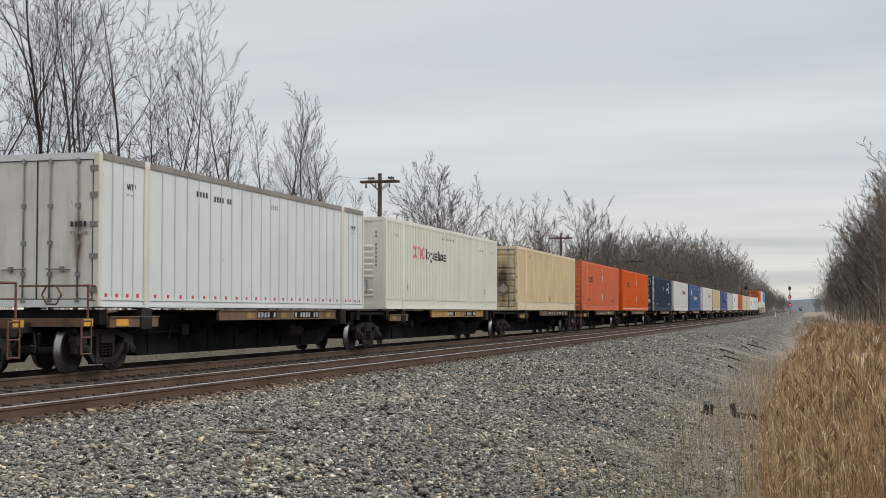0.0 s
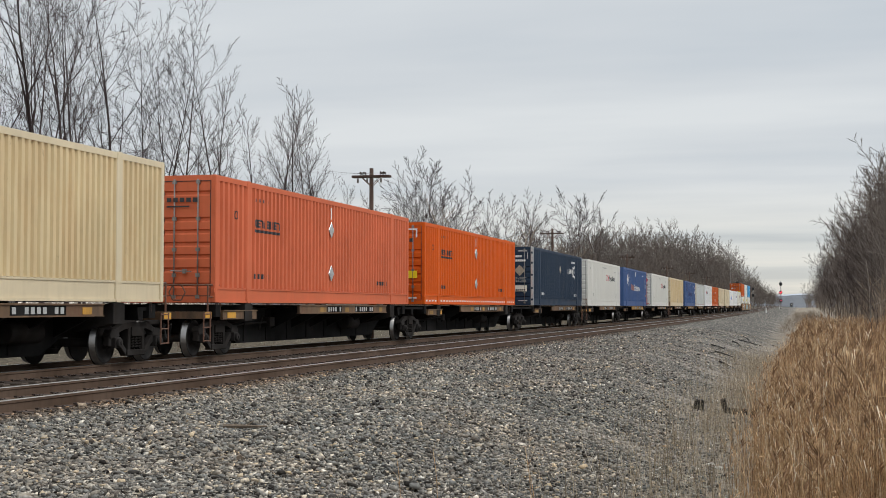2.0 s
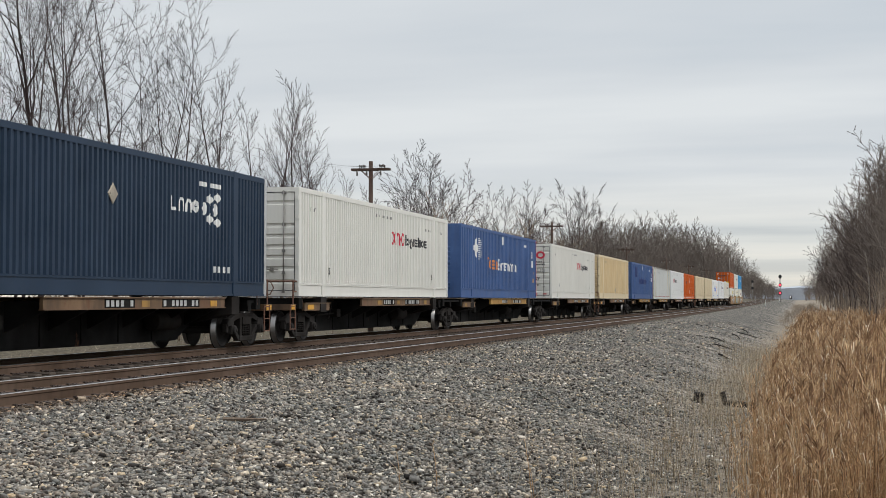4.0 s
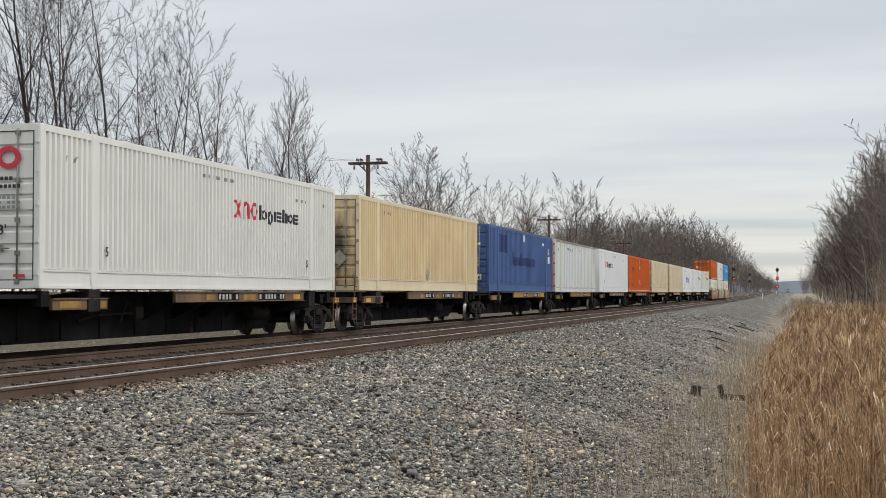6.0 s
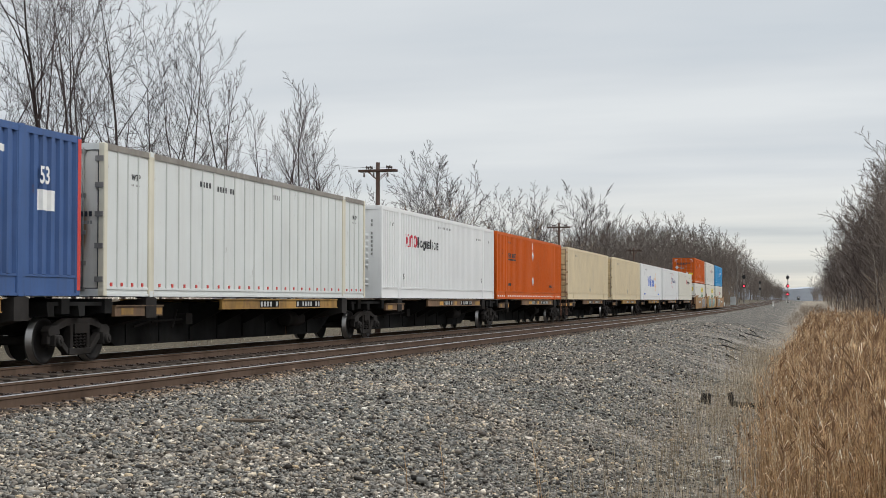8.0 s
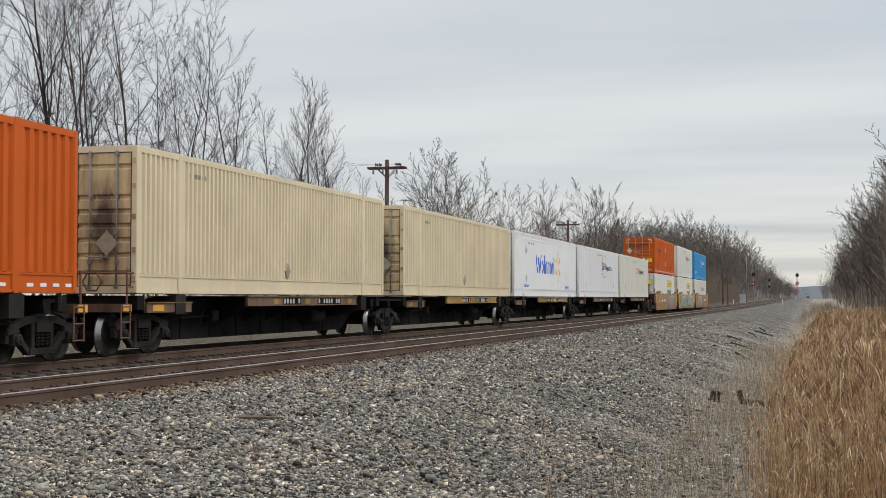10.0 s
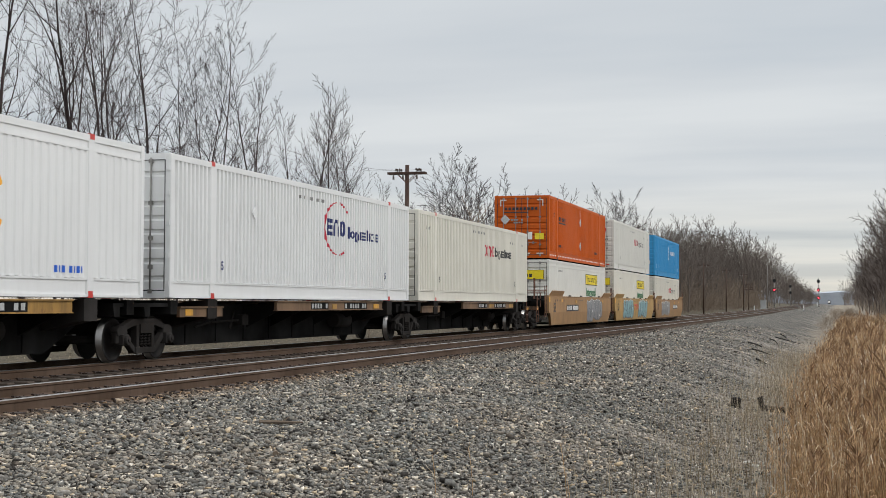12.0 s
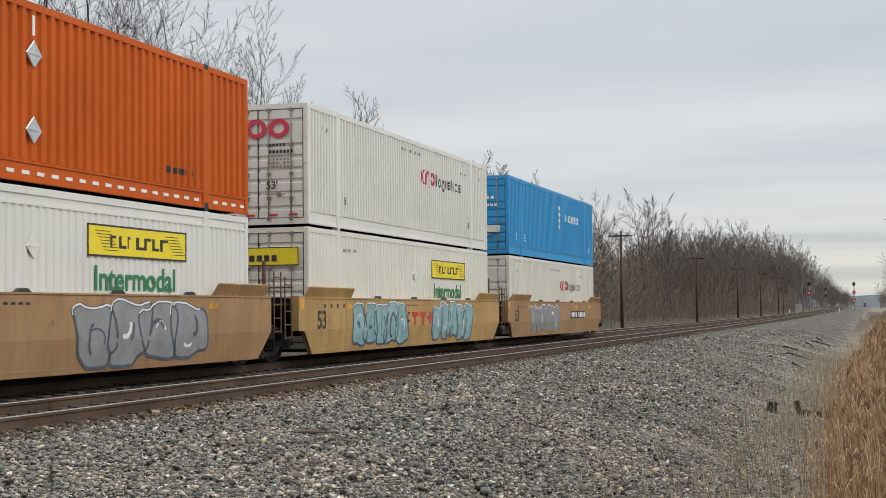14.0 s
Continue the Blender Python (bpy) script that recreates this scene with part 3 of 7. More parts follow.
LONG, WIDE, TALL = 16.15, 2.59, 2.896
HALF = WIDE / 2


def wave(p, d, y0, y1):
    """Breaks (y, depth) of a wall pressed into upright folds of pitch p and depth d."""
    out = [(y0, 0.0)]
    n = max(1, round((y1 - y0) / p))
    q = (y1 - y0) / n
    for k in range(n):
        s = y0 + k * q
        out += [(s + 0.34 * q, 0.0), (s + 0.50 * q, d), (s + 0.80 * q, d), (s + 0.96 * q, 0.0)]
    return out + [(y1, 0.0)]


def depth_at(folds, y):
    for (a, da), (b, db) in zip(folds, folds[1:]):
        if a <= y <= b:
            return da + (db - da) * (y - a) / max(b - a, 1e-6)
    return 0.0


class Skin:
    """A container's near side: where its surface lies, and marks that follow it."""

    def __init__(self, folds, face):
        self.folds, self.face = folds, face

    def rect(self, bm, y0, y1, z0, z1, proud=0.004, lean=0.0):
        ys = [y0] + [y for y, _ in self.folds if y0 + 0.003 < y < y1 - 0.003] + [y1]
        lo = [bm.verts.new((self.face - depth_at(self.folds, y) + proud, y, z0)) for y in ys]
        hi = [bm.verts.new((self.face - depth_at(self.folds, y) + proud, y + lean, z1)) for y in ys]
        for k in range(len(ys) - 1):
            bm.faces.new((lo[k], lo[k + 1], hi[k + 1], hi[k]))

    def slices(self, bm, y0, y1, spans, n=12, proud=0.004):
        """Upright slices from y0 to y1; spans: a function of y that gives the filled stretches of height."""
        cuts = sorted({y0 + (y1 - y0) * k / n for k in range(n + 1)} | {y for y, _ in self.folds if y0 + 0.002 < y < y1 - 0.002})
        for a, b in zip(cuts, cuts[1:]):
            e = (b - a) * 0.02
            lo, hi = spans(a + e), spans(b - e)
            if len(lo) != len(hi):
                lo = hi = spans((a + b) / 2)
            for (p0, p1), (q0, q1) in zip(lo, hi):
                bm.faces.new([bm.verts.new((self.face - depth_at(self.folds, y) + proud, y, z)) for y, z in ((a, p0), (b, q0), (b, q1), (a, p1))])

    def poly(self, bm, pts, proud=0.004):
        """A filled outline (convex), cut into narrow strips that follow the folds."""
        ys = sorted({p[0] for p in pts} | {y for y, _ in self.folds if min(p[0] for p in pts) < y < max(p[0] for p in pts)})
        rows = []
        for y in ys:
            zs = []
            for (ya, za), (yb, zb) in zip(pts, pts[1:] + pts[:1]):
                if min(ya, yb) - 1e-9 <= y <= max(ya, yb) + 1e-9:
                    zs += [za, zb] if abs(yb - ya) < 1e-9 else [za + (zb - za) * (y - ya) / (yb - ya)]
            x = self.face - depth_at(self.folds, y) + proud
            rows.append((bm.verts.new((x, y, min(zs))), bm.verts.new((x, y, max(zs) + 1e-4))))
        for (a, b), (c, d) in zip(rows, rows[1:]):
            bm.faces.new((a, c, d, b))


def glyph(skin, bm, kind, y, w, z, h):
    """One plain mark of a word: b bar, o ring, n arch, x cross-like block."""
    s = min(w * 0.30, h * 0.24)
    if kind == "b":
        skin.rect(bm, y, y + w, z, z + h)
    elif kind in "on":
        # a rounded ring, or a rounded arch on two legs
        cz, rz = (z + h / 2, h / 2) if kind == "o" else (z + h - w * 0.5, w * 0.5)

        def spans(yy):
            u = (yy - y - w / 2) / (w / 2)
            v = (yy - y - w / 2) / (w / 2 - s)
            out = rz * math.sqrt(max(0.0, 1 - u * u))
            if abs(v) >= 1:
                return [(cz - out if kind == "o" else z, cz + out)]
            inn = (rz - s * 0.85) * math.sqrt(1 - v * v)
            return [(cz - out, cz - inn), (cz + inn, cz + out)] if kind == "o" else [(cz + inn, cz + out)]
        skin.slices(bm, y, y + w, spans, 14)
    elif kind in "xz":
        # crossed or zigzag strokes
        lines = ((0, 0, 1, 1), (0, 1, 1, 0)) if kind == "x" else ((0, 1, 0.27, 0), (0.27, 0, 0.5, 0.85), (0.5, 0.85, 0.73, 0), (0.73, 0, 1, 1))
        t = s * 0.55 if kind == "x" else 0.07 * w
        for y0, z0, y1, z1 in lines:
            a, b = y + t + y0 * (w - 2 * t), y + t + y1 * (w - 2 * t)

            def spans(yy):
                f = sorted(min(1.0, max(0.0, (yy + d - a) / (b - a))) for d in (-t, t))
                ends = sorted(z + h * (z0 + (z1 - z0) * q) for q in f)
                return [tuple(ends)] if ends[1] - ends[0] > 0.01 else []
            skin.slices(bm, a - t, b + t, spans, 12, 0.004 + 0.0005 * (z0 > z1))
    elif kind == "u":
        skin.rect(bm, y, y + s, z, z + h)
        skin.rect(bm, y + s, y + w, z, z + s)
    elif kind == "e":
        skin.rect(bm, y, y + s, z, z + h)
        for f in (0, 0.5, 1):
            skin.rect(bm, y + s, y + w, z + f * (h - s), z + f * (h - s) + s)


def wordmark(skin, parent, y0, y1, z0, z1, pattern, mat, name="wordmark"):
    """A row of plain shapes of a word's size and colour. pattern: marks with their height, such as 'o1 n.7'."""
    bm = bmesh.new()
    marks = pattern.split()
    widths = [0.45 if m[0] == "b" else 1.0 for m in marks]
    unit = (y1 - y0) / (sum(widths) + 0.25 * (len(marks) - 1))
    y = y0
    for m, w in zip(marks, widths):
        drop = 0.28 if m.endswith("_") else 0.0
        h = float(m[1:].rstrip("_")) * (z1 - z0)
        glyph(skin, bm, m[0], y, w * unit, z0 - drop * (z1 - z0), h + drop * (z1 - z0))
        y += (w + 0.25) * unit
    return tagged(part(name, bm, mat, parent), kind="stuff")


def tiny_text(skin, parent, y0, y1, z0, z1, mat, n=8, name="stencil_text"):
    bm = bmesh.new()
    step = (y1 - y0) / n
    for k in range(n):
        if (k * 7 + n) % 5:
            skin.rect(bm, y0 + k * step, y0 + (k + 0.62) * step, z0, z1)
    return tagged(part(name, bm, mat, parent), kind="stuff")


def diamond(skin, parent, y, z, h, mat="placard"):
    bm = bmesh.new()
    x = skin.face + 0.006
    v = [(x, y - h * 0.5, z), (x, y, z - h * 0.5), (x, y + h * 0.5, z), (x, y, z + h * 0.5)]
    a = [bm.verts.new(p) for p in v]
    b = [bm.verts.new((p[0] + 0.012, y + (p[1] - y) * 0.92, z + (p[2] - z) * 0.92)) for p in v]
    bm.faces.new(b)
    for k in range(4):
        bm.faces.new((a[k], a[(k + 1) % 4], b[(k + 1) % 4], b[k]))
    box(bm, x + 0.012, x + 0.02, y - h * 0.3, y + h * 0.3, z - 0.012, z + 0.012)
    return part("placard_holder", bm, mat, parent)


def lettering(parent, text, mat, m, size, squeeze=1.0):
    """Readable words in the built-in face, as a mesh."""
    cu = bpy.data.curves.new("words", "FONT")
    cu.body, cu.size, cu.extrude, cu.offset = text, size, 0.002, 0.02 * size
    ob = new("words", cu)
    bpy.context.view_layer.update()
    me = bpy.data.meshes.new_from_object(ob.evaluated_get(bpy.context.evaluated_depsgraph_get()))
    bpy.data.objects.remove(ob)
    me.materials.clear()
    me.materials.append(M[mat])
    me.transform(Matrix.Diagonal((squeeze, 1, 1, 1)))
    out = part("lettering", me, (), parent)
    out.matrix_basis = m
    return out


def side_pose(x, y, z):
    """Words on the near side, read from the track's side."""
    return Matrix.Translation((x, y, z)) @ Matrix(((0, 0, 1, 0), (1, 0, 0, 0), (0, 1, 0, 0), (0, 0, 0, 1)))


def end_pose(x, y, z):
    return Matrix.Translation((x, y, z)) @ Matrix(((1, 0, 0, 0), (0, 0, -1, 0), (0, 1, 0, 0), (0, 0, 0, 1)))


def bars_end(parent, x0, x1, z0, z1, mat, n=6, rows=1, y=-0.03):
    """Unreadable writing on an end wall: rows of plain bars."""
    bm = bmesh.new()
    hh = (z1 - z0) / rows
    for r in range(rows):
        w = (x1 - x0) / n
        for k in range(n):
            if (k * 3 + r * 5) % 7 or rows == 1:
                box(bm, x0 + k * w, x0 + (k + 0.7) * w, y - 0.004, y, z0 + r * hh, z0 + (r + 0.62) * hh)
    return tagged(part("stencil_text", bm, mat, parent), kind="stuff")


def container(base, z, look_label, wall="corr", pitch=0.2, depth=0.045, mat="white", trim=None, end="door", end_mat=None, rail=0.33, top=0.12, post=None, tape=None, z_lift=0.0):
    trim, end_mat, post = trim or mat, end_mat or mat, post or trim or mat
    c = thing("shipping_container", look_label, "container", "containers on the train")
    ROLLING.append((c, base, z))
    face = HALF - 0.012
    inner = [(0.14, 1.86), (2.10, 14.05), (14.29, 16.01)]
    folds = []
    for a, b in inner:
        if wall == "corr":
            folds += wave(pitch, depth, a, b)
        else:
            folds += [(a, 0.02), (b, 0.02)]
    skin = Skin(folds, face)
    # long walls
    for s in (1, -1):
        verts, faces = [], []
        for a, b in inner:
            seg = wave(pitch, depth, a, b) if wall == "corr" and s == 1 else [(a, 0.02), (b, 0.02)]
            k0 = len(verts)
            for y, d in seg:
                verts += [(s * (face - d), y, rail), (s * (face - d), y, TALL - top)]
            for k in range(len(seg) - 1):
                q = (k0 + 2 * k, k0 + 2 * k + 2, k0 + 2 * k + 3, k0 + 2 * k + 1)
                faces.append(q if s == 1 else q[::-1])
        part("side_wall", mesh("side_wall", verts, faces, mat), (), c)
        bm = bmesh.new()
        o = s * HALF
        i = s * (HALF - 0.09)
        # bottom rail with its flange line, top rail
        for a, b in inner:
            box(bm, *sorted((i, s * (HALF - 0.03))), a, b, 0.02, rail - 0.03)
            box(bm, *sorted((i, s * (HALF - 0.012))), a, b, rail - 0.03, rail + 0.012)
            box(bm, *sorted((i, s * (HALF - 0.006))), a, b, 0.0, 0.05)
        part("bottom_rail", bm, trim, c)
        bm = bmesh.new()
        o1, o2 = s * (HALF - 0.008), s * (HALF - 0.025)
        prof = [(i, TALL - 0.004), (o1, TALL - 0.004), (o1, TALL - 0.125)]
        if top > 0.2:
            prof += [(o2, TALL - 0.125), (o2, TALL - top + 0.03), (o1, TALL - top + 0.03), (o1, TALL - top - 0.02)]
        prism(bm, prof + [(i, prof[-1][1])], "y", 0.1, LONG - 0.1)
        part("top_rail", bm, "dirty_rail" if wall == "ribs" else trim, c)
        # corner posts, and the posts that carry the forty-foot castings
        for y0, y1, nm in ((0, 0.14, "corner_post"), (1.86, 2.10, "lifting_post"), (14.05, 14.29, "lifting_post"), (16.01, LONG, "corner_post")):
            bm = bmesh.new()
            box(bm, *sorted((s * (HALF - 0.13), o)), y0, y1, 0, TALL)
            soften(bm, 0.015)
            part(nm, bm, "post_cream" if wall == "ribs" else post if nm == "corner_post" else trim, c)
        if wall == "ribs":
            n = 20
            ys = [0.14 + 0.43 * k for k in range(1, 4)] + [2.10 + 11.95 / n * k for k in range(1, n)] + [14.29 + 0.43 * k for k in range(1, 4)]
            for y in ys if s == 1 else []:
                bm = bmesh.new()
                prism(bm, [(face - 0.021, y - 0.026), (face + 0.002, y - 0.014), (face + 0.002, y + 0.014), (face - 0.021, y + 0.026)], "z", 0.16, TALL - top)
                part("wall_rib", bm, "rib_grey", c)
    for s in (-1, 1):
        for y in (1.9, 14.09):
            for z0, z1 in ((TALL - 0.09, TALL + 0.01), (-0.065 if z > 2 else -0.01, 0.11)):
                bm = bmesh.new()
                box(bm, *sorted((s * (HALF - 0.16), s * (HALF + 0.004))), y, y + 0.16, z0, z1)
                part("corner_casting", bm, tape or trim, c)
    bm = bmesh.new()
    prof = [(0.05, TALL - 0.05), (0.05, TALL - 0.02)]
    for k in range(27):
        y = 0.4 + 0.58 * k
        prof += [(y, TALL - 0.02), (y + 0.04, TALL - 0.003), (y + 0.26, TALL - 0.003), (y + 0.3, TALL - 0.02)]
    prism(bm, prof + [(LONG - 0.05, TALL - 0.02), (LONG - 0.05, TALL - 0.05)], "x", -HALF + 0.1, HALF - 0.1)
    part("roof", bm, mat, c)
    bm = bmesh.new()
    prof = [(0.1, 0.14), (0.1, 0.08)]
    for k in range(30):
        y = 0.3 + 0.53 * k
        prof += [(y, 0.08), (y, 0.0), (y + 0.08, 0.0), (y + 0.08, 0.08)]
    prism(bm, prof + [(LONG - 0.1, 0.08), (LONG - 0.1, 0.14)], "x", -HALF + 0.1, HALF - 0.1)
    part("floor", bm, "black_frame", c)
    bm = bmesh.new()
    prof = [(LONG - 0.06, 0.05), (LONG - 0.02, 0.05)]
    for k in range(9):
        prof += [(LONG - 0.02, 0.28 + 0.27 * k), (LONG - 0.001, 0.31 + 0.27 * k), (LONG - 0.001, 0.41 + 0.27 * k), (LONG - 0.02, 0.44 + 0.27 * k)]
    prism(bm, prof + [(LONG - 0.02, TALL - 0.05), (LONG - 0.06, TALL - 0.05)], "x", -HALF + 0.12, HALF - 0.12)
    part("end_wall", bm, mat, c)
    near_end(c, end, end_mat, trim)
    return c, skin


def near_end(c, end, mat, trim):
    bm = bmesh.new()
    box(bm, -HALF + 0.12, HALF - 0.12, 0.0, 0.12, TALL - 0.13, TALL - 0.006)
    part("end_header", bm, trim, c)
    bm = bmesh.new()
    box(bm, -HALF + 0.12, HALF - 0.12, 0.0, 0.12, 0.0, 0.14)
    part("end_sill", bm, trim, c)
    if end == "front":
        bm = bmesh.new()
        prof = [(0.05, 0.14), (0.05, 0.36)]
        z = 0.36
        for k in range(2):
            prof += [(0.015, z + 0.04), (0.015, z + 0.07), (0.05, z + 0.11)]
            z += 0.15
        z = 0.95
        prof += [(0.05, 0.95)]
        for k in range(6):
            prof += [(0.012, z + 0.035), (0.012, z + 0.075), (0.05, z + 0.115)]
            z += 0.19
        prof += [(0.05, TALL - 0.13), (0.09, TALL - 0.13), (0.09, 0.14)]
        prism(bm, prof, "x", -HALF + 0.45, HALF - 0.45)
        part("end_wall", bm, mat, c)
        for s in (-1, 1):
            bm = bmesh.new()
            box(bm, *sorted((s * (HALF - 0.45), s * (HALF - 0.12))), 0.02, 0.08, 0.14, TALL - 0.13)
            part("end_board", bm, mat, c)
        bm = bmesh.new()
        box(bm, 0.45, 0.67, -0.005, 0.03, 0.52, 0.92)
        part("document_box", bm, "faint_ink", c)
        bm = bmesh.new()
        box(bm, 0.475, 0.645, -0.009, -0.004, 0.55, 0.89)
        part("document_box_cover", bm, "placard", c)
        return
    for x0, x1, z0, z1 in ((-0.011, 0.011, 0.16, TALL - 0.145), (-HALF + 0.125, HALF - 0.125, 0.138, 0.16), (-HALF + 0.125, HALF - 0.125, TALL - 0.145, TALL - 0.125),
                           (-HALF + 0.125, -HALF + 0.143, 0.16, TALL - 0.145), (HALF - 0.143, HALF - 0.125, 0.16, TALL - 0.145)):
        bm = bmesh.new()
        box(bm, x0, x1, 0.004, 0.06, z0, z1)
        part("door_gasket", bm, "ink", c)
    for s in (-1, 1):
        bm = bmesh.new()
        x0, x1 = sorted((s * 0.012, s * (HALF - 0.14)))
        if end == "flat":
            box(bm, x0, x1, 0.02, 0.08, 0.15, TALL - 0.14)
        else:
            prof = [(0.018, 0.15)]
            for a, b in ((0.33, 0.45), (0.68, 0.80), (0.98, 1.10), (1.26, 1.38), (1.54, 1.66), (1.82, 1.94), (2.42, 2.54)):
                prof += [(0.018, a), (0.052, a + 0.035), (0.052, b - 0.03), (0.018, b)]
            prof += [(0.018, TALL - 0.14), (0.08, TALL - 0.14), (0.08, 0.15)]
            prism(bm, prof, "x", x0, x1)
        leaf = part("door", bm, mat, c)
        for dx in (0.28, 0.86):
            bm = bmesh.new()
            x = s * dx
            rod(bm, (x, -0.012, 0.1), (x, -0.012, TALL - 0.09), 0.018, 8)
            for z in (0.13, 0.62, 1.2, 1.9, TALL - 0.16):
                box(bm, x - 0.045, x + 0.045, -0.028, 0.02, z - 0.04, z + 0.04)
            part("lock_rod", bm, "steel", leaf)
        bm = bmesh.new()
        rod(bm, (s * 0.2, -0.035, 0.72), (s * 0.72, -0.035, 0.70), 0.014, 6)
        box(bm, *sorted((s * 0.5, s * 0.58)), -0.045, 0.02, 0.66, 0.76)
        part("door_handle", bm, "steel", leaf)
        for z in (0.28, 0.85, 1.5, 2.1, 2.6) if end != "flat" else (0.32, 0.95, 1.55, 2.1, 2.6):
            bm = bmesh.new()
            w = 0.17 if end == "flat" else 0.08
            box(bm, *sorted((s * (HALF - w - 0.02), s * (HALF - 0.02))), -0.02, 0.03, z - 0.05, z + 0.05)
            part("hinge", bm, "steel" if end == "flat" else mat, leaf)


def reflectors(skin, c, z, mat, step=0.42, size=(0.2, 0.06)):
    bm = bmesh.new()
    y = 0.25
    while y < LONG - 0.25:
        if not (1.8 < y + size[0] / 2 < 2.15 or 14.0 < y + size[0] / 2 < 14.35):
            box(bm, HALF - 0.03, HALF - 0.022, y, y + size[0], z, z + size[1])
        y += step
    tagged(part("reflective_tape", bm, mat, c), kind="stuff")


def placard_end(c, x, z, mat, h=0.4):
    bm = bmesh.new()
    pts = [(x - h / 2, z), (x, z - h / 2), (x + h / 2, z), (x, z + h / 2)]
    prism(bm, pts, "y", -0.035, -0.02)
    part("placard_holder", bm, mat, c)


def sheet_end(c, x0, x1, z0, z1, mat, name="sticker", y=-0.026):
    bm = bmesh.new()
    box(bm, x0, x1, y, y + 0.012, z0, z1)
    return part(name, bm, mat, c)


def end_ring(c, x, z, rx, rz):
    """A bold crimson ring on an end wall."""
    bm = bmesh.new()
    n = 20
    v = [[bm.verts.new((x + f * rx * math.cos(math.tau * k / n), y, z + f * rz * math.sin(math.tau * k / n))) for k in range(n)] for f, y in ((1.0, -0.02), (1.0, -0.034), (0.56, -0.034), (0.56, -0.02))]
    for a, b in zip(v, v[1:]):
        for k in range(n):
            bm.faces.new((a[k], a[(k + 1) % n], b[(k + 1) % n], b[k]))
    part("bold_mark", bm, "red_ink", c)


LOG_IN = "b1 o.72 o.72_ b.72 e.72 b.95 b.72 o.72 e.72"


def freight_mark(skin, c, y0, red="red_ink", black="ink"):
    """Three bold red shapes and nine dark ones: a logistics firm's mark."""
    wordmark(skin, c, y0, y0 + 1.45, 1.70, 2.12, "x1 n1 o1", red)
    wordmark(skin, c, y0 + 1.55, y0 + 4.3, 1.72, 2.08, LOG_IN, black)
    tiny_text(skin, c, 7.0, 8.9, 2.50, 2.58, "faint_ink", 14)
    tiny_text(skin, c, 13.0, 13.8, 2.32, 2.40, "faint_ink", 6)
    for y in (2.42, 13.75):
        lettering(c, "5", "ink", side_pose(skin.face + 0.004, y, 0.62), 0.26)
    for y in (0.9, 1.25, 15.1):
        wordmark(skin, c, y, y + 0.14, 2.30, 2.42, "n1", "faint_ink")


def haulier_mark(skin, c, base_z=0.0, text="o1 e1 n1 n1 e1 b1 o1 e1 n1"):
    wordmark(skin, c, 2.38, 4.05, 1.83 + base_z, 2.03 + base_z, text, "ink")
    bm = bmesh.new()
    skin.rect(bm, 2.36, 4.07, 1.71, 1.78)
    part("underline", bm, "ink", c)
    for z in (2.06, 0.84):
        diamond(skin, c, 8.1, z, 0.46)
    bm = bmesh.new()
    skin.rect(bm, 8.06, 8.13, 2.36, 2.69)
    part("white_strip", bm, "white_ink", c)
    tiny_text(skin, c, 2.35, 3.4, 0.58, 0.70, "ink", 8)
    tiny_text(skin, c, 12.6, 13.7, 0.58, 0.70, "ink", 8)
    tiny_text(skin, c, 2.4, 3.4, 2.45, 2.53, "ink", 8)
    wordmark(skin, c, 1.1, 1.3, 1.95, 2.15, "e1 o1", "ink")


def build_white_plate(base):
    c, sk = container(base, 1.225, "dull white smooth-sided container with upright ribs and rust-stained doors", "ribs", mat="plate_white", end="flat", end_mat="plate_rusty", rail=0.16, top=0.10)
    spot = None
    ys = [0.3 + 0.43 * k for k in range(4)] + [2.36 + 0.5975 * k for k in range(20)] + [14.45 + 0.43 * k for k in range(4)]
    for y in ys:
        if spot is None:
            bm = bmesh.new()
            box(bm, HALF - 0.032, HALF - 0.018, 0, 0.08, 0.19, 0.26)
            spot = data_of("red_reflector", bm, "red_tape")
        part("red_reflector", spot, (), c).location = (0, y, 0)
    tiny_text(sk, c, 4.2, 5.0, 2.40, 2.52, "ink", 5), tiny_text(sk, c, 5.3, 6.3, 2.36, 2.48, "ink", 7)
    tiny_text(sk, c, 8.6, 9.2, 2.42, 2.54, "faint_ink", 5)
    for y in (1.15, 15.0):
        lettering(c, "WTP", "ink", side_pose(HALF - 0.024, y, 2.28), 0.17)
        tiny_text(sk, c, y, y + 0.36, 2.16, 2.20, "faint_ink", 6)
    bars_end(c, 0.72, 1.08, 1.50, 1.66, "ink", 4), bars_end(c, 0.72, 1.08, 1.36, 1.46, "faint_ink", 6)
    return c


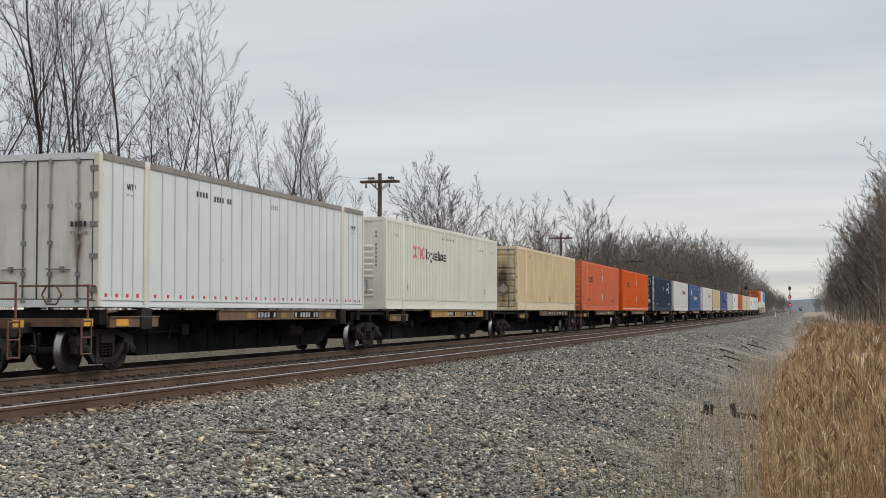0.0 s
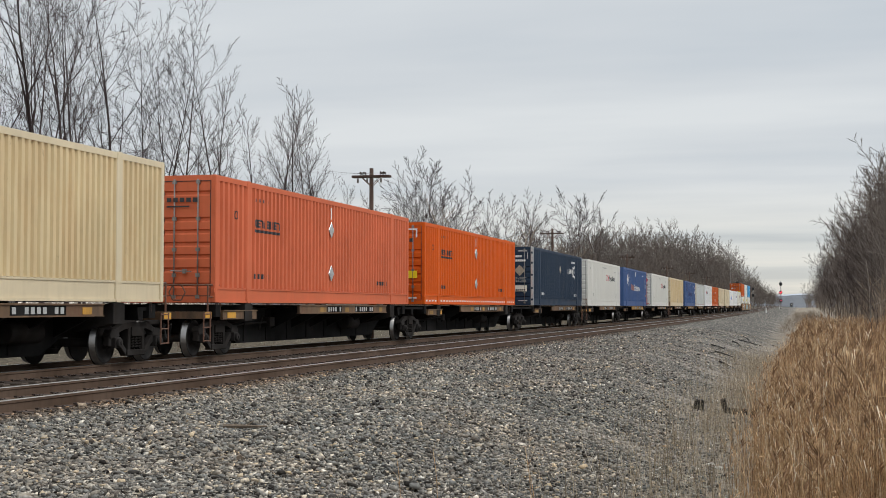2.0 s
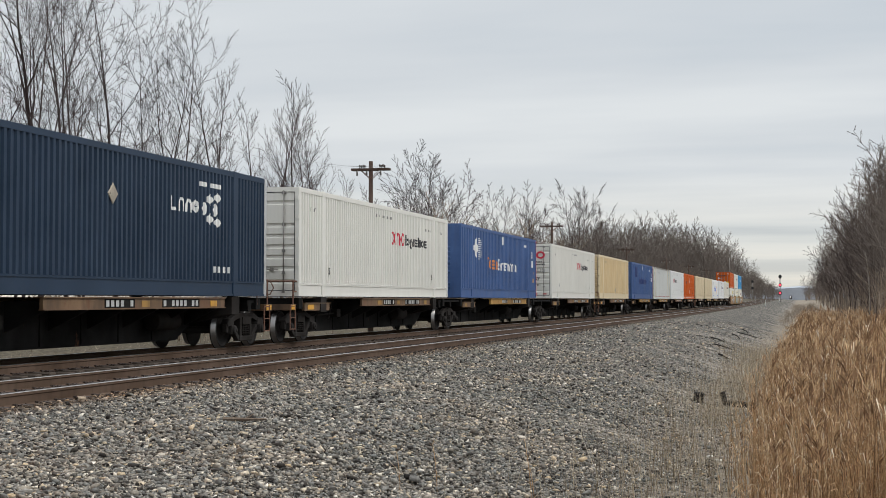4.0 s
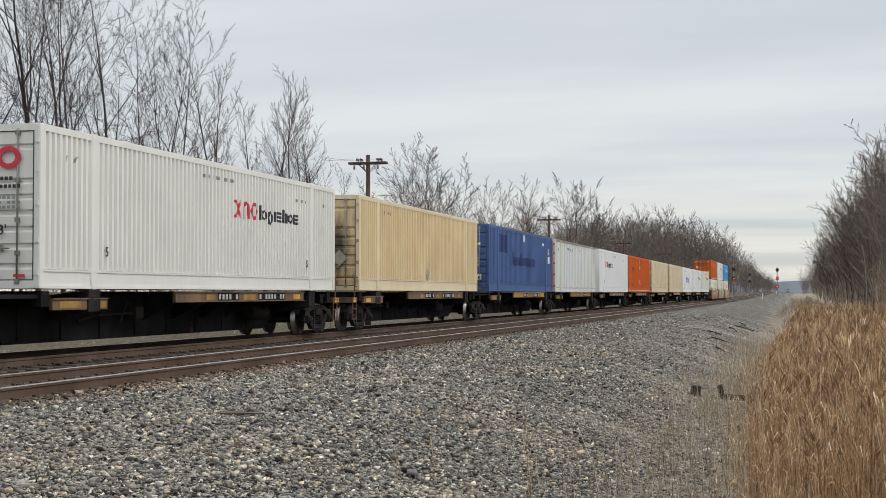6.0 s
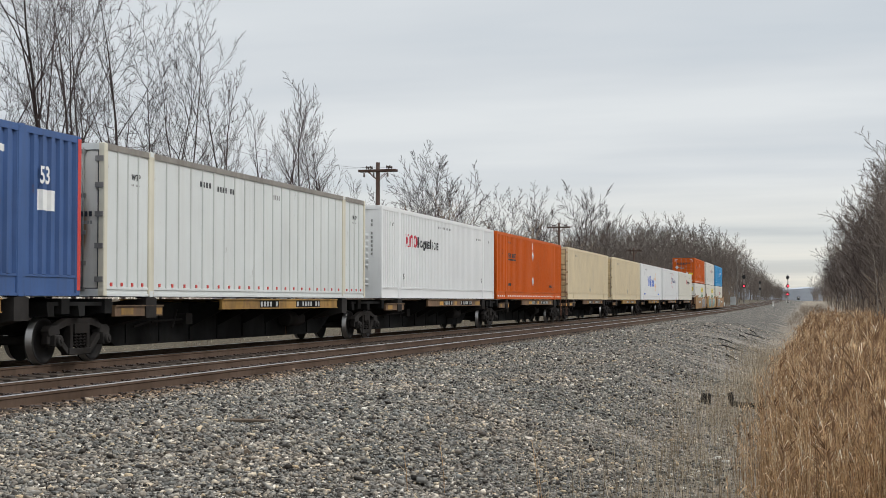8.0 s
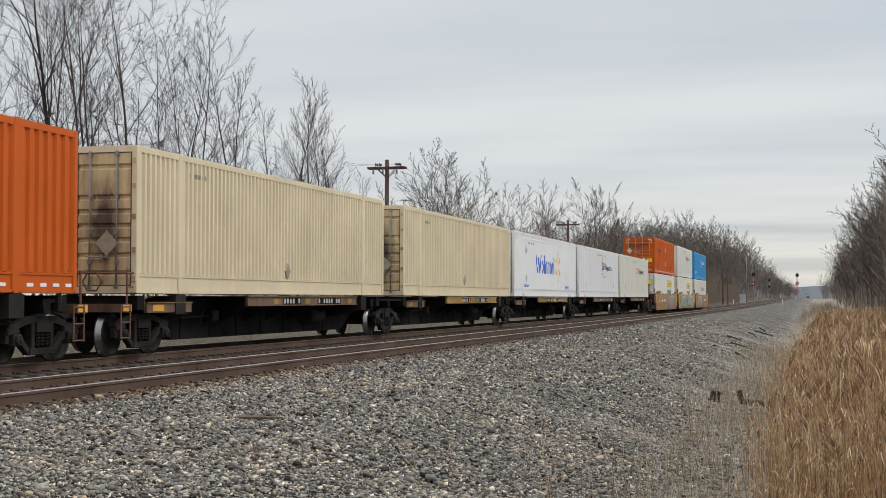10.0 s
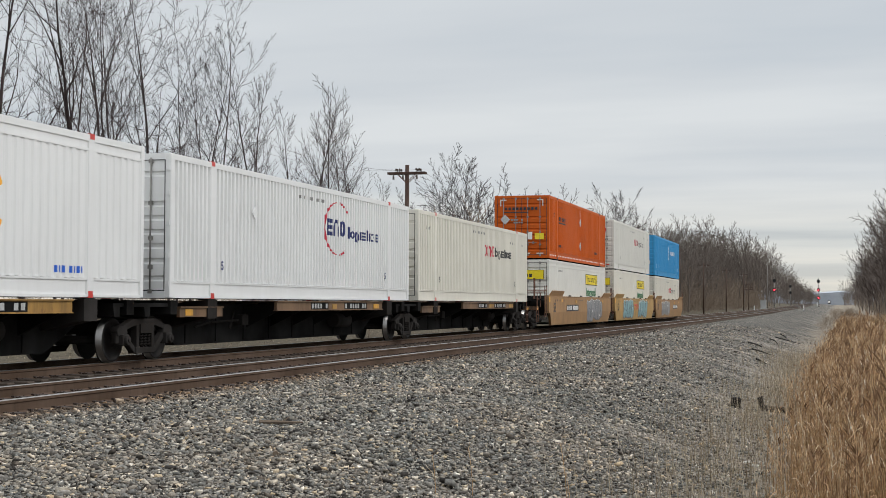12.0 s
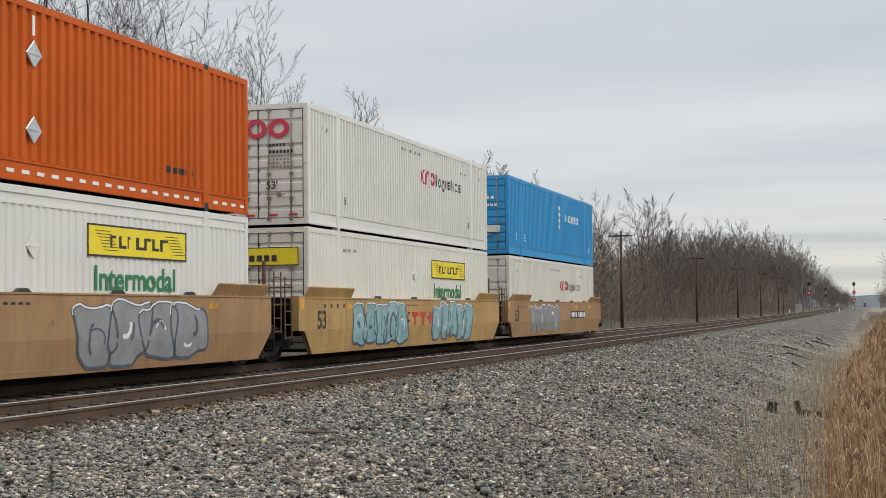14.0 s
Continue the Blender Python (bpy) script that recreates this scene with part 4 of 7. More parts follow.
def build_train_loads():
    # the first spine car
    build_white_plate(23.69)
    c, sk = container(42.07, 1.225, "cream white corrugated container with faded red and black lettering", pitch=0.2, mat="cream", end="front")
    freight_mark(sk, c, 3.2, "pink_ink")
    bars_end(c, HALF - 0.36, HALF - 0.28, 1.2, 2.5, "faint_ink", 1, 10, -0.0)
    bars_end(c, -0.5, 0.45, 2.30, 2.42, "ink", 9, 1, 0.008)
    c, sk = container(62.61, 1.225, "faded tan corrugated container with rust-stained doors", pitch=0.215, mat="tan", trim="pale_tan", end_mat="tan_rusty", rail=0.40)
    diamond(sk, c, 8.15, 0.57, 0.42, "placard_tan")
    placard_end(c, 0.62, 0.95, "placard_tan", 0.5)
    tiny_text(sk, c, 2.5, 3.2, 2.42, 2.54, "placard_tan", 5)
    # the second
    c, sk = container(81.42, 1.225, "sun-faded salmon red corrugated container with black lettering", pitch=0.27, depth=0.05, mat="salmon", end="door")
    haulier_mark(sk, c)
    bars_end(c, 0.1, 0.9, 2.28, 2.44, "ink", 5), bars_end(c, 0.1, 0.9, 2.16, 2.22, "ink", 1)
    c, sk = container(99.69, 1.225, "bright orange corrugated container with white tape and black lettering", pitch=0.27, depth=0.05, mat="orange", end="door")
    haulier_mark(sk, c)
    reflectors(sk, c, 0.10, "white_ink")
    bars_end(c, 0.1, 0.9, 2.20, 2.40, "ink", 5), bars_end(c, 0.1, 0.9, 2.08, 2.15, "ink", 1)
    sheet_end(c, 0.62, 1.02, 0.92, 1.18, "sign_yellow")
    for x0, x1, z0, z1 in ((0.70, 1.02, 2.62, 2.67), (0.97, 1.02, 2.36, 2.67), (0.66, 1.0, 0.2, 0.25)):
        sheet_end(c, x0, x1, z0, z1, "white_ink")
    c, sk = container(120.4, 1.225, "dark navy corrugated container with pale corner post and lettered doors", pitch=0.2, mat="navy", end="door", post="placard")
    wordmark(sk, c, 10.7, 12.1, 1.80, 2.10, "u1 n1 n1 o1", "white_ink")
    for dy, dz in ((0, 0), (0.3, 0.22), (0.3, -0.22), (0.6, 0.0), (0.72, 0.28), (0.72, -0.28)):
        bm = bmesh.new()
        sk.poly(bm, [(12.25 + dy, 1.93 + dz), (12.43 + dy, 1.78 + dz), (12.61 + dy, 1.93 + dz), (12.43 + dy, 2.08 + dz)])
        part("emblem", bm, "white_ink", c)
    diamond(sk, c, 8.1, 1.95, 0.42, "placard_tan")
    placard_end(c, 0.62, 1.72, "placard_tan", 0.55)
    bars_end(c, 0.35, 0.95, 2.16, 2.32, "white_ink", 6), bars_end(c, 0.35, 0.75, 2.37, 2.53, "white_ink", 4)
    bars_end(c, 0.35, 0.98, 1.14, 1.42, "faint_ink", 7, 4)
    sheet_end(c, 0.28, 0.98, 0.68, 0.98, "cream"), bars_end(c, 0.33, 0.93, 0.72, 0.85, "ink", 6, 1, -0.027)
    for y in (2.3, 13.0):
        tiny_text(sk, c, y, y + 0.9, 0.52, 0.66, "white_ink", 8)
    tiny_text(sk, c, 12.2, 13.4, 2.42, 2.52, "white_ink", 6)
    for x0, x1, z0, z1 in ((0.55, 1.0, 2.66, 2.71), (1.0, 1.04, 2.3, 2.6), (0.55, 1.0, 0.2, 0.25), (-0.2, 0.2, 0.2, 0.25)):
        sheet_end(c, x0, x1, z0, z1, "placard")
    # the third
    c, sk = container(138.89, 1.225, "white corrugated container with crimson and black lettering", pitch=0.2, mat="white")
    freight_mark(sk, c, 8.8)
    c, sk = container(157.19, 1.225, "worn blue corrugated container with orange and white lettering", pitch=0.30, depth=0.055, mat="blue", end="front", post="blue", rail=0.36)
    wordmark(sk, c, 4.9, 6.9, 1.22, 1.72, "n1 o.8 e.8 e.8 n.8", "orange_ink")
    wordmark(sk, c, 7.05, 11.1, 1.20, 1.60, "e1.25 n.9 n.9 e.9 n.9 n.9 n.9 n.9 b.9 n.9", "white_ink")
    bm = bmesh.new()
    sk.poly(bm, [(2.25, 2.02), (2.75, 1.62), (3.1, 2.02), (2.75, 2.46)])
    for k in range(11):
        half = 0.95 * math.sqrt(max(0.0, 1 - ((k - 5) / 6.2) ** 2))
        sk.rect(bm, 2.95 + 0.12 * abs(k - 5) * 0.3, 2.9 + half, 1.58 + 0.085 * k, 1.61 + 0.085 * k)
    part("emblem", bm, "white_ink", c)
    for y0, y1, z0, z1 in ((7.82, 8.3, 2.35, 2.7), (12.95, 13.7, 2.42, 2.53), (14.9, 15.35, 1.47, 1.82)):
        bm = bmesh.new()
        sk.rect(bm, y0, y1, z0, z1)
        part("white_panel", bm, "white_ink", c)
    lettering(c, "53", "white_ink", side_pose(HALF - 0.006, 14.85, 1.95), 0.42, 0.8)
    for y, z in ((15.55, 1.15), (15.3, 0.75)):
        bm = bmesh.new()
        sk.rect(bm, y, y + 0.14, z, z + 0.2)
        part("yellow_label", bm, "gold_ink", c)
    far_red_post(c)
    c, sk = container(177.93, 1.225, "white corrugated container with crimson lettering on doors and side", pitch=0.2, mat="white")
    freight_mark(sk, c, 8.8)
    for x in (-0.62, -0.08, 0.46):
        end_ring(c, x + 0.23, 2.3, 0.24, 0.2)
    bars_end(c, 0.35, 0.8, 1.9, 2.0, "ink", 5), bars_end(c, 0.35, 0.95, 1.76, 1.86, "ink", 7), bars_end(c, 0.3, 0.95, 1.4, 1.65, "faint_ink", 7, 3)
    lettering(c, "53'", "ink", end_pose(0.38, -0.03, 0.95), 0.24)
    sheet_end(c, -0.25, 0.1, 0.88, 1.06, "sign_yellow")
    for x in (-0.3, 0.3, 0.8):
        sheet_end(c, x, x + 0.22, 0.2, 0.25, "red_tape")
    # the five-unit car
    c, sk = container(196.41, 1.225, "tan corrugated container with dark rust stains on its doors", pitch=0.215, mat="tan", trim="pale_tan", end_mat="tan_rusty", rail=0.36)
    diamond(sk, c, 8.1, 0.58, 0.46, "placard_tan")
    placard_end(c, 0.66, 0.98, "placard_tan", 0.5)
    tiny_text(sk, c, 2.4, 2.8, 2.44, 2.54, "placard_tan", 3), tiny_text(sk, c, 3.0, 3.6, 2.44, 2.54, "placard_tan", 5)
    c, sk = container(214.88, 1.225, "worn blue corrugated container with dark repainted patches", pitch=0.30, depth=0.055, mat="blue", post="blue", rail=0.36)
    for y0, y1, z0, z1 in ((2.3, 4.05, 1.75, 2.55), (5.1, 11.0, 1.22, 1.62), (5.1, 5.6, 1.62, 1.84), (7.0, 7.7, 1.62, 1.8)):
        bm = bmesh.new()
        sk.rect(bm, y0, y1, z0, z1)
        part("repainted_patch", bm, "deep_blue", c)
    for y0, y1, z0, z1 in ((7.85, 8.3, 2.4, 2.72), (12.95, 13.7, 2.38, 2.5), (14.75, 15.3, 1.48, 1.84)):
        bm = bmesh.new()
        sk.rect(bm, y0, y1, z0, z1)
        part("white_panel", bm, "white_ink", c)
    lettering(c, "53", "white_ink", side_pose(HALF - 0.006, 14.75, 1.95), 0.42, 0.8)
    bars_end(c, 0.3, 0.95, 2.0, 2.16, "white_ink", 5), bars_end(c, 0.3, 0.9, 1.1, 1.5, "faint_ink", 5, 4), sheet_end(c, 0.2, 0.95, 0.5, 0.75, "cream")
    bars_end(c, 0.26, 0.9, 0.54, 0.68, "ink", 6, 1, -0.027)
    far_red_post(c)
    c = build_white_plate(231.92)
    c, sk = container(249.76, 1.225, "clean white corrugated container with crimson and black lettering", pitch=0.2, mat="clean_white", end="front")
    freight_mark(sk, c, 2.7)
    bars_end(c, HALF - 0.36, HALF - 0.28, 1.2, 2.5, "faint_ink", 1, 10, -0.0)
    c, sk = container(266.53, 1.225, "dull orange corrugated container with white tape along its base", pitch=0.27, depth=0.05, mat="orange_dull", end="door")
    haulier_mark(sk, c)
    reflectors(sk, c, 0.10, "white_ink")
    # the second five-unit car
    c, sk = container(284.95, 1.225, "pale tan corrugated container with rust marks on its doors", pitch=0.215, mat="pale_tan", end_mat="tan_rusty", rail=0.36)
    diamond(sk, c, 8.1, 0.58, 0.42, "placard_tan"), placard_end(c, 0.66, 0.98, "placard_tan", 0.5)
    tiny_text(sk, c, 2.4, 3.6, 2.44, 2.54, "placard_tan", 8)
    c, sk = container(303.25, 1.225, "pale tan corrugated container with stained ribbed doors", pitch=0.215, mat="pale_tan", end_mat="tan_rusty", rail=0.36)
    diamond(sk, c, 8.1, 0.58, 0.42, "placard_tan"), placard_end(c, 0.66, 0.98, "placard_tan", 0.5)
    tiny_text(sk, c, 2.4, 3.6, 2.44, 2.54, "placard_tan", 8)
    c, sk = container(320.37, 1.225, "clean white ribbed container with a blue word and yellow spark", pitch=0.25, depth=0.02, mat="clean_white", top=0.28, tape="red_tape")
    big_word(sk, c)
    for z in (2.14, 0.86):
        diamond(sk, c, 2.63, z, 0.40)
    for y in (2.3, 13.0):
        tiny_text(sk, c, y, y + 1.1, 0.42, 0.54, "blue_ink", 9)
    tiny_text(sk, c, 3.1, 4.6, 2.40, 2.50, "faint_ink", 9)
    for z in (2.05, 1.0):
        placard_end(c, 0.68, z, "placard_tan", 0.46)
    bars_end(c, 0.45, 1.0, 2.42, 2.56, "blue_ink", 6), bars_end(c, 0.4, 0.95, 1.3, 1.75, "faint_ink", 6, 4)
    c, sk = container(337.62, 1.225, "clean white container with navy lettering and a red arc", pitch=0.2, mat="clean_white", tape="red_tape")
    wordmark(sk, c, 8.95, 10.35, 1.68, 2.12, "e1 n1 o1", "navy_ink")
    wordmark(sk, c, 10.6, 13.2, 1.66, 1.98, LOG_IN, "navy_ink")
    arc_mark(sk, c)
    tiny_text(sk, c, 7.0, 8.9, 2.50, 2.58, "faint_ink", 14)
    diamond(sk, c, 4.2, 1.95, 0.30, "clean_white")
    for y in (2.42, 13.75):
        lettering(c, "5", "navy_ink", side_pose(sk.face + 0.004, y, 0.62), 0.26)
    c, sk = container(354.82, 1.225, "cream white corrugated container with crimson and black lettering", pitch=0.2, mat="cream", tape="pink_ink")
    freight_mark(sk, c, 8.8)
    bars_end(c, 0.4, 0.95, 1.7, 1.82, "ink", 5), placard_end(c, 0.7, 1.1, "cream", 0.4)
    # stacked two high in the well car
    for base in (375.75, 395.25):
        c, sk = container(base, 0.285, "white corrugated container with a yellow sign in a well", pitch=0.22, depth=0.022, mat="white" if base < 380 else "cream", top=0.28 if base < 380 else 0.12)
        yellow_sign(sk, c)
        lettering(c, "Intermodal", "green_ink", side_pose(HALF - 0.004, 9.9, 1.28), 0.60, 1.12)
        diamond(sk, c, 8.1, 1.95, 0.42, "white")
        sheet_end(c, -1.05, 1.05, 1.98, 2.42, "sign_yellow", "yellow_sign", -0.034)
        bars_end(c, -0.6, 0.55, 2.08, 2.32, "ink", 6, 1, -0.036)
        for x0, x1, z0, z1 in ((-1.05, 1.05, 1.98, 2.0), (-1.05, 1.05, 2.40, 2.42), (1.03, 1.05, 1.98, 2.42), (-1.05, -1.03, 1.98, 2.42)):
            sheet_end(c, x0, x1, z0, z1, "ink", "sign_border", -0.040)
        placard_end(c, -0.68, 1.72, "placard", 0.42)
        tiny_text(sk, c, 2.3, 3.3, 2.38, 2.46, "faint_ink", 7)
    c, sk = container(414.45, 0.285, "cream white container with crimson lettering in a well", pitch=0.2, mat="cream")
    freight_mark(sk, c, 8.7)
    c, sk = container(375.75, 3.25, "dull orange corrugated container stacked on a white one", pitch=0.27, depth=0.05, mat="orange_dull", tape="navy")
    haulier_mark(sk, c)
    reflectors(sk, c, 0.12, "white_ink")
    bars_end(c, -0.8, 0.8, 2.22, 2.42, "ink", 9), bars_end(c, -0.82, 0.82, 2.09, 2.16, "ink", 1)
    for z in (1.78, 0.92):
        placard_end(c, -0.78, z, "placard", 0.46)
    sheet_end(c, 0.62, 1.05, 0.86, 1.14, "sign_yellow"), sheet_end(c, 0.28, 0.5, 0.86, 1.2, "white_ink"), sheet_end(c, -0.45, -0.25, 0.8, 1.12, "placard")
    for s in (-1, 1):
        for x0, x1, z0, z1 in ((0.72, 1.02, 2.66, 2.71), (0.97, 1.02, 2.40, 2.71), (0.7, 1.02, 0.19, 0.24), (0.1, 0.4, 0.19, 0.24)):
            sheet_end(c, *sorted((s * x0, s * x1)), z0, z1, "cream")
    bars_end(c, -0.5, 0.1, 1.6, 1.85, "faint_ink", 5, 2)
    c, sk = container(395.25, 3.25, "off-white corrugated container stacked on another, crimson lettering", pitch=0.2, mat="white")
    freight_mark(sk, c, 8.7)
    for x in (-0.9, -0.3, 0.28):
        end_ring(c, x + 0.27, 2.3, 0.27, 0.23)
    bars_end(c, 0.3, 0.75, 1.86, 1.98, "ink", 5), bars_end(c, 0.3, 0.95, 1.70, 1.82, "ink", 7), bars_end(c, 0.3, 0.95, 1.35, 1.62, "faint_ink", 7, 3)
    lettering(c, "53'", "ink", end_pose(0.22, -0.03, 0.85), 0.26)
    for x in (-0.8, -0.3, 0.3, 0.8):
        sheet_end(c, x, x + 0.22, 0.2, 0.25, "red_tape")
    c, sk = container(414.45, 3.25, "bright sky blue corrugated container stacked on a white one", pitch=0.22, mat="sky_blue")
    wordmark(sk, c, 10.0, 12.9, 1.74, 2.05, "o1 b.3 n1 o1 n1 b1 n1 e1 o1 n1", "white_ink")
    for k in range(4):
        diamond(sk, c, 8.7, 1.45 + 0.26 * k, 0.28, "white_ink")
    for y in (1.2, 2.4, 15.0):
        wordmark(sk, c, y, y + 0.18, 0.55, 0.82, "e1", "white_ink")
    bars_end(c, -0.1, 0.8, 2.02, 2.2, "white_ink", 5), bars_end(c, 0.0, 0.9, 1.75, 1.9, "white_ink", 6), sheet_end(c, 0.1, 0.95, 0.8, 1.05, "cream")


def far_red_post(c):
    bm = bmesh.new()
    box(bm, HALF - 0.02, HALF + 0.004, LONG - 0.11, LONG + 0.004, 0.1, TALL - 0.05)
    part("red_corner_strip", bm, "red_tape", c)


def yellow_sign(sk, c):
    bm = bmesh.new()
    x = sk.face + 0.004
    box(bm, x, x + 0.008, 9.7, 13.3, 1.86, 2.42)
    part("yellow_sign", bm, "sign_yellow", c)
    bm = bmesh.new()
    for a, b, z0, z1 in ((9.7, 13.3, 1.86, 1.89), (9.7, 13.3, 2.39, 2.42), (9.7, 9.74, 1.86, 2.42), (13.26, 13.3, 1.86, 2.42)):
        box(bm, x + 0.004, x + 0.012, a, b, z0, z1)
    for k in range(7):
        box(bm, x + 0.004, x + 0.011, 9.95 + 0.05 * k, 10.45 + 0.05 * k, 2.30 - 0.055 * k, 2.312 - 0.055 * k)
        box(bm, x + 0.004, x + 0.011, 12.45 + 0.05 * k, 12.95 + 0.05 * k, 2.30 - 0.055 * k, 2.312 - 0.055 * k)
    for k, w in enumerate((0.2, 0.26, 0.1, 0.3, 0.26, 0.26, 0.3)):
        box(bm, x + 0.004, x + 0.011, 10.45 + 0.3 * k, 10.45 + 0.3 * k + w * 0.35, 2.02, 2.24)
        box(bm, x + 0.004, x + 0.011, 10.45 + 0.3 * k, 10.45 + 0.3 * k + w, 2.02 if k % 2 else 2.19, 2.07 if k % 2 else 2.24)
    part("sign_lettering", bm, "ink", c)


def big_word(sk, c):
    """A large blue word of seven plain marks and a six-rayed yellow spark."""
    wordmark(sk, c, 4.85, 6.35, 1.12, 1.98, "z1", "blue_ink")
    wordmark(sk, c, 6.4, 9.75, 1.10, 1.72, "o1 b1.45 n1 n1 o1 n.95 b1.35", "blue_ink")
    for k in range(6):
        a = k * math.pi / 3
        bm = bmesh.new()
        dy, dz = math.sin(a), math.cos(a)
        r0, r1, w0, w1 = 0.28, 0.78, 0.05, 0.11
        pts = [(10.75 + dy * r0 * 0.9 - dz * w0, 1.5 + dz * r0 + dy * w0), (10.75 + dy * r0 * 0.9 + dz * w0, 1.5 + dz * r0 - dy * w0),
               (10.75 + dy * r1 * 0.9 + dz * w1, 1.5 + dz * r1 - dy * w1), (10.75 + dy * r1 * 0.9 - dz * w1, 1.5 + dz * r1 + dy * w1)]
        sk.poly(bm, pts)
        part("spark_ray", bm, "gold_ink", c)


def arc_mark(sk, c):
    bm = bmesh.new()
    n = 26
    for k in range(n):
        a0, a1 = radians(95 + 170 * k / n), radians(95 + 170 * (k + 1) / n)
        w = 0.10 * math.sin(math.pi * (k + 1.2) / (n + 2)) + 0.015
        pts = [(9.75 + 1.02 * math.cos(a0), 1.88 + 0.70 * math.sin(a0)), (9.75 + 1.02 * math.cos(a1), 1.88 + 0.70 * math.sin(a1)),
               (9.75 + (1.02 - w) * math.cos(a1), 1.88 + (0.70 - w * 0.7) * math.sin(a1)), (9.75 + (1.02 - w) * math.cos(a0), 1.88 + (0.70 - w * 0.7) * math.sin(a0))]
        sk.poly(bm, pts)
    bmesh.ops.remove_doubles(bm, verts=bm.verts[:], dist=0.006)
    part("red_arc", bm, "red_ink", c)
    for k in range(9):
        a = radians((80 - 9 * k) if k < 5 else (-80 + 9 * (k - 5)))
        bm = bmesh.new()
        y, z = 9.75 + 1.02 * math.cos(a), 1.88 + 0.70 * math.sin(a)
        sk.rect(bm, y - 0.04, y + 0.04, z - 0.03, z + 0.03)
        part("red_dot", bm, "red_ink", c)


# running gear, built once
def wheel_mesh():
    bm = bmesh.new()
    prof = [(-0.07, 0.45), (-0.045, 0.445), (-0.04, 0.42), (0.07, 0.412), (0.072, 0.36), (0.03, 0.33), (0.02, 0.15), (0.06, 0.13), (0.06, 0.0)]
    n = 28
    rings = [[bm.verts.new((x, r * math.cos(k * math.tau / n), r * math.sin(k * math.tau / n))) for k in range(n)] for x, r in prof[:-1]]
    for i in range(len(rings) - 1):
        for k in range(n):
            f = bm.faces.new((rings[i][k], rings[i][(k + 1) % n], rings[i + 1][(k + 1) % n], rings[i + 1][k]))
            f.smooth, f.material_index = True, 1 if i in (1, 2) else 0
    bm.faces.new(rings[-1])
    bm.faces.new(rings[0][::-1])
    return data_of("wheel", bm, "wheel", "tread")


def side_frame_mesh():
    bm = bmesh.new()
    outer = [(-1.12, 0.50), (-1.08, 0.62), (-0.8, 0.68), (-0.45, 0.80), (0.45, 0.80), (0.8, 0.68), (1.08, 0.62), (1.12, 0.50), (1.05, 0.34), (0.78, 0.36), (0.42, 0.17), (-0.42, 0.17), (-0.78, 0.36), (-1.05, 0.34)]
    # a casting with two windows and the spring opening: top bar, bottom bar, columns, ends
    prism(bm, [(-0.86, 0.58), (-0.45, 0.70), (0.45, 0.70), (0.86, 0.58), (0.86, 0.70), (0.45, 0.82), (-0.45, 0.82), (-0.86, 0.70)], "x", -0.07, 0.07)
    prism(bm, [(-0.40, 0.15), (0.40, 0.15), (0.40, 0.27), (-0.40, 0.27)], "x", -0.09, 0.09)
    for s in (-1, 1):
        prism(bm, [(s * 0.40, 0.15), (s * 0.40, 0.28), (s * 0.80, 0.60), (s * 0.90, 0.50)], "x", -0.065, 0.065)
        prism(bm, [(s * 0.25, 0.26), (s * 0.36, 0.26), (s * 0.36, 0.72), (s * 0.25, 0.72)], "x", -0.08, 0.08)
        prism(bm, [(s * 0.72, 0.54), (s * 1.10, 0.50), (s * 1.14, 0.60), (s * 1.05, 0.69), (s * 0.78, 0.70)], "x", -0.085, 0.085)
        prism(bm, [(s * 1.02, 0.36), (s * 1.13, 0.36), (s * 1.13, 0.56), (s * 1.02, 0.56)], "x", -0.06, 0.06)
        box(bm, -0.02, 0.14, s * 0.89 - 0.12, s * 0.89 + 0.12, 0.32, 0.53)
        rod(bm, (0.10, s * 0.89, 0.42), (0.20, s * 0.89, 0.42), 0.095, 10)
        rod(bm, (0.20, s * 0.89, 0.42), (0.225, s * 0.89, 0.42), 0.05, 6)
    soften(bm, 0.012)
    return data_of("side_frame", bm, "truck")


def spring_mesh():
    """Coils in the side frame's middle."""
    bm = bmesh.new()
    for y in (-0.15, 0.0, 0.15):
        turns, n = 5, 8
        pts = [Vector((0.02 + 0.065 * math.cos(k * math.tau / n), y + 0.065 * math.sin(k * math.tau / n), 0.28 + 0.27 * k / (turns * n))) for k in range(turns * n + 1)]
        for a, b in zip(pts, pts[1:]):
            rod(bm, a, b, 0.017, 4, caps=False)
    box(bm, -0.08, 0.10, -0.24, 0.24, 0.54, 0.72)
    return data_of("spring", bm, "truck")


GEAR = {}


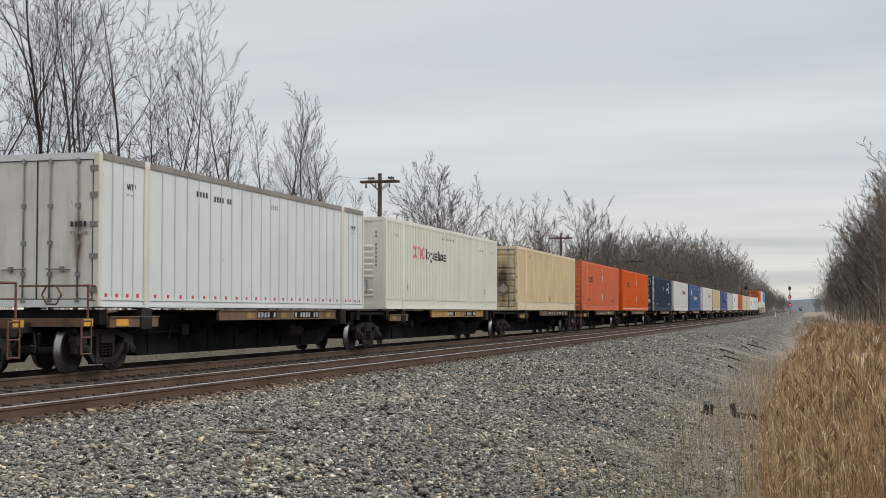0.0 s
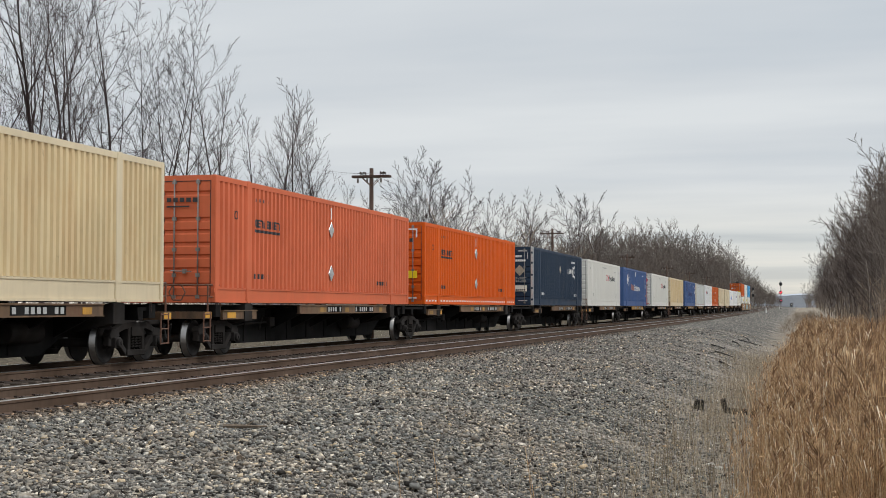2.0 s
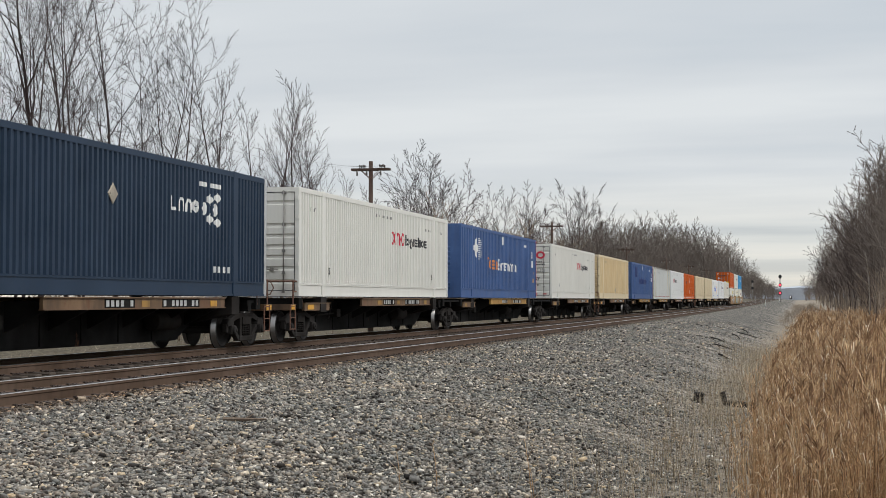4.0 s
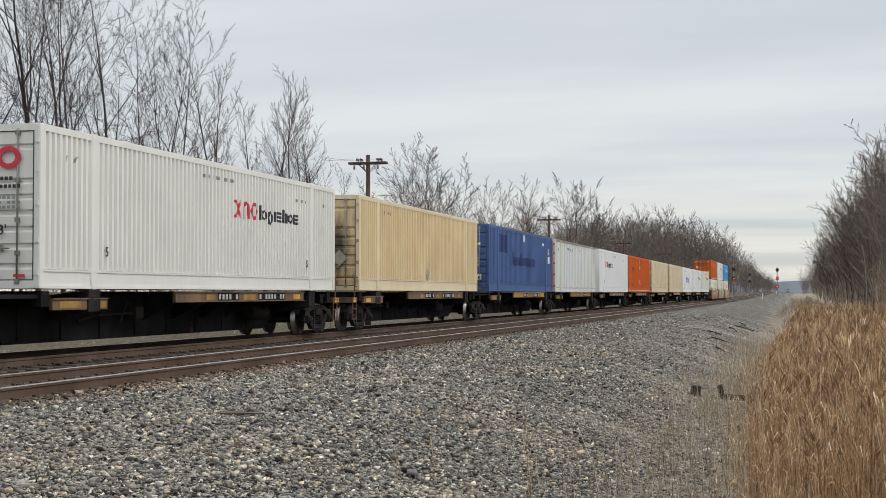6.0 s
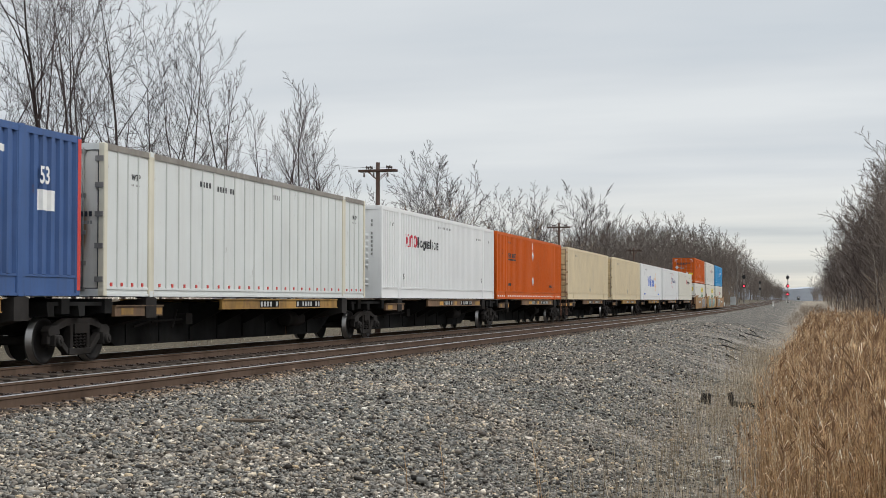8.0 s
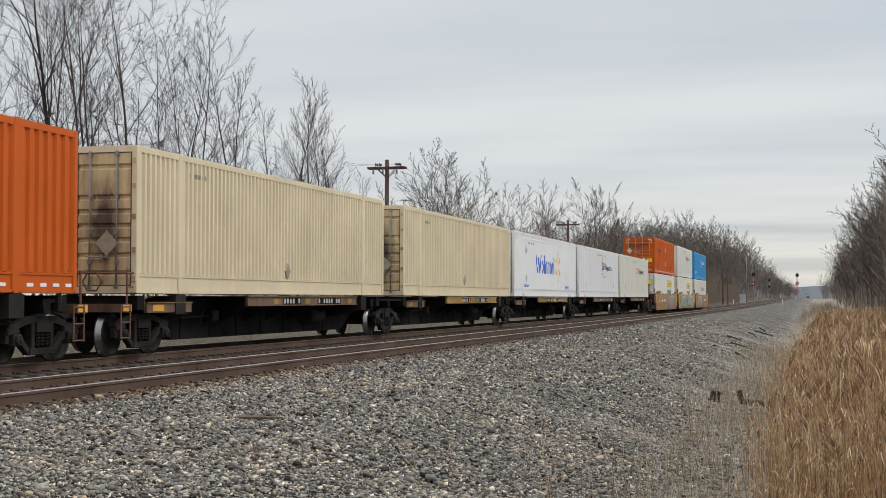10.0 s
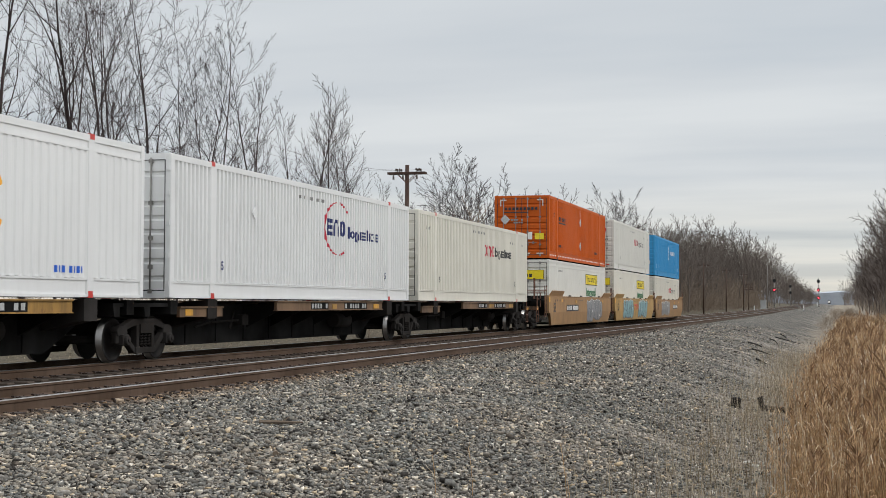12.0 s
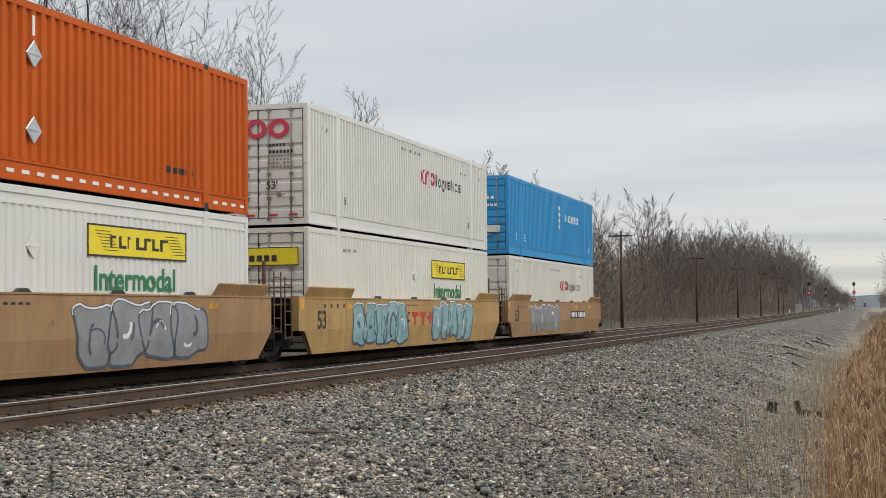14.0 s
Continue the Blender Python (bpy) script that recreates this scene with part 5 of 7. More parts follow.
def truck(parent, y):
    if not GEAR:
        bm = bmesh.new()
        box(bm, -0.98, 0.98, -0.2, 0.2, 0.50, 0.78)
        for s in (-0.89, 0.89):
            rod(bm, (-1.0, s, 0.42), (1.0, s, 0.42), 0.085, 10)
            box(bm, -0.85, 0.85, s * 0.62 - 0.05, s * 0.62 + 0.05, 0.34, 0.46)
        GEAR.update(bolster=data_of("truck", bm, "truck"), wheel=wheel_mesh(), frame=side_frame_mesh(), spring=spring_mesh())
    t = part("truck", GEAR["bolster"], (), parent, "two-axle freight truck of grimy cast steel")
    t.location = (0, y, 0)
    for sx in (-1, 1):
        for sy in (-0.89, 0.89):
            w = part("wheel", GEAR["wheel"], (), t)
            w.location, w.rotation_euler = (sx * 0.765, sy, 0.425), (0, 0, 0 if sx > 0 else math.pi)
        for nm in ("frame", "spring"):
            ob = part("side_frame" if nm == "frame" else "spring", GEAR[nm], (), t)
            ob.location, ob.rotation_euler = (sx * 0.985, 0, 0), (0, 0, 0 if sx > 0 else math.pi)
    return t


def ladder(parent, x, y, z0, z1, mat="rust_steel", w=0.38):
    bm = bmesh.new()
    for yy in (y, y + w):
        rod(bm, (x, yy, z0), (x, yy, z1), 0.018, 6)
    for k in range(int((z1 - z0) / 0.3) + 1):
        rod(bm, (x, y, z0 + 0.02 + 0.3 * k), (x, y + w, z0 + 0.02 + 0.3 * k), 0.014, 6)
    return part("ladder", bm, mat, parent)


def spine_unit(car, a, b, load, first, last):
    """One unit between its trucks at a and b; load: where its container starts."""
    rng = random.Random(int(load * 10))
    worn = rng.random() < 0.3
    # fish-bellied centre sill
    bm = bmesh.new()
    prism(bm, [(a - 0.4, 0.86), (a + 1.3, 0.80), (a + 2.6, 0.22), (b - 2.6, 0.22), (b - 1.3, 0.80), (b + 0.4, 0.86), (b + 0.4, 1.10), (a - 0.4, 1.10)], "x", -0.42, 0.42)
    for y in np.arange(a + 3.0, b - 2.8, 1.55):
        box(bm, -0.45, 0.45, y, y + 0.03, 0.26, 1.05)
    part("center_sill", bm, "black_frame", car)
    for s in (1, -1):
        # the long side sill in worn brown paint, and the short one by the near truck
        bm = bmesh.new()
        o, i = s * 1.27, s * 1.20
        y0, y1 = load + 5.6, load + 13.6
        box(bm, *sorted((o, i)), y0, y1, 0.96, 1.16)
        box(bm, *sorted((s * 1.30, s * 1.08)), y0, y1, 1.16, 1.185)
        box(bm, *sorted((s * 1.30, s * 1.18)), y0, y1, 0.945, 0.96)
        part("side_sill", bm, "yellow_sill" if worn else "brown_sill", car)
        bm = bmesh.new()
        y0, y1 = load + 0.5, load + 2.55
        box(bm, *sorted((o, i)), y0, y1, 0.84, 1.03)
        box(bm, *sorted((s * 1.30, s * 1.05)), y0, y1, 1.03, 1.055)
        part("side_sill", bm, "brown_sill", car)
        # tapered arms from the spine to the sills
        for y in [load + 5.75 + 1.5 * k for k in range(6)]:
            bm = bmesh.new()
            prism(bm, [(s * 0.42, 0.55), (s * 1.2, 0.93), (s * 1.2, 1.13), (s * 0.42, 1.08)], "y", y, y + 0.09)
            part("cross_arm", bm, "black_frame", car)
        # container pedestals
        for y in (load + 1.75, load + 13.95):
            bm = bmesh.new()
            prism(bm, [(s * 0.42, 0.62), (s * 1.22, 0.80), (s * 1.30, 0.80), (s * 1.30, 1.20), (s * 0.42, 1.10)], "y", y, y + 0.46)
            box(bm, *sorted((s * 1.02, s * 1.29)), y + 0.1, y + 0.4, 1.19, 1.215)
            part("pedestal", bm, "truck" if s > 0 else "black_frame", car)
    for k, y in enumerate((load + 0.75, load + 1.75, load + 7.2, load + 9.4, load + 12.8)):
        if rng.random() < 0.8:
            bm = bmesh.new()
            z = 0.87 if k < 2 else 0.985
            box(bm, 1.271, 1.276, y, y + rng.choice((0.35, 0.5, 0.75)), z, z + 0.13)
            part("yellow_patch", bm, "yellow" if rng.random() < 0.3 else "yellow_sill", car)
    for y, count in ((load + 7.9, 6), (load + 10.4, 9)):
        bm = bmesh.new()
        box(bm, 1.271, 1.274, y - 0.06, y + 0.2 * count, 0.975, 1.145)
        part("number_panel", bm, "black_frame", car)
        bm = bmesh.new()
        for k in range(count):
            if (k + count) % 5:
                box(bm, 1.274, 1.278, y + 0.2 * k, y + 0.2 * k + 0.12, 1.0, 1.12)
        tagged(part("stencil_text", bm, "placard", car), kind="stuff")
    # end deck over the trucks
    for y0, y1 in ((a - 0.3, load + 0.6), (load + 15.2, b + 0.3)):
        if y1 > y0 + 0.1:
            bm = bmesh.new()
            prism(bm, [(y0, 1.05), (y0 + 0.05, 0.86), (y0 + 0.25, 0.86), (y0 + 0.25, 1.05), (y1, 1.05), (y1, 1.12), (y0, 1.12)], "x", -1.18, 1.18)
            part("end_deck", bm, "black_frame", car)
    for y0 in (load + 0.15, load + 15.6):
        bm = bmesh.new()
        box(bm, -1.24, 1.24, y0, y0 + 0.28, 0.9, 1.18)
        part("bolster", bm, "black_frame", car)
    # air tank, brake rods and hoses
    bm = bmesh.new()
    rod(bm, (0.62, load + 11.2, 0.66), (0.62, load + 12.3, 0.66), 0.2, 14)
    soften(bm, 0.02)
    part("air_tank", bm, "truck", car)
    bm = bmesh.new()
    rod(bm, (0.6, load + 3.4, 0.70), (0.6, load + 5.4, 0.74), 0.025, 6)
    rod(bm, (0.6, load + 4.4, 0.55), (0.62, load + 4.6, 0.95), 0.03, 6)
    rod(bm, (0.5, load + 2.8, 0.60), (0.6, load + 3.5, 0.72), 0.022, 6)
    box(bm, 0.45, 0.7, load + 4.9, load + 5.25, 0.62, 0.86)
    part("brake_rod", bm, "truck", car)


def car_end(car, y, way):
    """Coupler, steps, handrails and the raised yellow-edged platform at a car's end."""
    bm = bmesh.new()
    box(bm, -0.18, 0.18, *sorted((y, y + way * 0.75)), 0.72, 0.95)
    box(bm, -0.22, 0.22, *sorted((y + way * 0.72, y + way * 1.05)), 0.66, 0.99)
    soften(bm, 0.03)
    part("coupler", bm, "truck", car)
    bm = bmesh.new()
    box(bm, -1.25, 1.25, *sorted((y - way * 0.15, y + way * 0.22)), 0.86, 1.02)
    part("end_beam", bm, "brown_sill", car)
    bm = bmesh.new()
    box(bm, 1.251, 1.256, *sorted((y - way * 0.13, y + way * 0.20)), 0.88, 1.0)
    part("yellow_patch", bm, "yellow", car)
    for sx in (1, -1):
        ladder(car, sx * 1.26, y - 0.3, 0.35, 1.0, "rust_steel", 0.36)
    bm = bmesh.new()
    rod(bm, (1.22, y, 1.0), (1.22, y, 1.62), 0.022, 6), rod(bm, (1.22, y - way * 0.7, 1.0), (1.22, y - way * 0.7, 1.62), 0.022, 6)
    rod(bm, (1.22, y, 1.62), (1.22, y - way * 0.7, 1.62), 0.022, 6), rod(bm, (1.22, y, 1.35), (1.22, y - way * 0.7, 1.35), 0.015, 6)
    rod(bm, (1.22, y, 1.62), (-0.2, y, 1.62), 0.02, 6)
    for k in range(6):
        a0, a1 = math.tau * k / 6, math.tau * (k + 1) / 6
        rod(bm, (0.5 + 0.2 * math.cos(a0), y + way * 0.05, 1.45 + 0.2 * math.sin(a0)), (0.5 + 0.2 * math.cos(a1), y + way * 0.05, 1.45 + 0.2 * math.sin(a1)), 0.016, 6)
    part("handrail", bm, "rust_steel", car)
    bm = bmesh.new()
    pts = [Vector((0.3 + 0.06 * k, y + way * (0.3 + 0.08 * k), 0.75 - 0.35 * math.sin(math.pi * k / 8))) for k in range(9)]
    for p, q in zip(pts, pts[1:]):
        rod(bm, p, q, 0.025, 6)
    part("air_hose", bm, "black_frame", car)


def spine_car(loads, label):
    start = loads[0]
    car = thing("spine_car", label, "freight car", "cars of the train")
    ROLLING.append((car, start, 0.0))
    rel = [b - start for b in loads]
    trucks = [rel[0] + 0.75] + [(p + LONG + q) / 2 for p, q in zip(rel, rel[1:])] + [rel[-1] + LONG - 0.75]
    for k, r in enumerate(rel):
        spine_unit(car, trucks[k], trucks[k + 1], r, k == 0, k == len(rel) - 1)
    for y in trucks:
        truck(car, y)
    car_end(car, rel[0] - 0.25, -1)
    car_end(car, rel[-1] + LONG + 0.25, 1)
    return car


def spray(car, mat, y0, y1, z0, z1, seed, blobs, stroke_mat, x=1.487):
    """Sprayed bubble shapes side by side, each filled, outlined, and crossed by a few strokes."""
    rng = random.Random(seed)

    def at(bm, y, z, out):
        lean = 0.075 * max(0.0, 0.74 - z) / 0.58
        return bm.verts.new((x - lean + out, y, z))

    def stroke(bm, pts, w, out):
        for (ya, za), (yb, zb) in zip(pts, pts[1:]):
            d = Vector((yb - ya, zb - za))
            if d.length > 0.004:
                d = d.normalized() * w
                bm.faces.new([at(bm, p + q * d.y, r - q * d.x, out) for p, r, q in ((ya, za, 1), (yb, zb, 1), (yb, zb, -1), (ya, za, -1))])

    fill, edge, glint = bmesh.new(), bmesh.new(), bmesh.new()
    step = (y1 - y0) / blobs
    n = 28
    for k in range(blobs):
        cy, cz = y0 + (k + 0.5) * step, (z0 + z1) / 2 + rng.uniform(-0.05, 0.05)
        ry, rz = step * rng.uniform(0.56, 0.68), (z1 - z0) / 2 * rng.uniform(0.85, 1.0)
        tilt, p1, p2 = rng.uniform(-0.25, 0.25), rng.uniform(0, 6.3), rng.uniform(0, 6.3)
        ring = []
        for q in range(n + 1):
            a = math.tau * q / n
            r = 1 + 0.13 * math.sin(3 * a + p1) + 0.08 * math.sin(5 * a + p2)
            ey, ez = abs(math.cos(a)) ** 0.6 * math.copysign(1, math.cos(a)), abs(math.sin(a)) ** 0.6 * math.copysign(1, math.sin(a))
            ring.append((ey * ry * r, ez * rz * min(r, 1.04)))
        lift = 0.004 + 0.0015 * (k % 2)
        for f0, f1 in ((0.0, 0.3), (0.3, 0.6), (0.6, 0.82), (0.82, 1.0)):
            for (ya, za), (yb, zb) in zip(ring, ring[1:]):
                quad = [(ya, za, f0), (yb, zb, f0), (yb, zb, f1), (ya, za, f1)] if f0 else [(0, 0, 0), (yb, zb, f1), (ya, za, f1)]
                fill.faces.new([at(fill, cy + f * yy + tilt * f * zz, cz + f * zz, lift) for yy, zz, f in quad])
        outline = [(cy + yy + tilt * zz, cz + zz) for yy, zz in ring]
        stroke(edge, outline, 0.032, 0.008)
        stroke(glint, [(p - 0.03 if p < cy else p + 0.03, q) for p, q in outline[4:13]], 0.016, 0.010)
        for _ in range(2):
            a0, span = rng.uniform(0, 6.3), rng.uniform(1.2, 3.0)
            sy, sz, oy, oz = ry * rng.uniform(0.2, 0.5), rz * rng.uniform(0.25, 0.6), rng.uniform(-0.25, 0.25) * ry, rng.uniform(-0.3, 0.3) * rz
            curve = [(cy + oy + sy * math.cos(a0 + span * q / 10), cz + oz + sz * math.sin(a0 + span * q / 10)) for q in range(11)]
            stroke(edge if rng.random() < 0.65 else glint, curve, rng.choice((0.018, 0.03, 0.045)), 0.009)
    tagged(part("sprayed_patch", fill, mat, car), kind="stuff")
    tagged(part("graffiti_outline", edge, stroke_mat, car), kind="stuff")
    tagged(part("graffiti_glint", glint, "white_ink", car), kind="stuff")


def well_car():
    start = 373.0
    car = thing("well_car", "three-unit tan well car with sprayed graffiti, carrying stacked containers", "freight car", "cars of the train")
    ROLLING.append((car, start, 0.0))
    for k, base in enumerate((375.75, 395.25, 414.45)):
        r = base - start
        mat = "well_tan" if k == 1 else "well_brown"
        for s in (1, -1):
            bm = bmesh.new()
            y0, y1 = r - 0.75, r + LONG + 0.75
            # side: upright plate above, leaning in below the knee, ends cut back under the platform
            rows = [(1.40, 1.48, y0, y1), (1.485, 1.46, y0, y1), (1.485, 0.74, y0, y1), (1.41, 0.16, y0 + 0.65, y1 - 0.55), (1.30, 0.16, y0 + 0.65, y1 - 0.55), (1.38, 0.74, y0, y1)]
            ring0 = [bm.verts.new((s * x, a, z)) for x, z, a, b in rows]
            ring1 = [bm.verts.new((s * x, b, z)) for x, z, a, b in rows]
            for j in range(6):
                bm.faces.new((ring0[j], ring0[(j + 1) % 6], ring1[(j + 1) % 6], ring1[j]))
            bm.faces.new(ring0), bm.faces.new(ring1)
            part("well_side", bm, mat, car, "well side in weathered tan paint")
            bm = bmesh.new()
            box(bm, *sorted((s * 1.40, s * 1.425)), y0 + 0.8, y1 - 0.7, 0.25, 0.275)
            box(bm, *sorted((s * 1.30, s * 1.50)), y0, y1, 1.465, 1.495)
            part("well_rim", bm, mat, car)
            # raised hoods at both ends
            for a, b in ((r - 0.5, r + 2.4), (r + LONG - 1.9, r + LONG + 0.5)):
                bm = bmesh.new()
                prism(bm, [(s * 1.46, 1.49), (s * 1.56, 1.73), (s * 1.53, 1.75), (s * 1.36, 1.50)], "y", a, b)
                part("guide_flare", bm, mat, car)
            for y in (r + 4.5, r + 7.6, r + 10.5, r + 13.2):
                bm = bmesh.new()
                prism(bm, [(y - 0.22, 1.49), (y + 0.22, 1.49), (y + 0.1, 1.56), (y - 0.1, 1.56)], "x", *sorted((s * 1.38, s * 1.46)))
                part("guide_block", bm, "ink", car)
        bm = bmesh.new()
        box(bm, -1.32, 1.32, r + 0.1, r + LONG - 0.1, 0.20, 0.30)
        box(bm, -1.38, 1.38, r - 0.7, r - 0.3, 0.6, 1.5), box(bm, -1.38, 1.38, r + LONG + 0.25, r + LONG + 0.6, 0.6, 1.5)
        part("well_floor", bm, "black_frame", car)
        # platforms over the trucks
        for a, b in ((r - 2.1, r - 0.7), (r + LONG + 0.6, r + LONG + 2.0)):
            bm = bmesh.new()
            box(bm, -0.55, 0.55, a, b, 0.80, 1.28), box(bm, -1.3, 1.3, a + 0.2, b - 0.1, 1.30, 1.36)
            part("end_deck", bm, "black_frame", car)
        bm = bmesh.new()
        box(bm, 1.30, 1.50, r - 1.1, r - 0.72, 0.72, 1.52)
        part("end_box", bm, mat, car)
        bm = bmesh.new()
        box(bm, 1.50, 1.508, r - 1.05, r - 0.78, 1.22, 1.46)
        part("yellow_patch", bm, "yellow", car)
        ladder(car, 1.44, r + LONG + 1.0, 0.7, 2.05)
        ladder(car, 1.44, r - 1.75, 0.55, 1.95)
        bm = bmesh.new()
        rod(bm, (-0.3, r - 1.2, 1.72), (1.4, r - 1.2, 1.72), 0.022, 6), rod(bm, (1.0, r - 1.9, 1.36), (1.0, r - 1.9, 2.3), 0.05, 6)
        rod(bm, (0.4, r - 1.9, 1.36), (0.4, r - 1.9, 2.1), 0.03, 6)
        part("handrail", bm, "rust_steel", car)
        for j, (y, z) in enumerate(((2.0, 1.22), (5.7, 1.18), (10.9, 1.2), (13.9, 1.22))):
            bm = bmesh.new()
            box(bm, 1.486, 1.490, r + y, r + y + 0.4, z, z + 0.13)
            part("yellow_patch", bm, "yellow", car)
        lettering(car, "53", "ink", side_pose(1.489, r + 0.05, 0.76), 0.60, 1.0)
        bm = bmesh.new()
        for j in range(6):
            box(bm, 1.486, 1.489, r + 0.5 + 0.42 * j, r + 0.6 + 0.42 * j, 1.25, 1.34)
            box(bm, 1.486, 1.489, r + 6.6 + 0.2 * j, r + 6.72 + 0.2 * j, 1.30, 1.34)
        tagged(part("stencil_text", bm, "ink", car), kind="stuff")
    a, b, c = (base - start for base in (375.75, 395.25, 414.45))
    for r, y0, y1 in ((a, 3.3, 6.5), (c, 9.9, 13.0)):
        bm = bmesh.new()
        box(bm, 1.486, 1.490, r + y0, r + y1, 0.78, 1.10)
        part("number_panel", bm, "ink", car)
        bm = bmesh.new()
        for j in range(10):
            if j != 4:
                box(bm, 1.490, 1.494, r + y0 + 0.15 + 0.3 * j, r + y0 + 0.35 + 0.3 * j, 0.84, 1.04)
        tagged(part("number_bar", bm, "white_ink", car), kind="stuff")
    spray(car, "grey_spray", a + 9.1, a + 13.6, 0.22, 1.42, 4, 4, "dark_spray")
    lettering(car, "C", "ink", side_pose(1.490, b + 6.78, 0.85), 0.40, 0.8)
    spray(car, "teal_spray", b + 2.5, b + 6.7, 0.24, 1.40, 7, 5, "dark_spray")
    spray(car, "teal_spray", b + 9.2, b + 13.4, 0.24, 1.42, 9, 5, "dark_spray")
    spray(car, "grey_spray", c + 2.6, c + 7.6, 0.3, 1.40, 12, 6, "faint_ink")
    bm = bmesh.new()
    for j in range(3):
        yy = b + 7.2 + 0.72 * j
        box(bm, 1.486, 1.491, yy + 0.2, yy + 0.36, 0.76, 1.12)
        box(bm, 1.486, 1.491, yy, yy + 0.56, 1.0 if j < 2 else 0.9, 1.14 if j < 2 else 1.0)
    part("owner_mark", bm, "red_tape", car)
    for y in (0.6, 20.0 + 0.45, 40.0 - 0.3, 59.3):
        truck(car, y)
    car_end(car, 0.4, -1)
    bm = bmesh.new()
    box(bm, -0.18, 0.18, 60.2, 61.2, 0.7, 0.98)
    box(bm, -0.05, 0.1, 61.2, 61.3, 0.5, 1.25)
    part("coupler", bm, "truck", car)


build_train_loads()
GROUPS = ((23.69, 42.07, 62.61), (81.42, 99.69, 120.4), (138.89, 157.19, 177.93), (196.41, 214.88, 231.92, 249.76, 266.53), (284.95, 303.25, 320.37, 337.62, 354.82))
spine_car((4.6,), "empty black spine car with brown rusty sills")
for g in GROUPS:
    spine_car(g, f"{'three' if len(g) == 3 else 'five'}-unit black spine car with rusty brown sills carrying containers")
well_car()

# ---- trees, brush and reeds ----
def tube(verts, faces, pts, radii, sides):
    base = len(verts)
    for k, (p, r) in enumerate(zip(pts, radii)):
        w = (pts[min(k + 1, len(pts) - 1)] - pts[max(k - 1, 0)]).normalized()
        u = w.orthogonal().normalized()
        v = w.cross(u)
        for j in range(sides):
            a = math.tau * j / sides
            verts.append(p + (u * math.cos(a) + v * math.sin(a)) * r)
    for k in range(len(pts) - 1):
        for j in range(sides):
            a, b = base + k * sides + j, base + k * sides + (j + 1) % sides
            faces.append((a, b, b + sides, a + sides))


def limb(rng, out, pos, way, length, r, level, plan):
    """Grows one limb and its side shoots; plan: per level (side shoots, length share, rise, segments, sides, first shoot, spread), then the thinnest twig."""
    shoots, share, rise, segs, sides, first, spread = plan[level]
    verts, faces = out[0 if level == 0 else 1]
    thin = plan[-1]
    pts, radii = [pos.copy()], [max(r, thin)]
    d = way.normalized()
    wander = (0.05, 0.10, 0.13, 0.12)[min(level, 3)]
    for k in range(segs):
        d = (d + Vector((rng.gauss(0, 1), rng.gauss(0, 1), rng.gauss(0, 0.5))) * wander + Vector((0, 0, rise))).normalized()
        pts.append(pts[-1] + d * (length / segs))
        radii.append(max(thin, r * (1 - 0.92 * (k + 1) / segs) ** 1.15))
    if level + 2 >= len(plan):
        # a twig tapers to its tip
        u = d.orthogonal().normalized() * min(radii[0], thin * 1.2) * 1.2
        w = d.cross(u)
        b = len(verts)
        verts += [pts[0] + u, pts[0] - u * 0.5 + w * 0.87, pts[0] - u * 0.5 - w * 0.87, pts[-1]]
        faces += [(b, b + 1, b + 3), (b + 1, b + 2, b + 3), (b + 2, b, b + 3)]
        return
    tube(verts, faces, pts, radii, sides)
    turn = rng.uniform(0, math.tau)
    for s in range(shoots):
        f = first + (0.99 - first) * (s + rng.uniform(0, 1)) / shoots
        k = min(int(f * segs), segs - 1)
        p = pts[k].lerp(pts[k + 1], f * segs - k)
        axis = (pts[k + 1] - pts[k]).normalized()
        turn += 2.4 + rng.gauss(0, 0.5)
        u = axis.orthogonal().normalized()
        side = u * math.cos(turn) + axis.cross(u) * math.sin(turn)
        a = spread * rng.uniform(0.65, 1.3)
        sub = length * share * (1.2 - 0.85 * f) * rng.uniform(0.65, 1.3)
        limb(rng, out, p, axis * math.cos(a) + side * math.sin(a), sub, radii[k] * (rng.uniform(0.48, 0.70) if level == 0 else rng.uniform(0.27, 0.42)), level + 1, plan)


def tree_data(seed, height, plan, r, lean=0.05, stems=1, vines=0):
    rng = random.Random(seed)
    out = (([], []), ([], []))
    for s in range(stems):
        a = rng.uniform(0, math.tau)
        tilt = lean if stems == 1 else 0.14
        limb(rng, out, Vector((0.18 * math.cos(a) * (stems > 1), 0.18 * math.sin(a) * (stems > 1), -0.25)), Vector((tilt * math.cos(a), tilt * math.sin(a), 1)), height * rng.uniform(0.82, 1.0), r * (1 if stems == 1 else 0.75), 0, plan)
    for _ in range(vines):
        z = rng.uniform(0.15, 0.55) * height
        p = Vector((rng.gauss(0, 0.35), rng.gauss(0, 0.35), z))
        limb(rng, out, p, Vector((rng.gauss(0, 1), rng.gauss(0, 1), rng.gauss(-0.2, 0.5))), rng.uniform(0.6, 1.6), 0.012, len(plan) - 3, plan)
    return out


def tree_meshes(name, seed, height, plan, r, mat, **more):
    out = tree_data(seed, height, plan, r, **more)
    return [mesh(name + "_" + nm, [tuple(p) for p in v], f, mat) for nm, (v, f) in zip(("trunk", "crown"), out)]


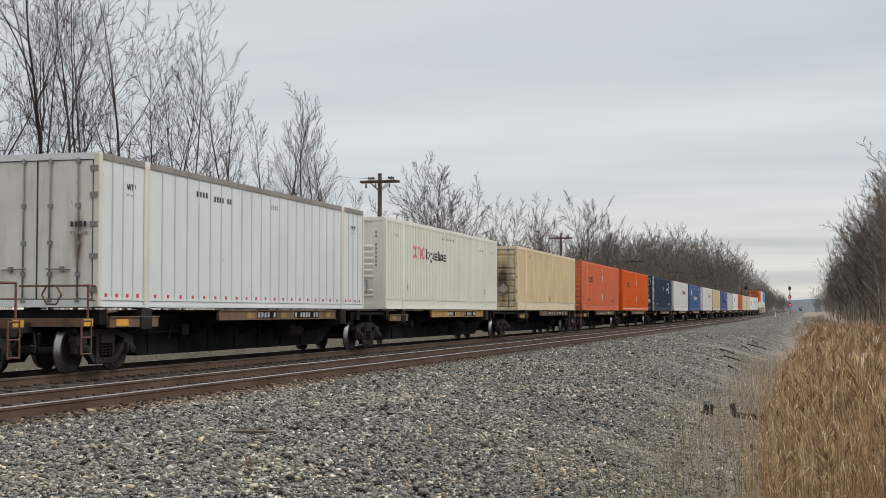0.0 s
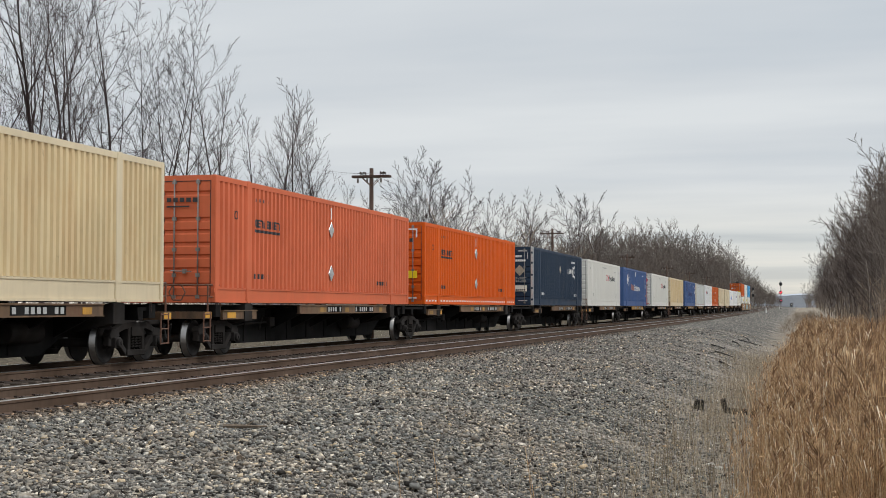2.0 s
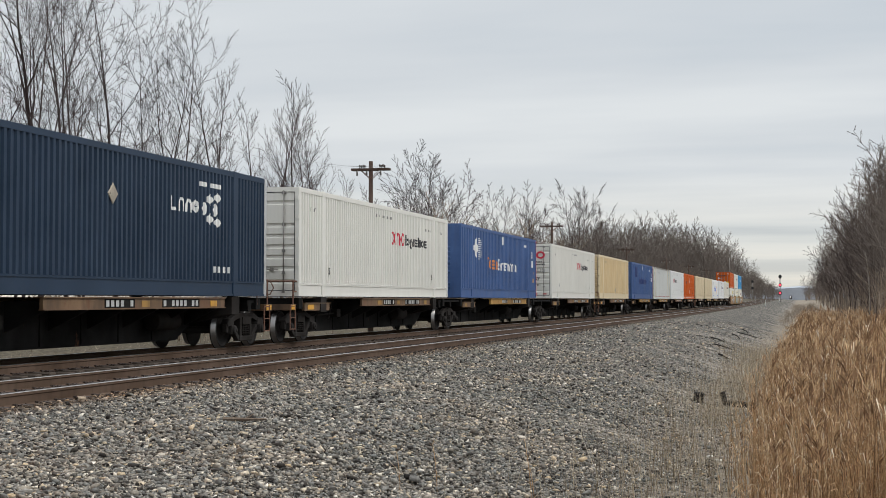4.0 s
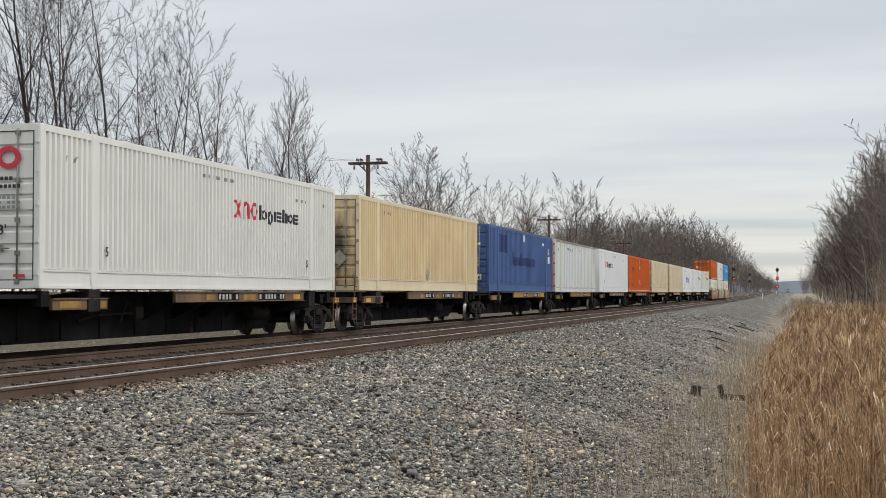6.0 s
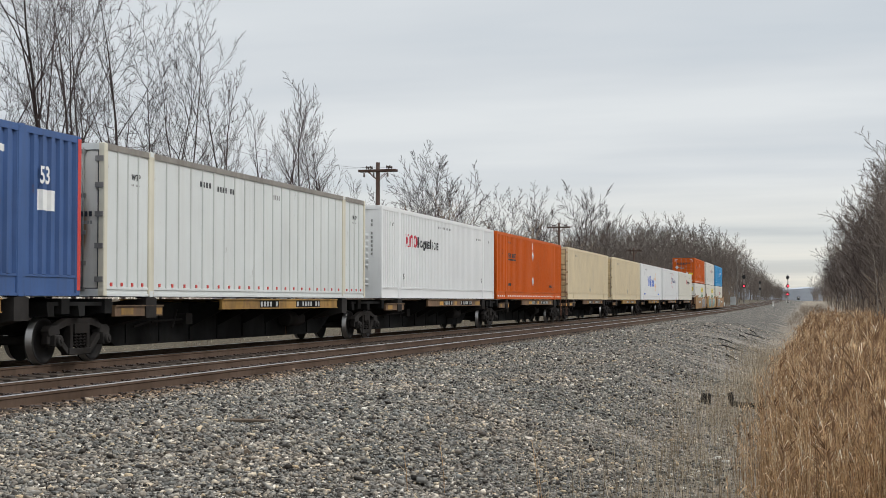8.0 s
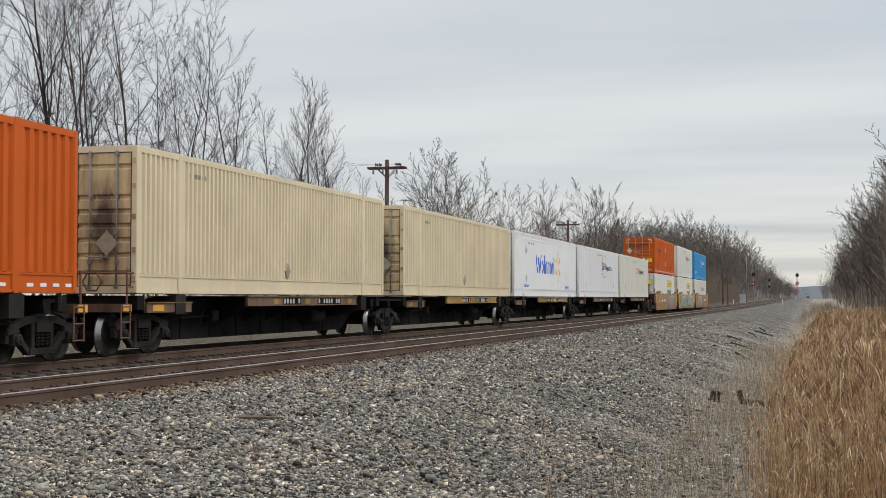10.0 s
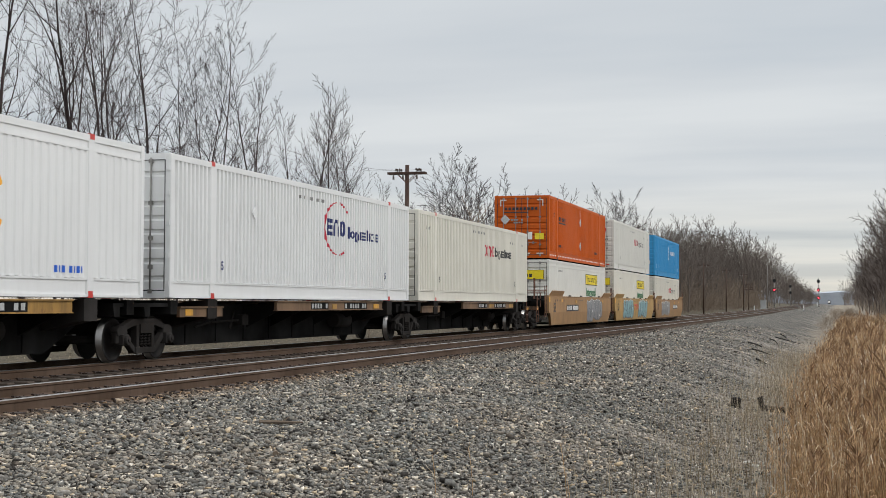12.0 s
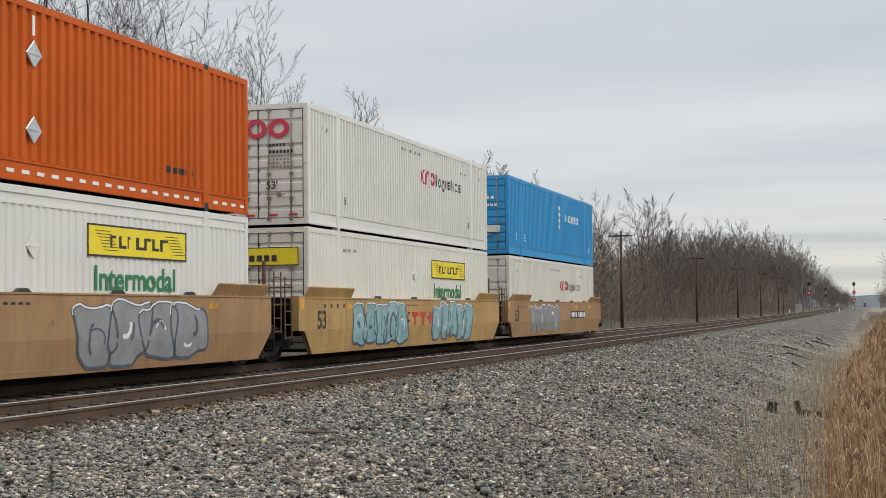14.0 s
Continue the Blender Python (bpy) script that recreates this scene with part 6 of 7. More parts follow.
FULL = ((11, 0.46, 0.01, 10, 7, 0.22, 0.60), (9, 0.42, 0.055, 6, 4, 0.15, 0.68), (9, 0.40, 0.08, 3, 3, 0.1, 0.66), (0, 0, 0.05, 1, 3, 0, 0), 0.005)
SLIM = ((18, 0.32, 0.01, 9, 6, 0.12, 0.52), (9, 0.40, 0.08, 4, 3, 0.1, 0.55), (6, 0.42, 0.12, 2, 3, 0.1, 0.55), (0, 0, 0.05, 1, 3, 0, 0), 0.0052)
ROUND = ((13, 0.50, 0.01, 8, 5, 0.14, 0.64), (9, 0.42, 0.06, 4, 3, 0.12, 0.62), (8, 0.42, 0.10, 1, 3, 0.1, 0.62), (0, 0, 0.03, 1, 3, 0, 0), 0.0095)
LIGHT = ((12, 0.50, 0.01, 7, 5, 0.18, 0.58), (8, 0.42, 0.08, 3, 3, 0.15, 0.62), (8, 0.42, 0.08, 1, 3, 0.1, 0.62), (0, 0, 0.03, 1, 3, 0, 0), 0.011)
FAR = ((10, 0.50, 0.02, 3, 3, 0.12, 0.60), (6, 0.44, 0.06, 1, 3, 0.1, 0.62), (4, 0.50, 0.05, 1, 3, 0.1, 0.62), (0, 0, 0.03, 1, 3, 0, 0), 0.015)


def skyline(az):
    """How high the tree tops reach over the camera, in degrees, by the direction in degrees from the track's."""
    return float(np.interp(az, (-9, -7, -4.6, -3.4, -2.4, -1.9, -1.0, 0.0, 0.3, 0.7, 1.4, 2.1, 3.0, 3.6, 6), (3.5, 3.45, 3.3, 2.85, 2.3, 1.5, 0.85, 0.6, 1.1, 2.5, 3.8, 5.2, 6.4, 7.0, 7.5)))


def plant(protos, label, x, y, scale, turn, group):
    t = thing("bare_tree", label, "tree", group, m=Matrix.LocRotScale((x, y, float(terrain(x, y))), Euler((0, 0, turn)), (scale,) * 3))
    part("trunk", protos[0], (), t)
    part("crown", protos[1], (), t)
    return t


def build_woods():
    rng = random.Random(11)
    tall = [tree_meshes("tall_tree", 20 + k, 13.0, FULL, 0.098, "bark", vines=26 if k % 2 else 10) for k in range(4)]
    clump = [tree_meshes("clump_tree", 40 + k, 12.0, FULL, 0.08, "bark", stems=2 + k, vines=10) for k in range(2)]
    slim = [tree_meshes("slim_tree", 60 + k, 11.0, SLIM, 0.082, "bark") for k in range(3)]
    broad = [tree_meshes("round_tree", 140 + k, 11.5, ROUND, 0.085, "bark", stems=1 + (k + 1) % 2) for k in range(3)]
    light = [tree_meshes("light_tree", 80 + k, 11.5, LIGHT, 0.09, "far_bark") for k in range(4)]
    # the tall row behind the train: (degrees from the track's direction, distance off the line, height)
    for az, off, h in ((-37.0, 25, 15.5), (-35.0, 27, 15), (-33.6, 25.5, 15.5), (-32.3, 27, 15), (-31.2, 26, 15), (-30.0, 25.5, 16), (-29.2, 29, 15.5), (-28.3, 25, 16), (-27.3, 28, 16.0), (-26.2, 25, 15),
                       (-25.4, 26.5, 15.5)):
        y = off / math.tan(radians(-az))
        p = tall[rng.randrange(4)] if rng.random() < 0.72 else clump[rng.randrange(2)]
        plant(p, "tall leafless tree with dark bark and vine-tangled lower limbs", -off, y, h / 13.0, rng.uniform(0, 6.3), "bare trees along the line")
    for az, off, h in ((-23.3, 27, 12.2), (-22.7, 28, 13.0), (-22.1, 30, 12.0), (-21.4, 27.5, 13.4), (-20.9, 29, 13.4), (-20.4, 30, 12.0), (-19.8, 27, 12.8), (-19.3, 30, 12.8), (-18.6, 28, 10.5), (-18.1, 30, 9.5), (-17.5, 32, 8.0)):
        y = off / math.tan(radians(-az))
        plant(slim[rng.randrange(3)], "slender leafless tree with upright twigs", -off, y, h / 10.0, rng.uniform(0, 6.3), "bare trees along the line")
    for az, off, h in ((-16.6, 31, 8.5), (-15.9, 30, 10.5), (-15.2, 29, 13.0), (-14.5, 30, 13.8), (-13.9, 29, 13.4), (-13.1, 31, 11.0), (-12.2, 29, 13.0), (-11.7, 30, 14.6), (-11.0, 29, 14.4), (-10.3, 31, 12.2), (-9.7, 30, 11.5), (-8.9, 29, 16.5), (-8.4, 30, 18.0), (-7.8, 31, 16.5)):
        y = off / math.tan(radians(-az))
        plant(broad[rng.randrange(3)], "leafless grey tree with a rounded open crown", -off, y, h / 11.5, rng.uniform(0, 6.3), "bare trees along the line")
    # woods farther along, to both sides of the line
    for k in range(64):
        az = -8.2 + 6.4 * (k + rng.random()) / 64
        off = rng.uniform(23, 31) - 0.5 * max(0, az + 5)
        y = off / math.tan(radians(-az))
        h = math.hypot(off, y) * math.tan(radians(skyline(az) * rng.uniform(0.84, 1.05))) + 0.7
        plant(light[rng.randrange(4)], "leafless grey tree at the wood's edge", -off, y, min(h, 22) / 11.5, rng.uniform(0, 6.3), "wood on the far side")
    for k in range(46):
        az = 0.75 + 4.3 * ((k + rng.random()) / 46) ** 1.2
        x = rng.uniform(5.0, 8.5)
        y = x / math.tan(radians(az))
        h = math.hypot(x, y) * math.tan(radians(skyline(az - 0.35) * rng.uniform(0.66, 0.98))) + 2.0
        plant((light + broad)[rng.randrange(7)], "leafless grey tree standing behind the reeds", x, y, min(h, 14.5) / 11.2, rng.uniform(0, 6.3), "wood behind the reeds")
    # a bare sapling in the reeds and a pale broken snag behind it
    sap = tree_meshes("sapling", 301, 3.6, ((7, 0.42, 0.0, 6, 5, 0.2, 0.8), (4, 0.45, 0.06, 3, 3, 0.2, 0.7), (0, 0, 0.05, 1, 3, 0, 0), 0.004), 0.03, "bark", lean=0.10)
    plant(sap, "thin dark leafless sapling standing in the reeds", 2.15, 41.0, 1.0, 0.6, "saplings in the reeds")
    snag = tree_meshes("snag", 305, 5.2, ((5, 0.34, 0.0, 6, 6, 0.45, 0.9), (3, 0.4, 0.02, 3, 3, 0.2, 0.7), (0, 0, 0.0, 1, 3, 0, 0), 0.008), 0.07, "dead_wood", lean=0.12)
    plant(snag, "pale broken dead snag at the wood's edge", 3.5, 72.0, 1.0, 2.2, "saplings in the reeds")
    # the deep woods, too far to count
    verts, faces = [], []
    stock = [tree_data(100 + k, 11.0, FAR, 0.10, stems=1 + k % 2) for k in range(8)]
    for k in range(560):
        if k < 300:
            az = -rng.uniform(1.0, 9.5) if k < 250 else -rng.uniform(9.5, 15.5)
            off = rng.uniform(25, 44)
            x, y = -off, off / math.tan(radians(-az))
            h = math.hypot(x, y) * math.tan(radians(skyline(az) * rng.uniform(0.55, 0.98))) if k < 250 else rng.uniform(5, 9)
        elif k < 440:
            az = rng.uniform(0.6, 4.8)
            x = rng.uniform(6.0, 15)
            y = x / math.tan(radians(az))
            h = math.hypot(x, y) * math.tan(radians(skyline(az - 0.35) * rng.uniform(0.3, 0.8))) + 1.8
        else:
            y = rng.uniform(600, 1500)
            x = -rng.uniform(18, 34) if k % 3 else rng.uniform(3.5, 22)
            h = rng.uniform(11, 16)
        h = min(h, 23)
        s, a = h / 11.0, rng.uniform(0, 6.3)
        ca, sa, z0 = math.cos(a) * s, math.sin(a) * s, float(terrain(x, y))
        for v, f in stock[rng.randrange(8)]:
            base = len(verts)
            verts += [(x + p.x * ca - p.y * sa, y + p.x * sa + p.y * ca, z0 + p.z * s) for p in v]
            faces += [tuple(i + base for i in q) for q in f]
    tagged(new("far_woods", mesh("far_woods", verts, faces, "far_bark")), "dense haze-greyed leafless woods along both sides of the line", "woods", kind="stuff")


def build_brush():
    """Low leafless scrub beside the far track and at the wood's foot."""
    rng = random.Random(31)
    plan = ((7, 0.55, 0.04, 2, 3, 0.1, 0.7), (4, 0.5, 0.03, 1, 3, 0.1, 0.7), (0, 0, 0, 1, 3, 0, 0), 0.006)
    stock = [tree_data(200 + k, 2.2, plan, 0.018, lean=0.3, stems=2) for k in range(6)]
    verts, faces = [], []
    for k in range(1800):
        if 950 <= k < 1450:
            # taller thickets that hide the trunks of the far wood
            y = 90 + 380 * rng.random() ** 1.2
            x, s = -rng.uniform(24, 36), rng.uniform(2.0, 4.4)
        elif k < 950:
            y = 45 + 420 * rng.random() ** 1.4
            x = -rng.uniform(22, 33) + 0.004 * y
            s = rng.uniform(0.5, 1.3) * (1 + y / 260) * (0.6 + 0.4 * (-x - 21) / 10)
        else:
            az = rng.uniform(0.3, 4.6)
            x = rng.uniform(3.6, 13)
            y = x / math.tan(radians(az))
            s = rng.uniform(0.8, 2.2)
        if k >= 1620:
            y = rng.uniform(100, 330)
            x, s = rng.uniform(-1.6, 3.5), rng.uniform(0.35, 0.75)
        a = rng.uniform(0, 6.3)
        ca, sa, z0 = math.cos(a) * s, math.sin(a) * s, float(terrain(x, y))
        for v, f in stock[rng.randrange(6)]:
            base = len(verts)
            verts += [(x + p.x * ca - p.y * sa, y + p.x * sa + p.y * ca, z0 + p.z * s) for p in v]
            faces += [tuple(i + base for i in q) for q in f]
    tagged(new("scrub", mesh("scrub", verts, faces, "brush")), "dry leafless scrub along the foot of the woods", "bushes", kind="stuff")


def ribbon(v, f, pts, widths, side):
    b = len(v)
    for p, w in zip(pts, widths):
        v += [p - side * w, p + side * w]
    for k in range(len(pts) - 1):
        i = b + 2 * k
        f += [(i, i + 1, i + 3), (i, i + 3, i + 2)]


def reed_stock(rng, plumed):
    """One reed about a metre high: stem, drooping leaves, and perhaps a plume."""
    stem, plume = ([], []), ([], [])
    bend = Vector((rng.gauss(0, 0.06), rng.gauss(0, 0.06), 0))
    spine = [Vector((0, 0, 0)) + bend * (t * t) + Vector((0, 0, t)) for t in (0, 0.35, 0.7, 1.0)]
    b = len(stem[0])
    for k, p in enumerate(spine):
        r = 0.0027 * (1 - 0.6 * k / 3)
        stem[0].extend(p + Vector((math.cos(a), math.sin(a), 0)) * r for a in (0, 2.1, 4.2))
    for k in range(3):
        for j in range(3):
            a, c = b + 3 * k + j, b + 3 * k + (j + 1) % 3
            stem[1].extend([(a, c, c + 3), (a, c + 3, a + 3)])
    for _ in range(rng.randint(2, 4)):
        t = rng.uniform(0.15, 0.97)
        p = bend * (t * t) + Vector((0, 0, t))
        a = rng.uniform(0, math.tau)
        o = Vector((math.cos(a), math.sin(a), 0))
        n = rng.uniform(0.03, 0.13)
        droop = rng.uniform(-0.06, 0.10)
        pts = [p, p + o * n * 0.4 + Vector((0, 0, 0.065)), p + o * n + Vector((0, 0, 0.075 - droop))]
        ribbon(*stem, pts, (0.0016, 0.0032, 0.0004), Vector((-o.y, o.x, rng.uniform(-0.6, 0.6))))
    if plumed:
        tip = spine[-1]
        a = rng.uniform(0, math.tau)
        o = Vector((math.cos(a), math.sin(a), 0))
        for _ in range(8):
            p = tip + Vector((0, 0, rng.uniform(-0.06, 0.07)))
            w = (o * rng.uniform(0.05, 0.4) + Vector((rng.gauss(0, 0.14), rng.gauss(0, 0.14), 1.0))).normalized()
            n = rng.uniform(0.05, 0.10)
            ribbon(*plume, [p, p + w * n * 0.5, p + w * n + o * 0.018], (0.002, 0.0052, 0.0008), w.cross(Vector((rng.gauss(0, 1), rng.gauss(0, 1), 0.3))).normalized())
    return stem, plume


def build_reeds():
    rng, pr = np.random.default_rng(8), random.Random(8)
    stock = [reed_stock(pr, k % 11 == 0) for k in range(33)]
    arr = [[(np.array([tuple(p) for p in v], dtype=float).reshape(-1, 3), np.array(f, dtype=int).reshape(-1, 3)) for v, f in s] for s in stock]
    spots = []
    for y0, y1, density in ((9.5, 20, 330), (20, 34, 140), (34, 55, 50), (55, 90, 20), (90, 150, 7)):
        x1 = y1 * math.tan(radians(4.0)) + 0.6
        n = int(density * (x1 + 1.9) * (y1 - y0))
        x, y = rng.uniform(-1.9, x1, n), rng.uniform(y0, y1, n)
        edge = -0.22 - 0.36 * smooth(11, 30, y) + 0.15 * ripple(x * 0, y, 2.3, 5.0) + 0.004 * np.maximum(y - 30, 0)
        keep = (x < y * math.tan(radians(4.0)) + 0.6) & (rng.uniform(0, 1, n) < np.clip((x - edge + 0.75) / 1.15, 0.0, 1.0) ** 2.4)
        spots.append(np.stack([x, y, x - edge], 1)[keep])
    s = np.concatenate(spots)
    n = len(s)
    height = np.clip(rng.normal(1.42, 0.19, n), 0.7, 1.95) * np.clip(0.66 + 0.4 * s[:, 2], 0.45, 1.0) * (1 - 0.22 * smooth(38, 80, s[:, 1]))
    girth = (1.0 + 0.012 * s[:, 1]) * rng.uniform(0.8, 1.25, n)
    pick, turn = rng.integers(0, len(stock), n), rng.uniform(0, math.tau, n)
    lx, ly = rng.normal(-0.02, 0.055, n), rng.normal(0, 0.055, n)
    z0 = terrain(s[:, 0], s[:, 1])
    for which, name, mat, label, cat in ((0, "reeds", "reed", "dense dry golden-brown reeds in the ditch", "reeds"), (1, "reed_plumes", "plume", "brown feathery plumes on the dry reeds", "reed plumes")):
        vs, fs, base = [], [], 0
        for k in range(len(stock)):
            v, f = arr[k][which]
            idx = np.where(pick == k)[0]
            if not len(v) or not len(idx):
                continue
            c, q = np.cos(turn[idx])[:, None], np.sin(turn[idx])[:, None]
            h, g = height[idx][:, None], girth[idx][:, None]
            # leaves and stem keep their reach; height scales the reed
            x = (v[None, :, 0] * c - v[None, :, 1] * q) * g
            y = (v[None, :, 0] * q + v[None, :, 1] * c) * g
            z = v[None, :, 2] * h
            x = x + lx[idx][:, None] * z + s[idx, 0][:, None]
            y = y + ly[idx][:, None] * z + s[idx, 1][:, None]
            vs.append(np.stack([x, y, z + z0[idx][:, None]], 2).reshape(-1, 3))
            fs.append((f[None] + (np.arange(len(idx)) * len(v))[:, None, None]).reshape(-1, 3) + base)
            base += len(idx) * len(v)
        tagged(new(name, bulk(name, np.concatenate(vs), np.concatenate(fs), mat)), label, cat, kind="stuff")


def build_grass():
    """Thin dead grass at the ditch's edge and beyond the far track."""
    rng = np.random.default_rng(21)
    n1, n2 = 5500, 9000
    y = np.concatenate([rng.uniform(10, 60, n1), 22 + 150 * rng.uniform(0, 1, n2) ** 1.5])
    x = np.concatenate([rng.normal(-1.45, 0.6, n1), rng.uniform(-27, -17.6, n2)])
    n = n1 + n2
    h = np.concatenate([rng.uniform(0.10, 0.75, n1), rng.uniform(0.03, 0.13, n2)])
    a, w = rng.uniform(0, math.tau, n), np.concatenate([np.full(n1, 0.004), np.full(n2, 0.008)])
    z = terrain(x, y) - 0.01
    dx, dy = np.cos(a), np.sin(a)
    lean = np.concatenate([rng.uniform(0.05, 0.5, n1), rng.uniform(0.6, 1.8, n2)]) * h
    p = np.stack([np.stack([x - dy * w, y + dx * w, z], 1), np.stack([x + dy * w, y - dx * w, z], 1), np.stack([x + dx * lean, y + dy * lean, z + h], 1)], 1)
    tagged(new("dead_grass", bulk("dead_grass", p.reshape(-1, 3), np.arange(3 * n).reshape(-1, 3), "grass")), "thin straw-coloured dead grass by the trackbed", "grass", kind="stuff")


# ---- poles, signals and trackside things ----
def utility_pole(x, y, top, label, arms=2, tilt=0.0):
    z0 = float(terrain(x, y))
    p = thing("utility_pole", label, "pole", "poles along the line", m=pose(x, y, z0, 0, tilt, 0))
    h = top - z0
    bm = bmesh.new()
    rod(bm, (0, 0, -0.3), (0, 0, h), 0.15, 12, 0.10)
    part("post", bm, "pole", p)
    for k in range(arms):
        z = h - 0.42
        bm = bmesh.new()
        dy = 0.14 if k == 0 else -0.14
        box(bm, -1.0, 1.0, dy - 0.05, dy + 0.05, z - 0.06, z + 0.06)
        soften(bm, 0.01)
        part("crossarm", bm, "pole", p)
        bm = bmesh.new()
        for s in (-1, 1):
            rod(bm, (0, dy, z - 0.5), (s * 0.5, dy, z - 0.05), 0.018, 5)
        part("brace", bm, "rust_steel", p)
        for xx in (-0.55, -0.36, 0.52, 0.68):
            bm = bmesh.new()
            rod(bm, (xx, dy, z + 0.05), (xx, dy, z + 0.14), 0.018, 6), rod(bm, (xx, dy, z + 0.13), (xx, dy, z + 0.24), 0.05, 8, 0.035)
            part("insulator", bm, "plate", p)
        for xx in (-0.74, -0.24, 0.5) if k == 0 else ():
            bm = bmesh.new()
            rod(bm, (xx, dy - 0.1, z - 0.30), (xx, dy - 0.1, z - 0.04), 0.055, 8, 0.045), box(bm, xx - 0.03, xx + 0.03, dy - 0.1, dy - 0.04, z - 0.1, z + 0.02)
            part("hanging_fuse", bm, "steel", p)
    return p


def signal(x, y, heads, lit, top, label, ladder_side=1, back=False):
    z0 = float(terrain(x, y))
    s = thing("railway_signal", label, "signal", "signals along the line", m=pose(x, y, z0))
    h = top - z0
    bm = bmesh.new()
    rod(bm, (0, 0, -0.2), (0, 0, h + 0.3), 0.075, 10), box(bm, -0.35, 0.35, -0.35, 0.35, -0.2, 0.25), rod(bm, (0, 0, h + 0.3), (0, 0, h + 0.55), 0.05, 8, 0.01)
    part("mast", bm, "steel", s)
    bm = bmesh.new()
    for dx in (-0.2, 0.2):
        rod(bm, (dx, 0.35, 0), (dx, 0.35, h), 0.03, 5)
    for k in range(int(h / 0.35)):
        rod(bm, (-0.2, 0.35, 0.3 + 0.35 * k), (0.2, 0.35, 0.3 + 0.35 * k), 0.02, 5)
    part("ladder", bm, "steel", s)
    for k, z in enumerate(heads):
        bm = bmesh.new()
        n = 14
        prism(bm, [(0.52 * math.cos(math.tau * j / n), z - z0 + 0.62 * math.sin(math.tau * j / n)) for j in range(n)], "y", -0.12, -0.06)
        rod(bm, (0, -0.12, z - z0), (0, -0.45, z - z0 + 0.0), 0.24, 10, 0.26)
        head = part("signal_head", bm, "signal_black", s)
        bm = bmesh.new()
        rod(bm, (0, -0.455, z - z0), (0, -0.47, z - z0), 0.21, 12)
        part("lens", bm, "red_light" if k in lit else "signal_black", head)


def build_trackside():
    for k, (az, top) in enumerate(((-17.15, 8.15), (-9.78, 8.0), (-6.80, 7.8), (-5.19, 7.9), (-4.30, 8.1), (-3.62, 8.4))):
        y = 21.0 / math.tan(radians(-az))
        utility_pole(-21.0, y, top, "weathered wooden telegraph pole with double crossarms" if k == 0 else "dark wooden telegraph pole standing before the woods", 2 if k < 3 else 1, 0.6 if k == 2 else 0.0)
    # line wires, sagging between the poles
    ys = [21.0 / math.tan(radians(a)) for a in (30.0, 17.15, 9.78, 6.80, 5.19, 4.30)]
    bm = bmesh.new()
    for dx, dz in ((-0.55, 0), (0.6, 0)):
        for a, b in zip(ys[:3], ys[1:4]):
            pts = [Vector((-21 + dx, a + (b - a) * t / 10, 7.9 + dz - 0.9 * (1 - (2 * t / 10 - 1) ** 2))) for t in range(11)]
            for p, q in zip(pts, pts[1:]):
                rod(bm, p, q, 0.007, 4, caps=False)
    w = thing("line_wires", "thin dark line wires sagging between wooden poles", "wire")
    part("wire", bm, "wire", w)
    signal(-6.0, 464, (8.6, 5.9, 3.3), (1, 2), 9.2, "tall signal mast with two lit red lamps beside the track")
    signal(-18.6, 438, (8.4, 5.6), (1,), 9.0, "signal mast with one lit red lamp beside the woods")
    signal(-18.6, 588, (8.6, 6.0), (), 9.0, "unlit signal mast standing beside the far track")
    # old line mast with crossarms, tall thin pole, relay cabinet, white posts
    x, y = -21.0, 350.0
    m = thing("line_mast", "grey steel mast with clustered crossarms and wires", "mast", m=pose(x, y, float(terrain(x, y))))
    bm = bmesh.new()
    rod(bm, (0, 0, -0.2), (0, 0, 6.6), 0.10, 8, 0.08)
    part("post", bm, "pole", m)
    for k in range(4):
        bm = bmesh.new()
        box(bm, -1.1, 1.1, -0.05, 0.05, 5.0 + 0.42 * k, 5.1 + 0.42 * k)
        for xx in (-1.0, -0.6, 0.6, 1.0):
            rod(bm, (xx, 0, 5.1 + 0.42 * k), (xx, 0, 5.3 + 0.42 * k), 0.05, 6)
        part("crossarm", bm, "pole", m)
    x, y = -20.0, 425.0
    m = thing("antenna_pole", "tall thin grey antenna pole beside the relay cabinet", "pole", m=pose(x, y, float(terrain(x, y))))
    bm = bmesh.new()
    rod(bm, (0, 0, -0.2), (0, 0, 13.5), 0.09, 8, 0.05)
    part("post", bm, "steel", m)
    x, y = -19.2, 385.0
    m = thing("relay_cabinet", "grey metal relay cabinet standing beside the track", "cabinet", m=pose(x, y, float(terrain(x, y))))
    bm = bmesh.new()
    box(bm, -0.75, 0.75, -0.6, 0.6, -0.1, 2.3)
    soften(bm, 0.03)
    part("body", bm, "cabinet", m)
    bm = bmesh.new()
    box(bm, -0.82, 0.82, -0.68, 0.68, 2.3, 2.4)
    part("roof", bm, "cabinet", m)
    for s in (-1, 1):
        bm = bmesh.new()
        box(bm, *sorted((s * 0.03, s * 0.68)), -0.63, -0.6, 0.15, 2.15)
        part("door", bm, "cabinet", m)
    for x, y, h in ((-17.2, 307.0, 1.0), (-7.0, 306.0, 1.05), (-6.4, 470.0, 1.4)):
        m = thing("marker_post", "short white trackside marker post", "post", "white marker posts", m=pose(x, y, float(terrain(x, y))))
        bm = bmesh.new()
        box(bm, -0.09, 0.09, -0.05, 0.05, -0.2, h)
        soften(bm, 0.02)
        part("post", bm, "white_ink", m)
    # a headlight far down the line
    x, y = -10.07, 1700.0
    m = thing("distant_train", "far-off oncoming train with a lit headlight", "train", m=pose(x, y, float(grade(y))))
    bm = bmesh.new()
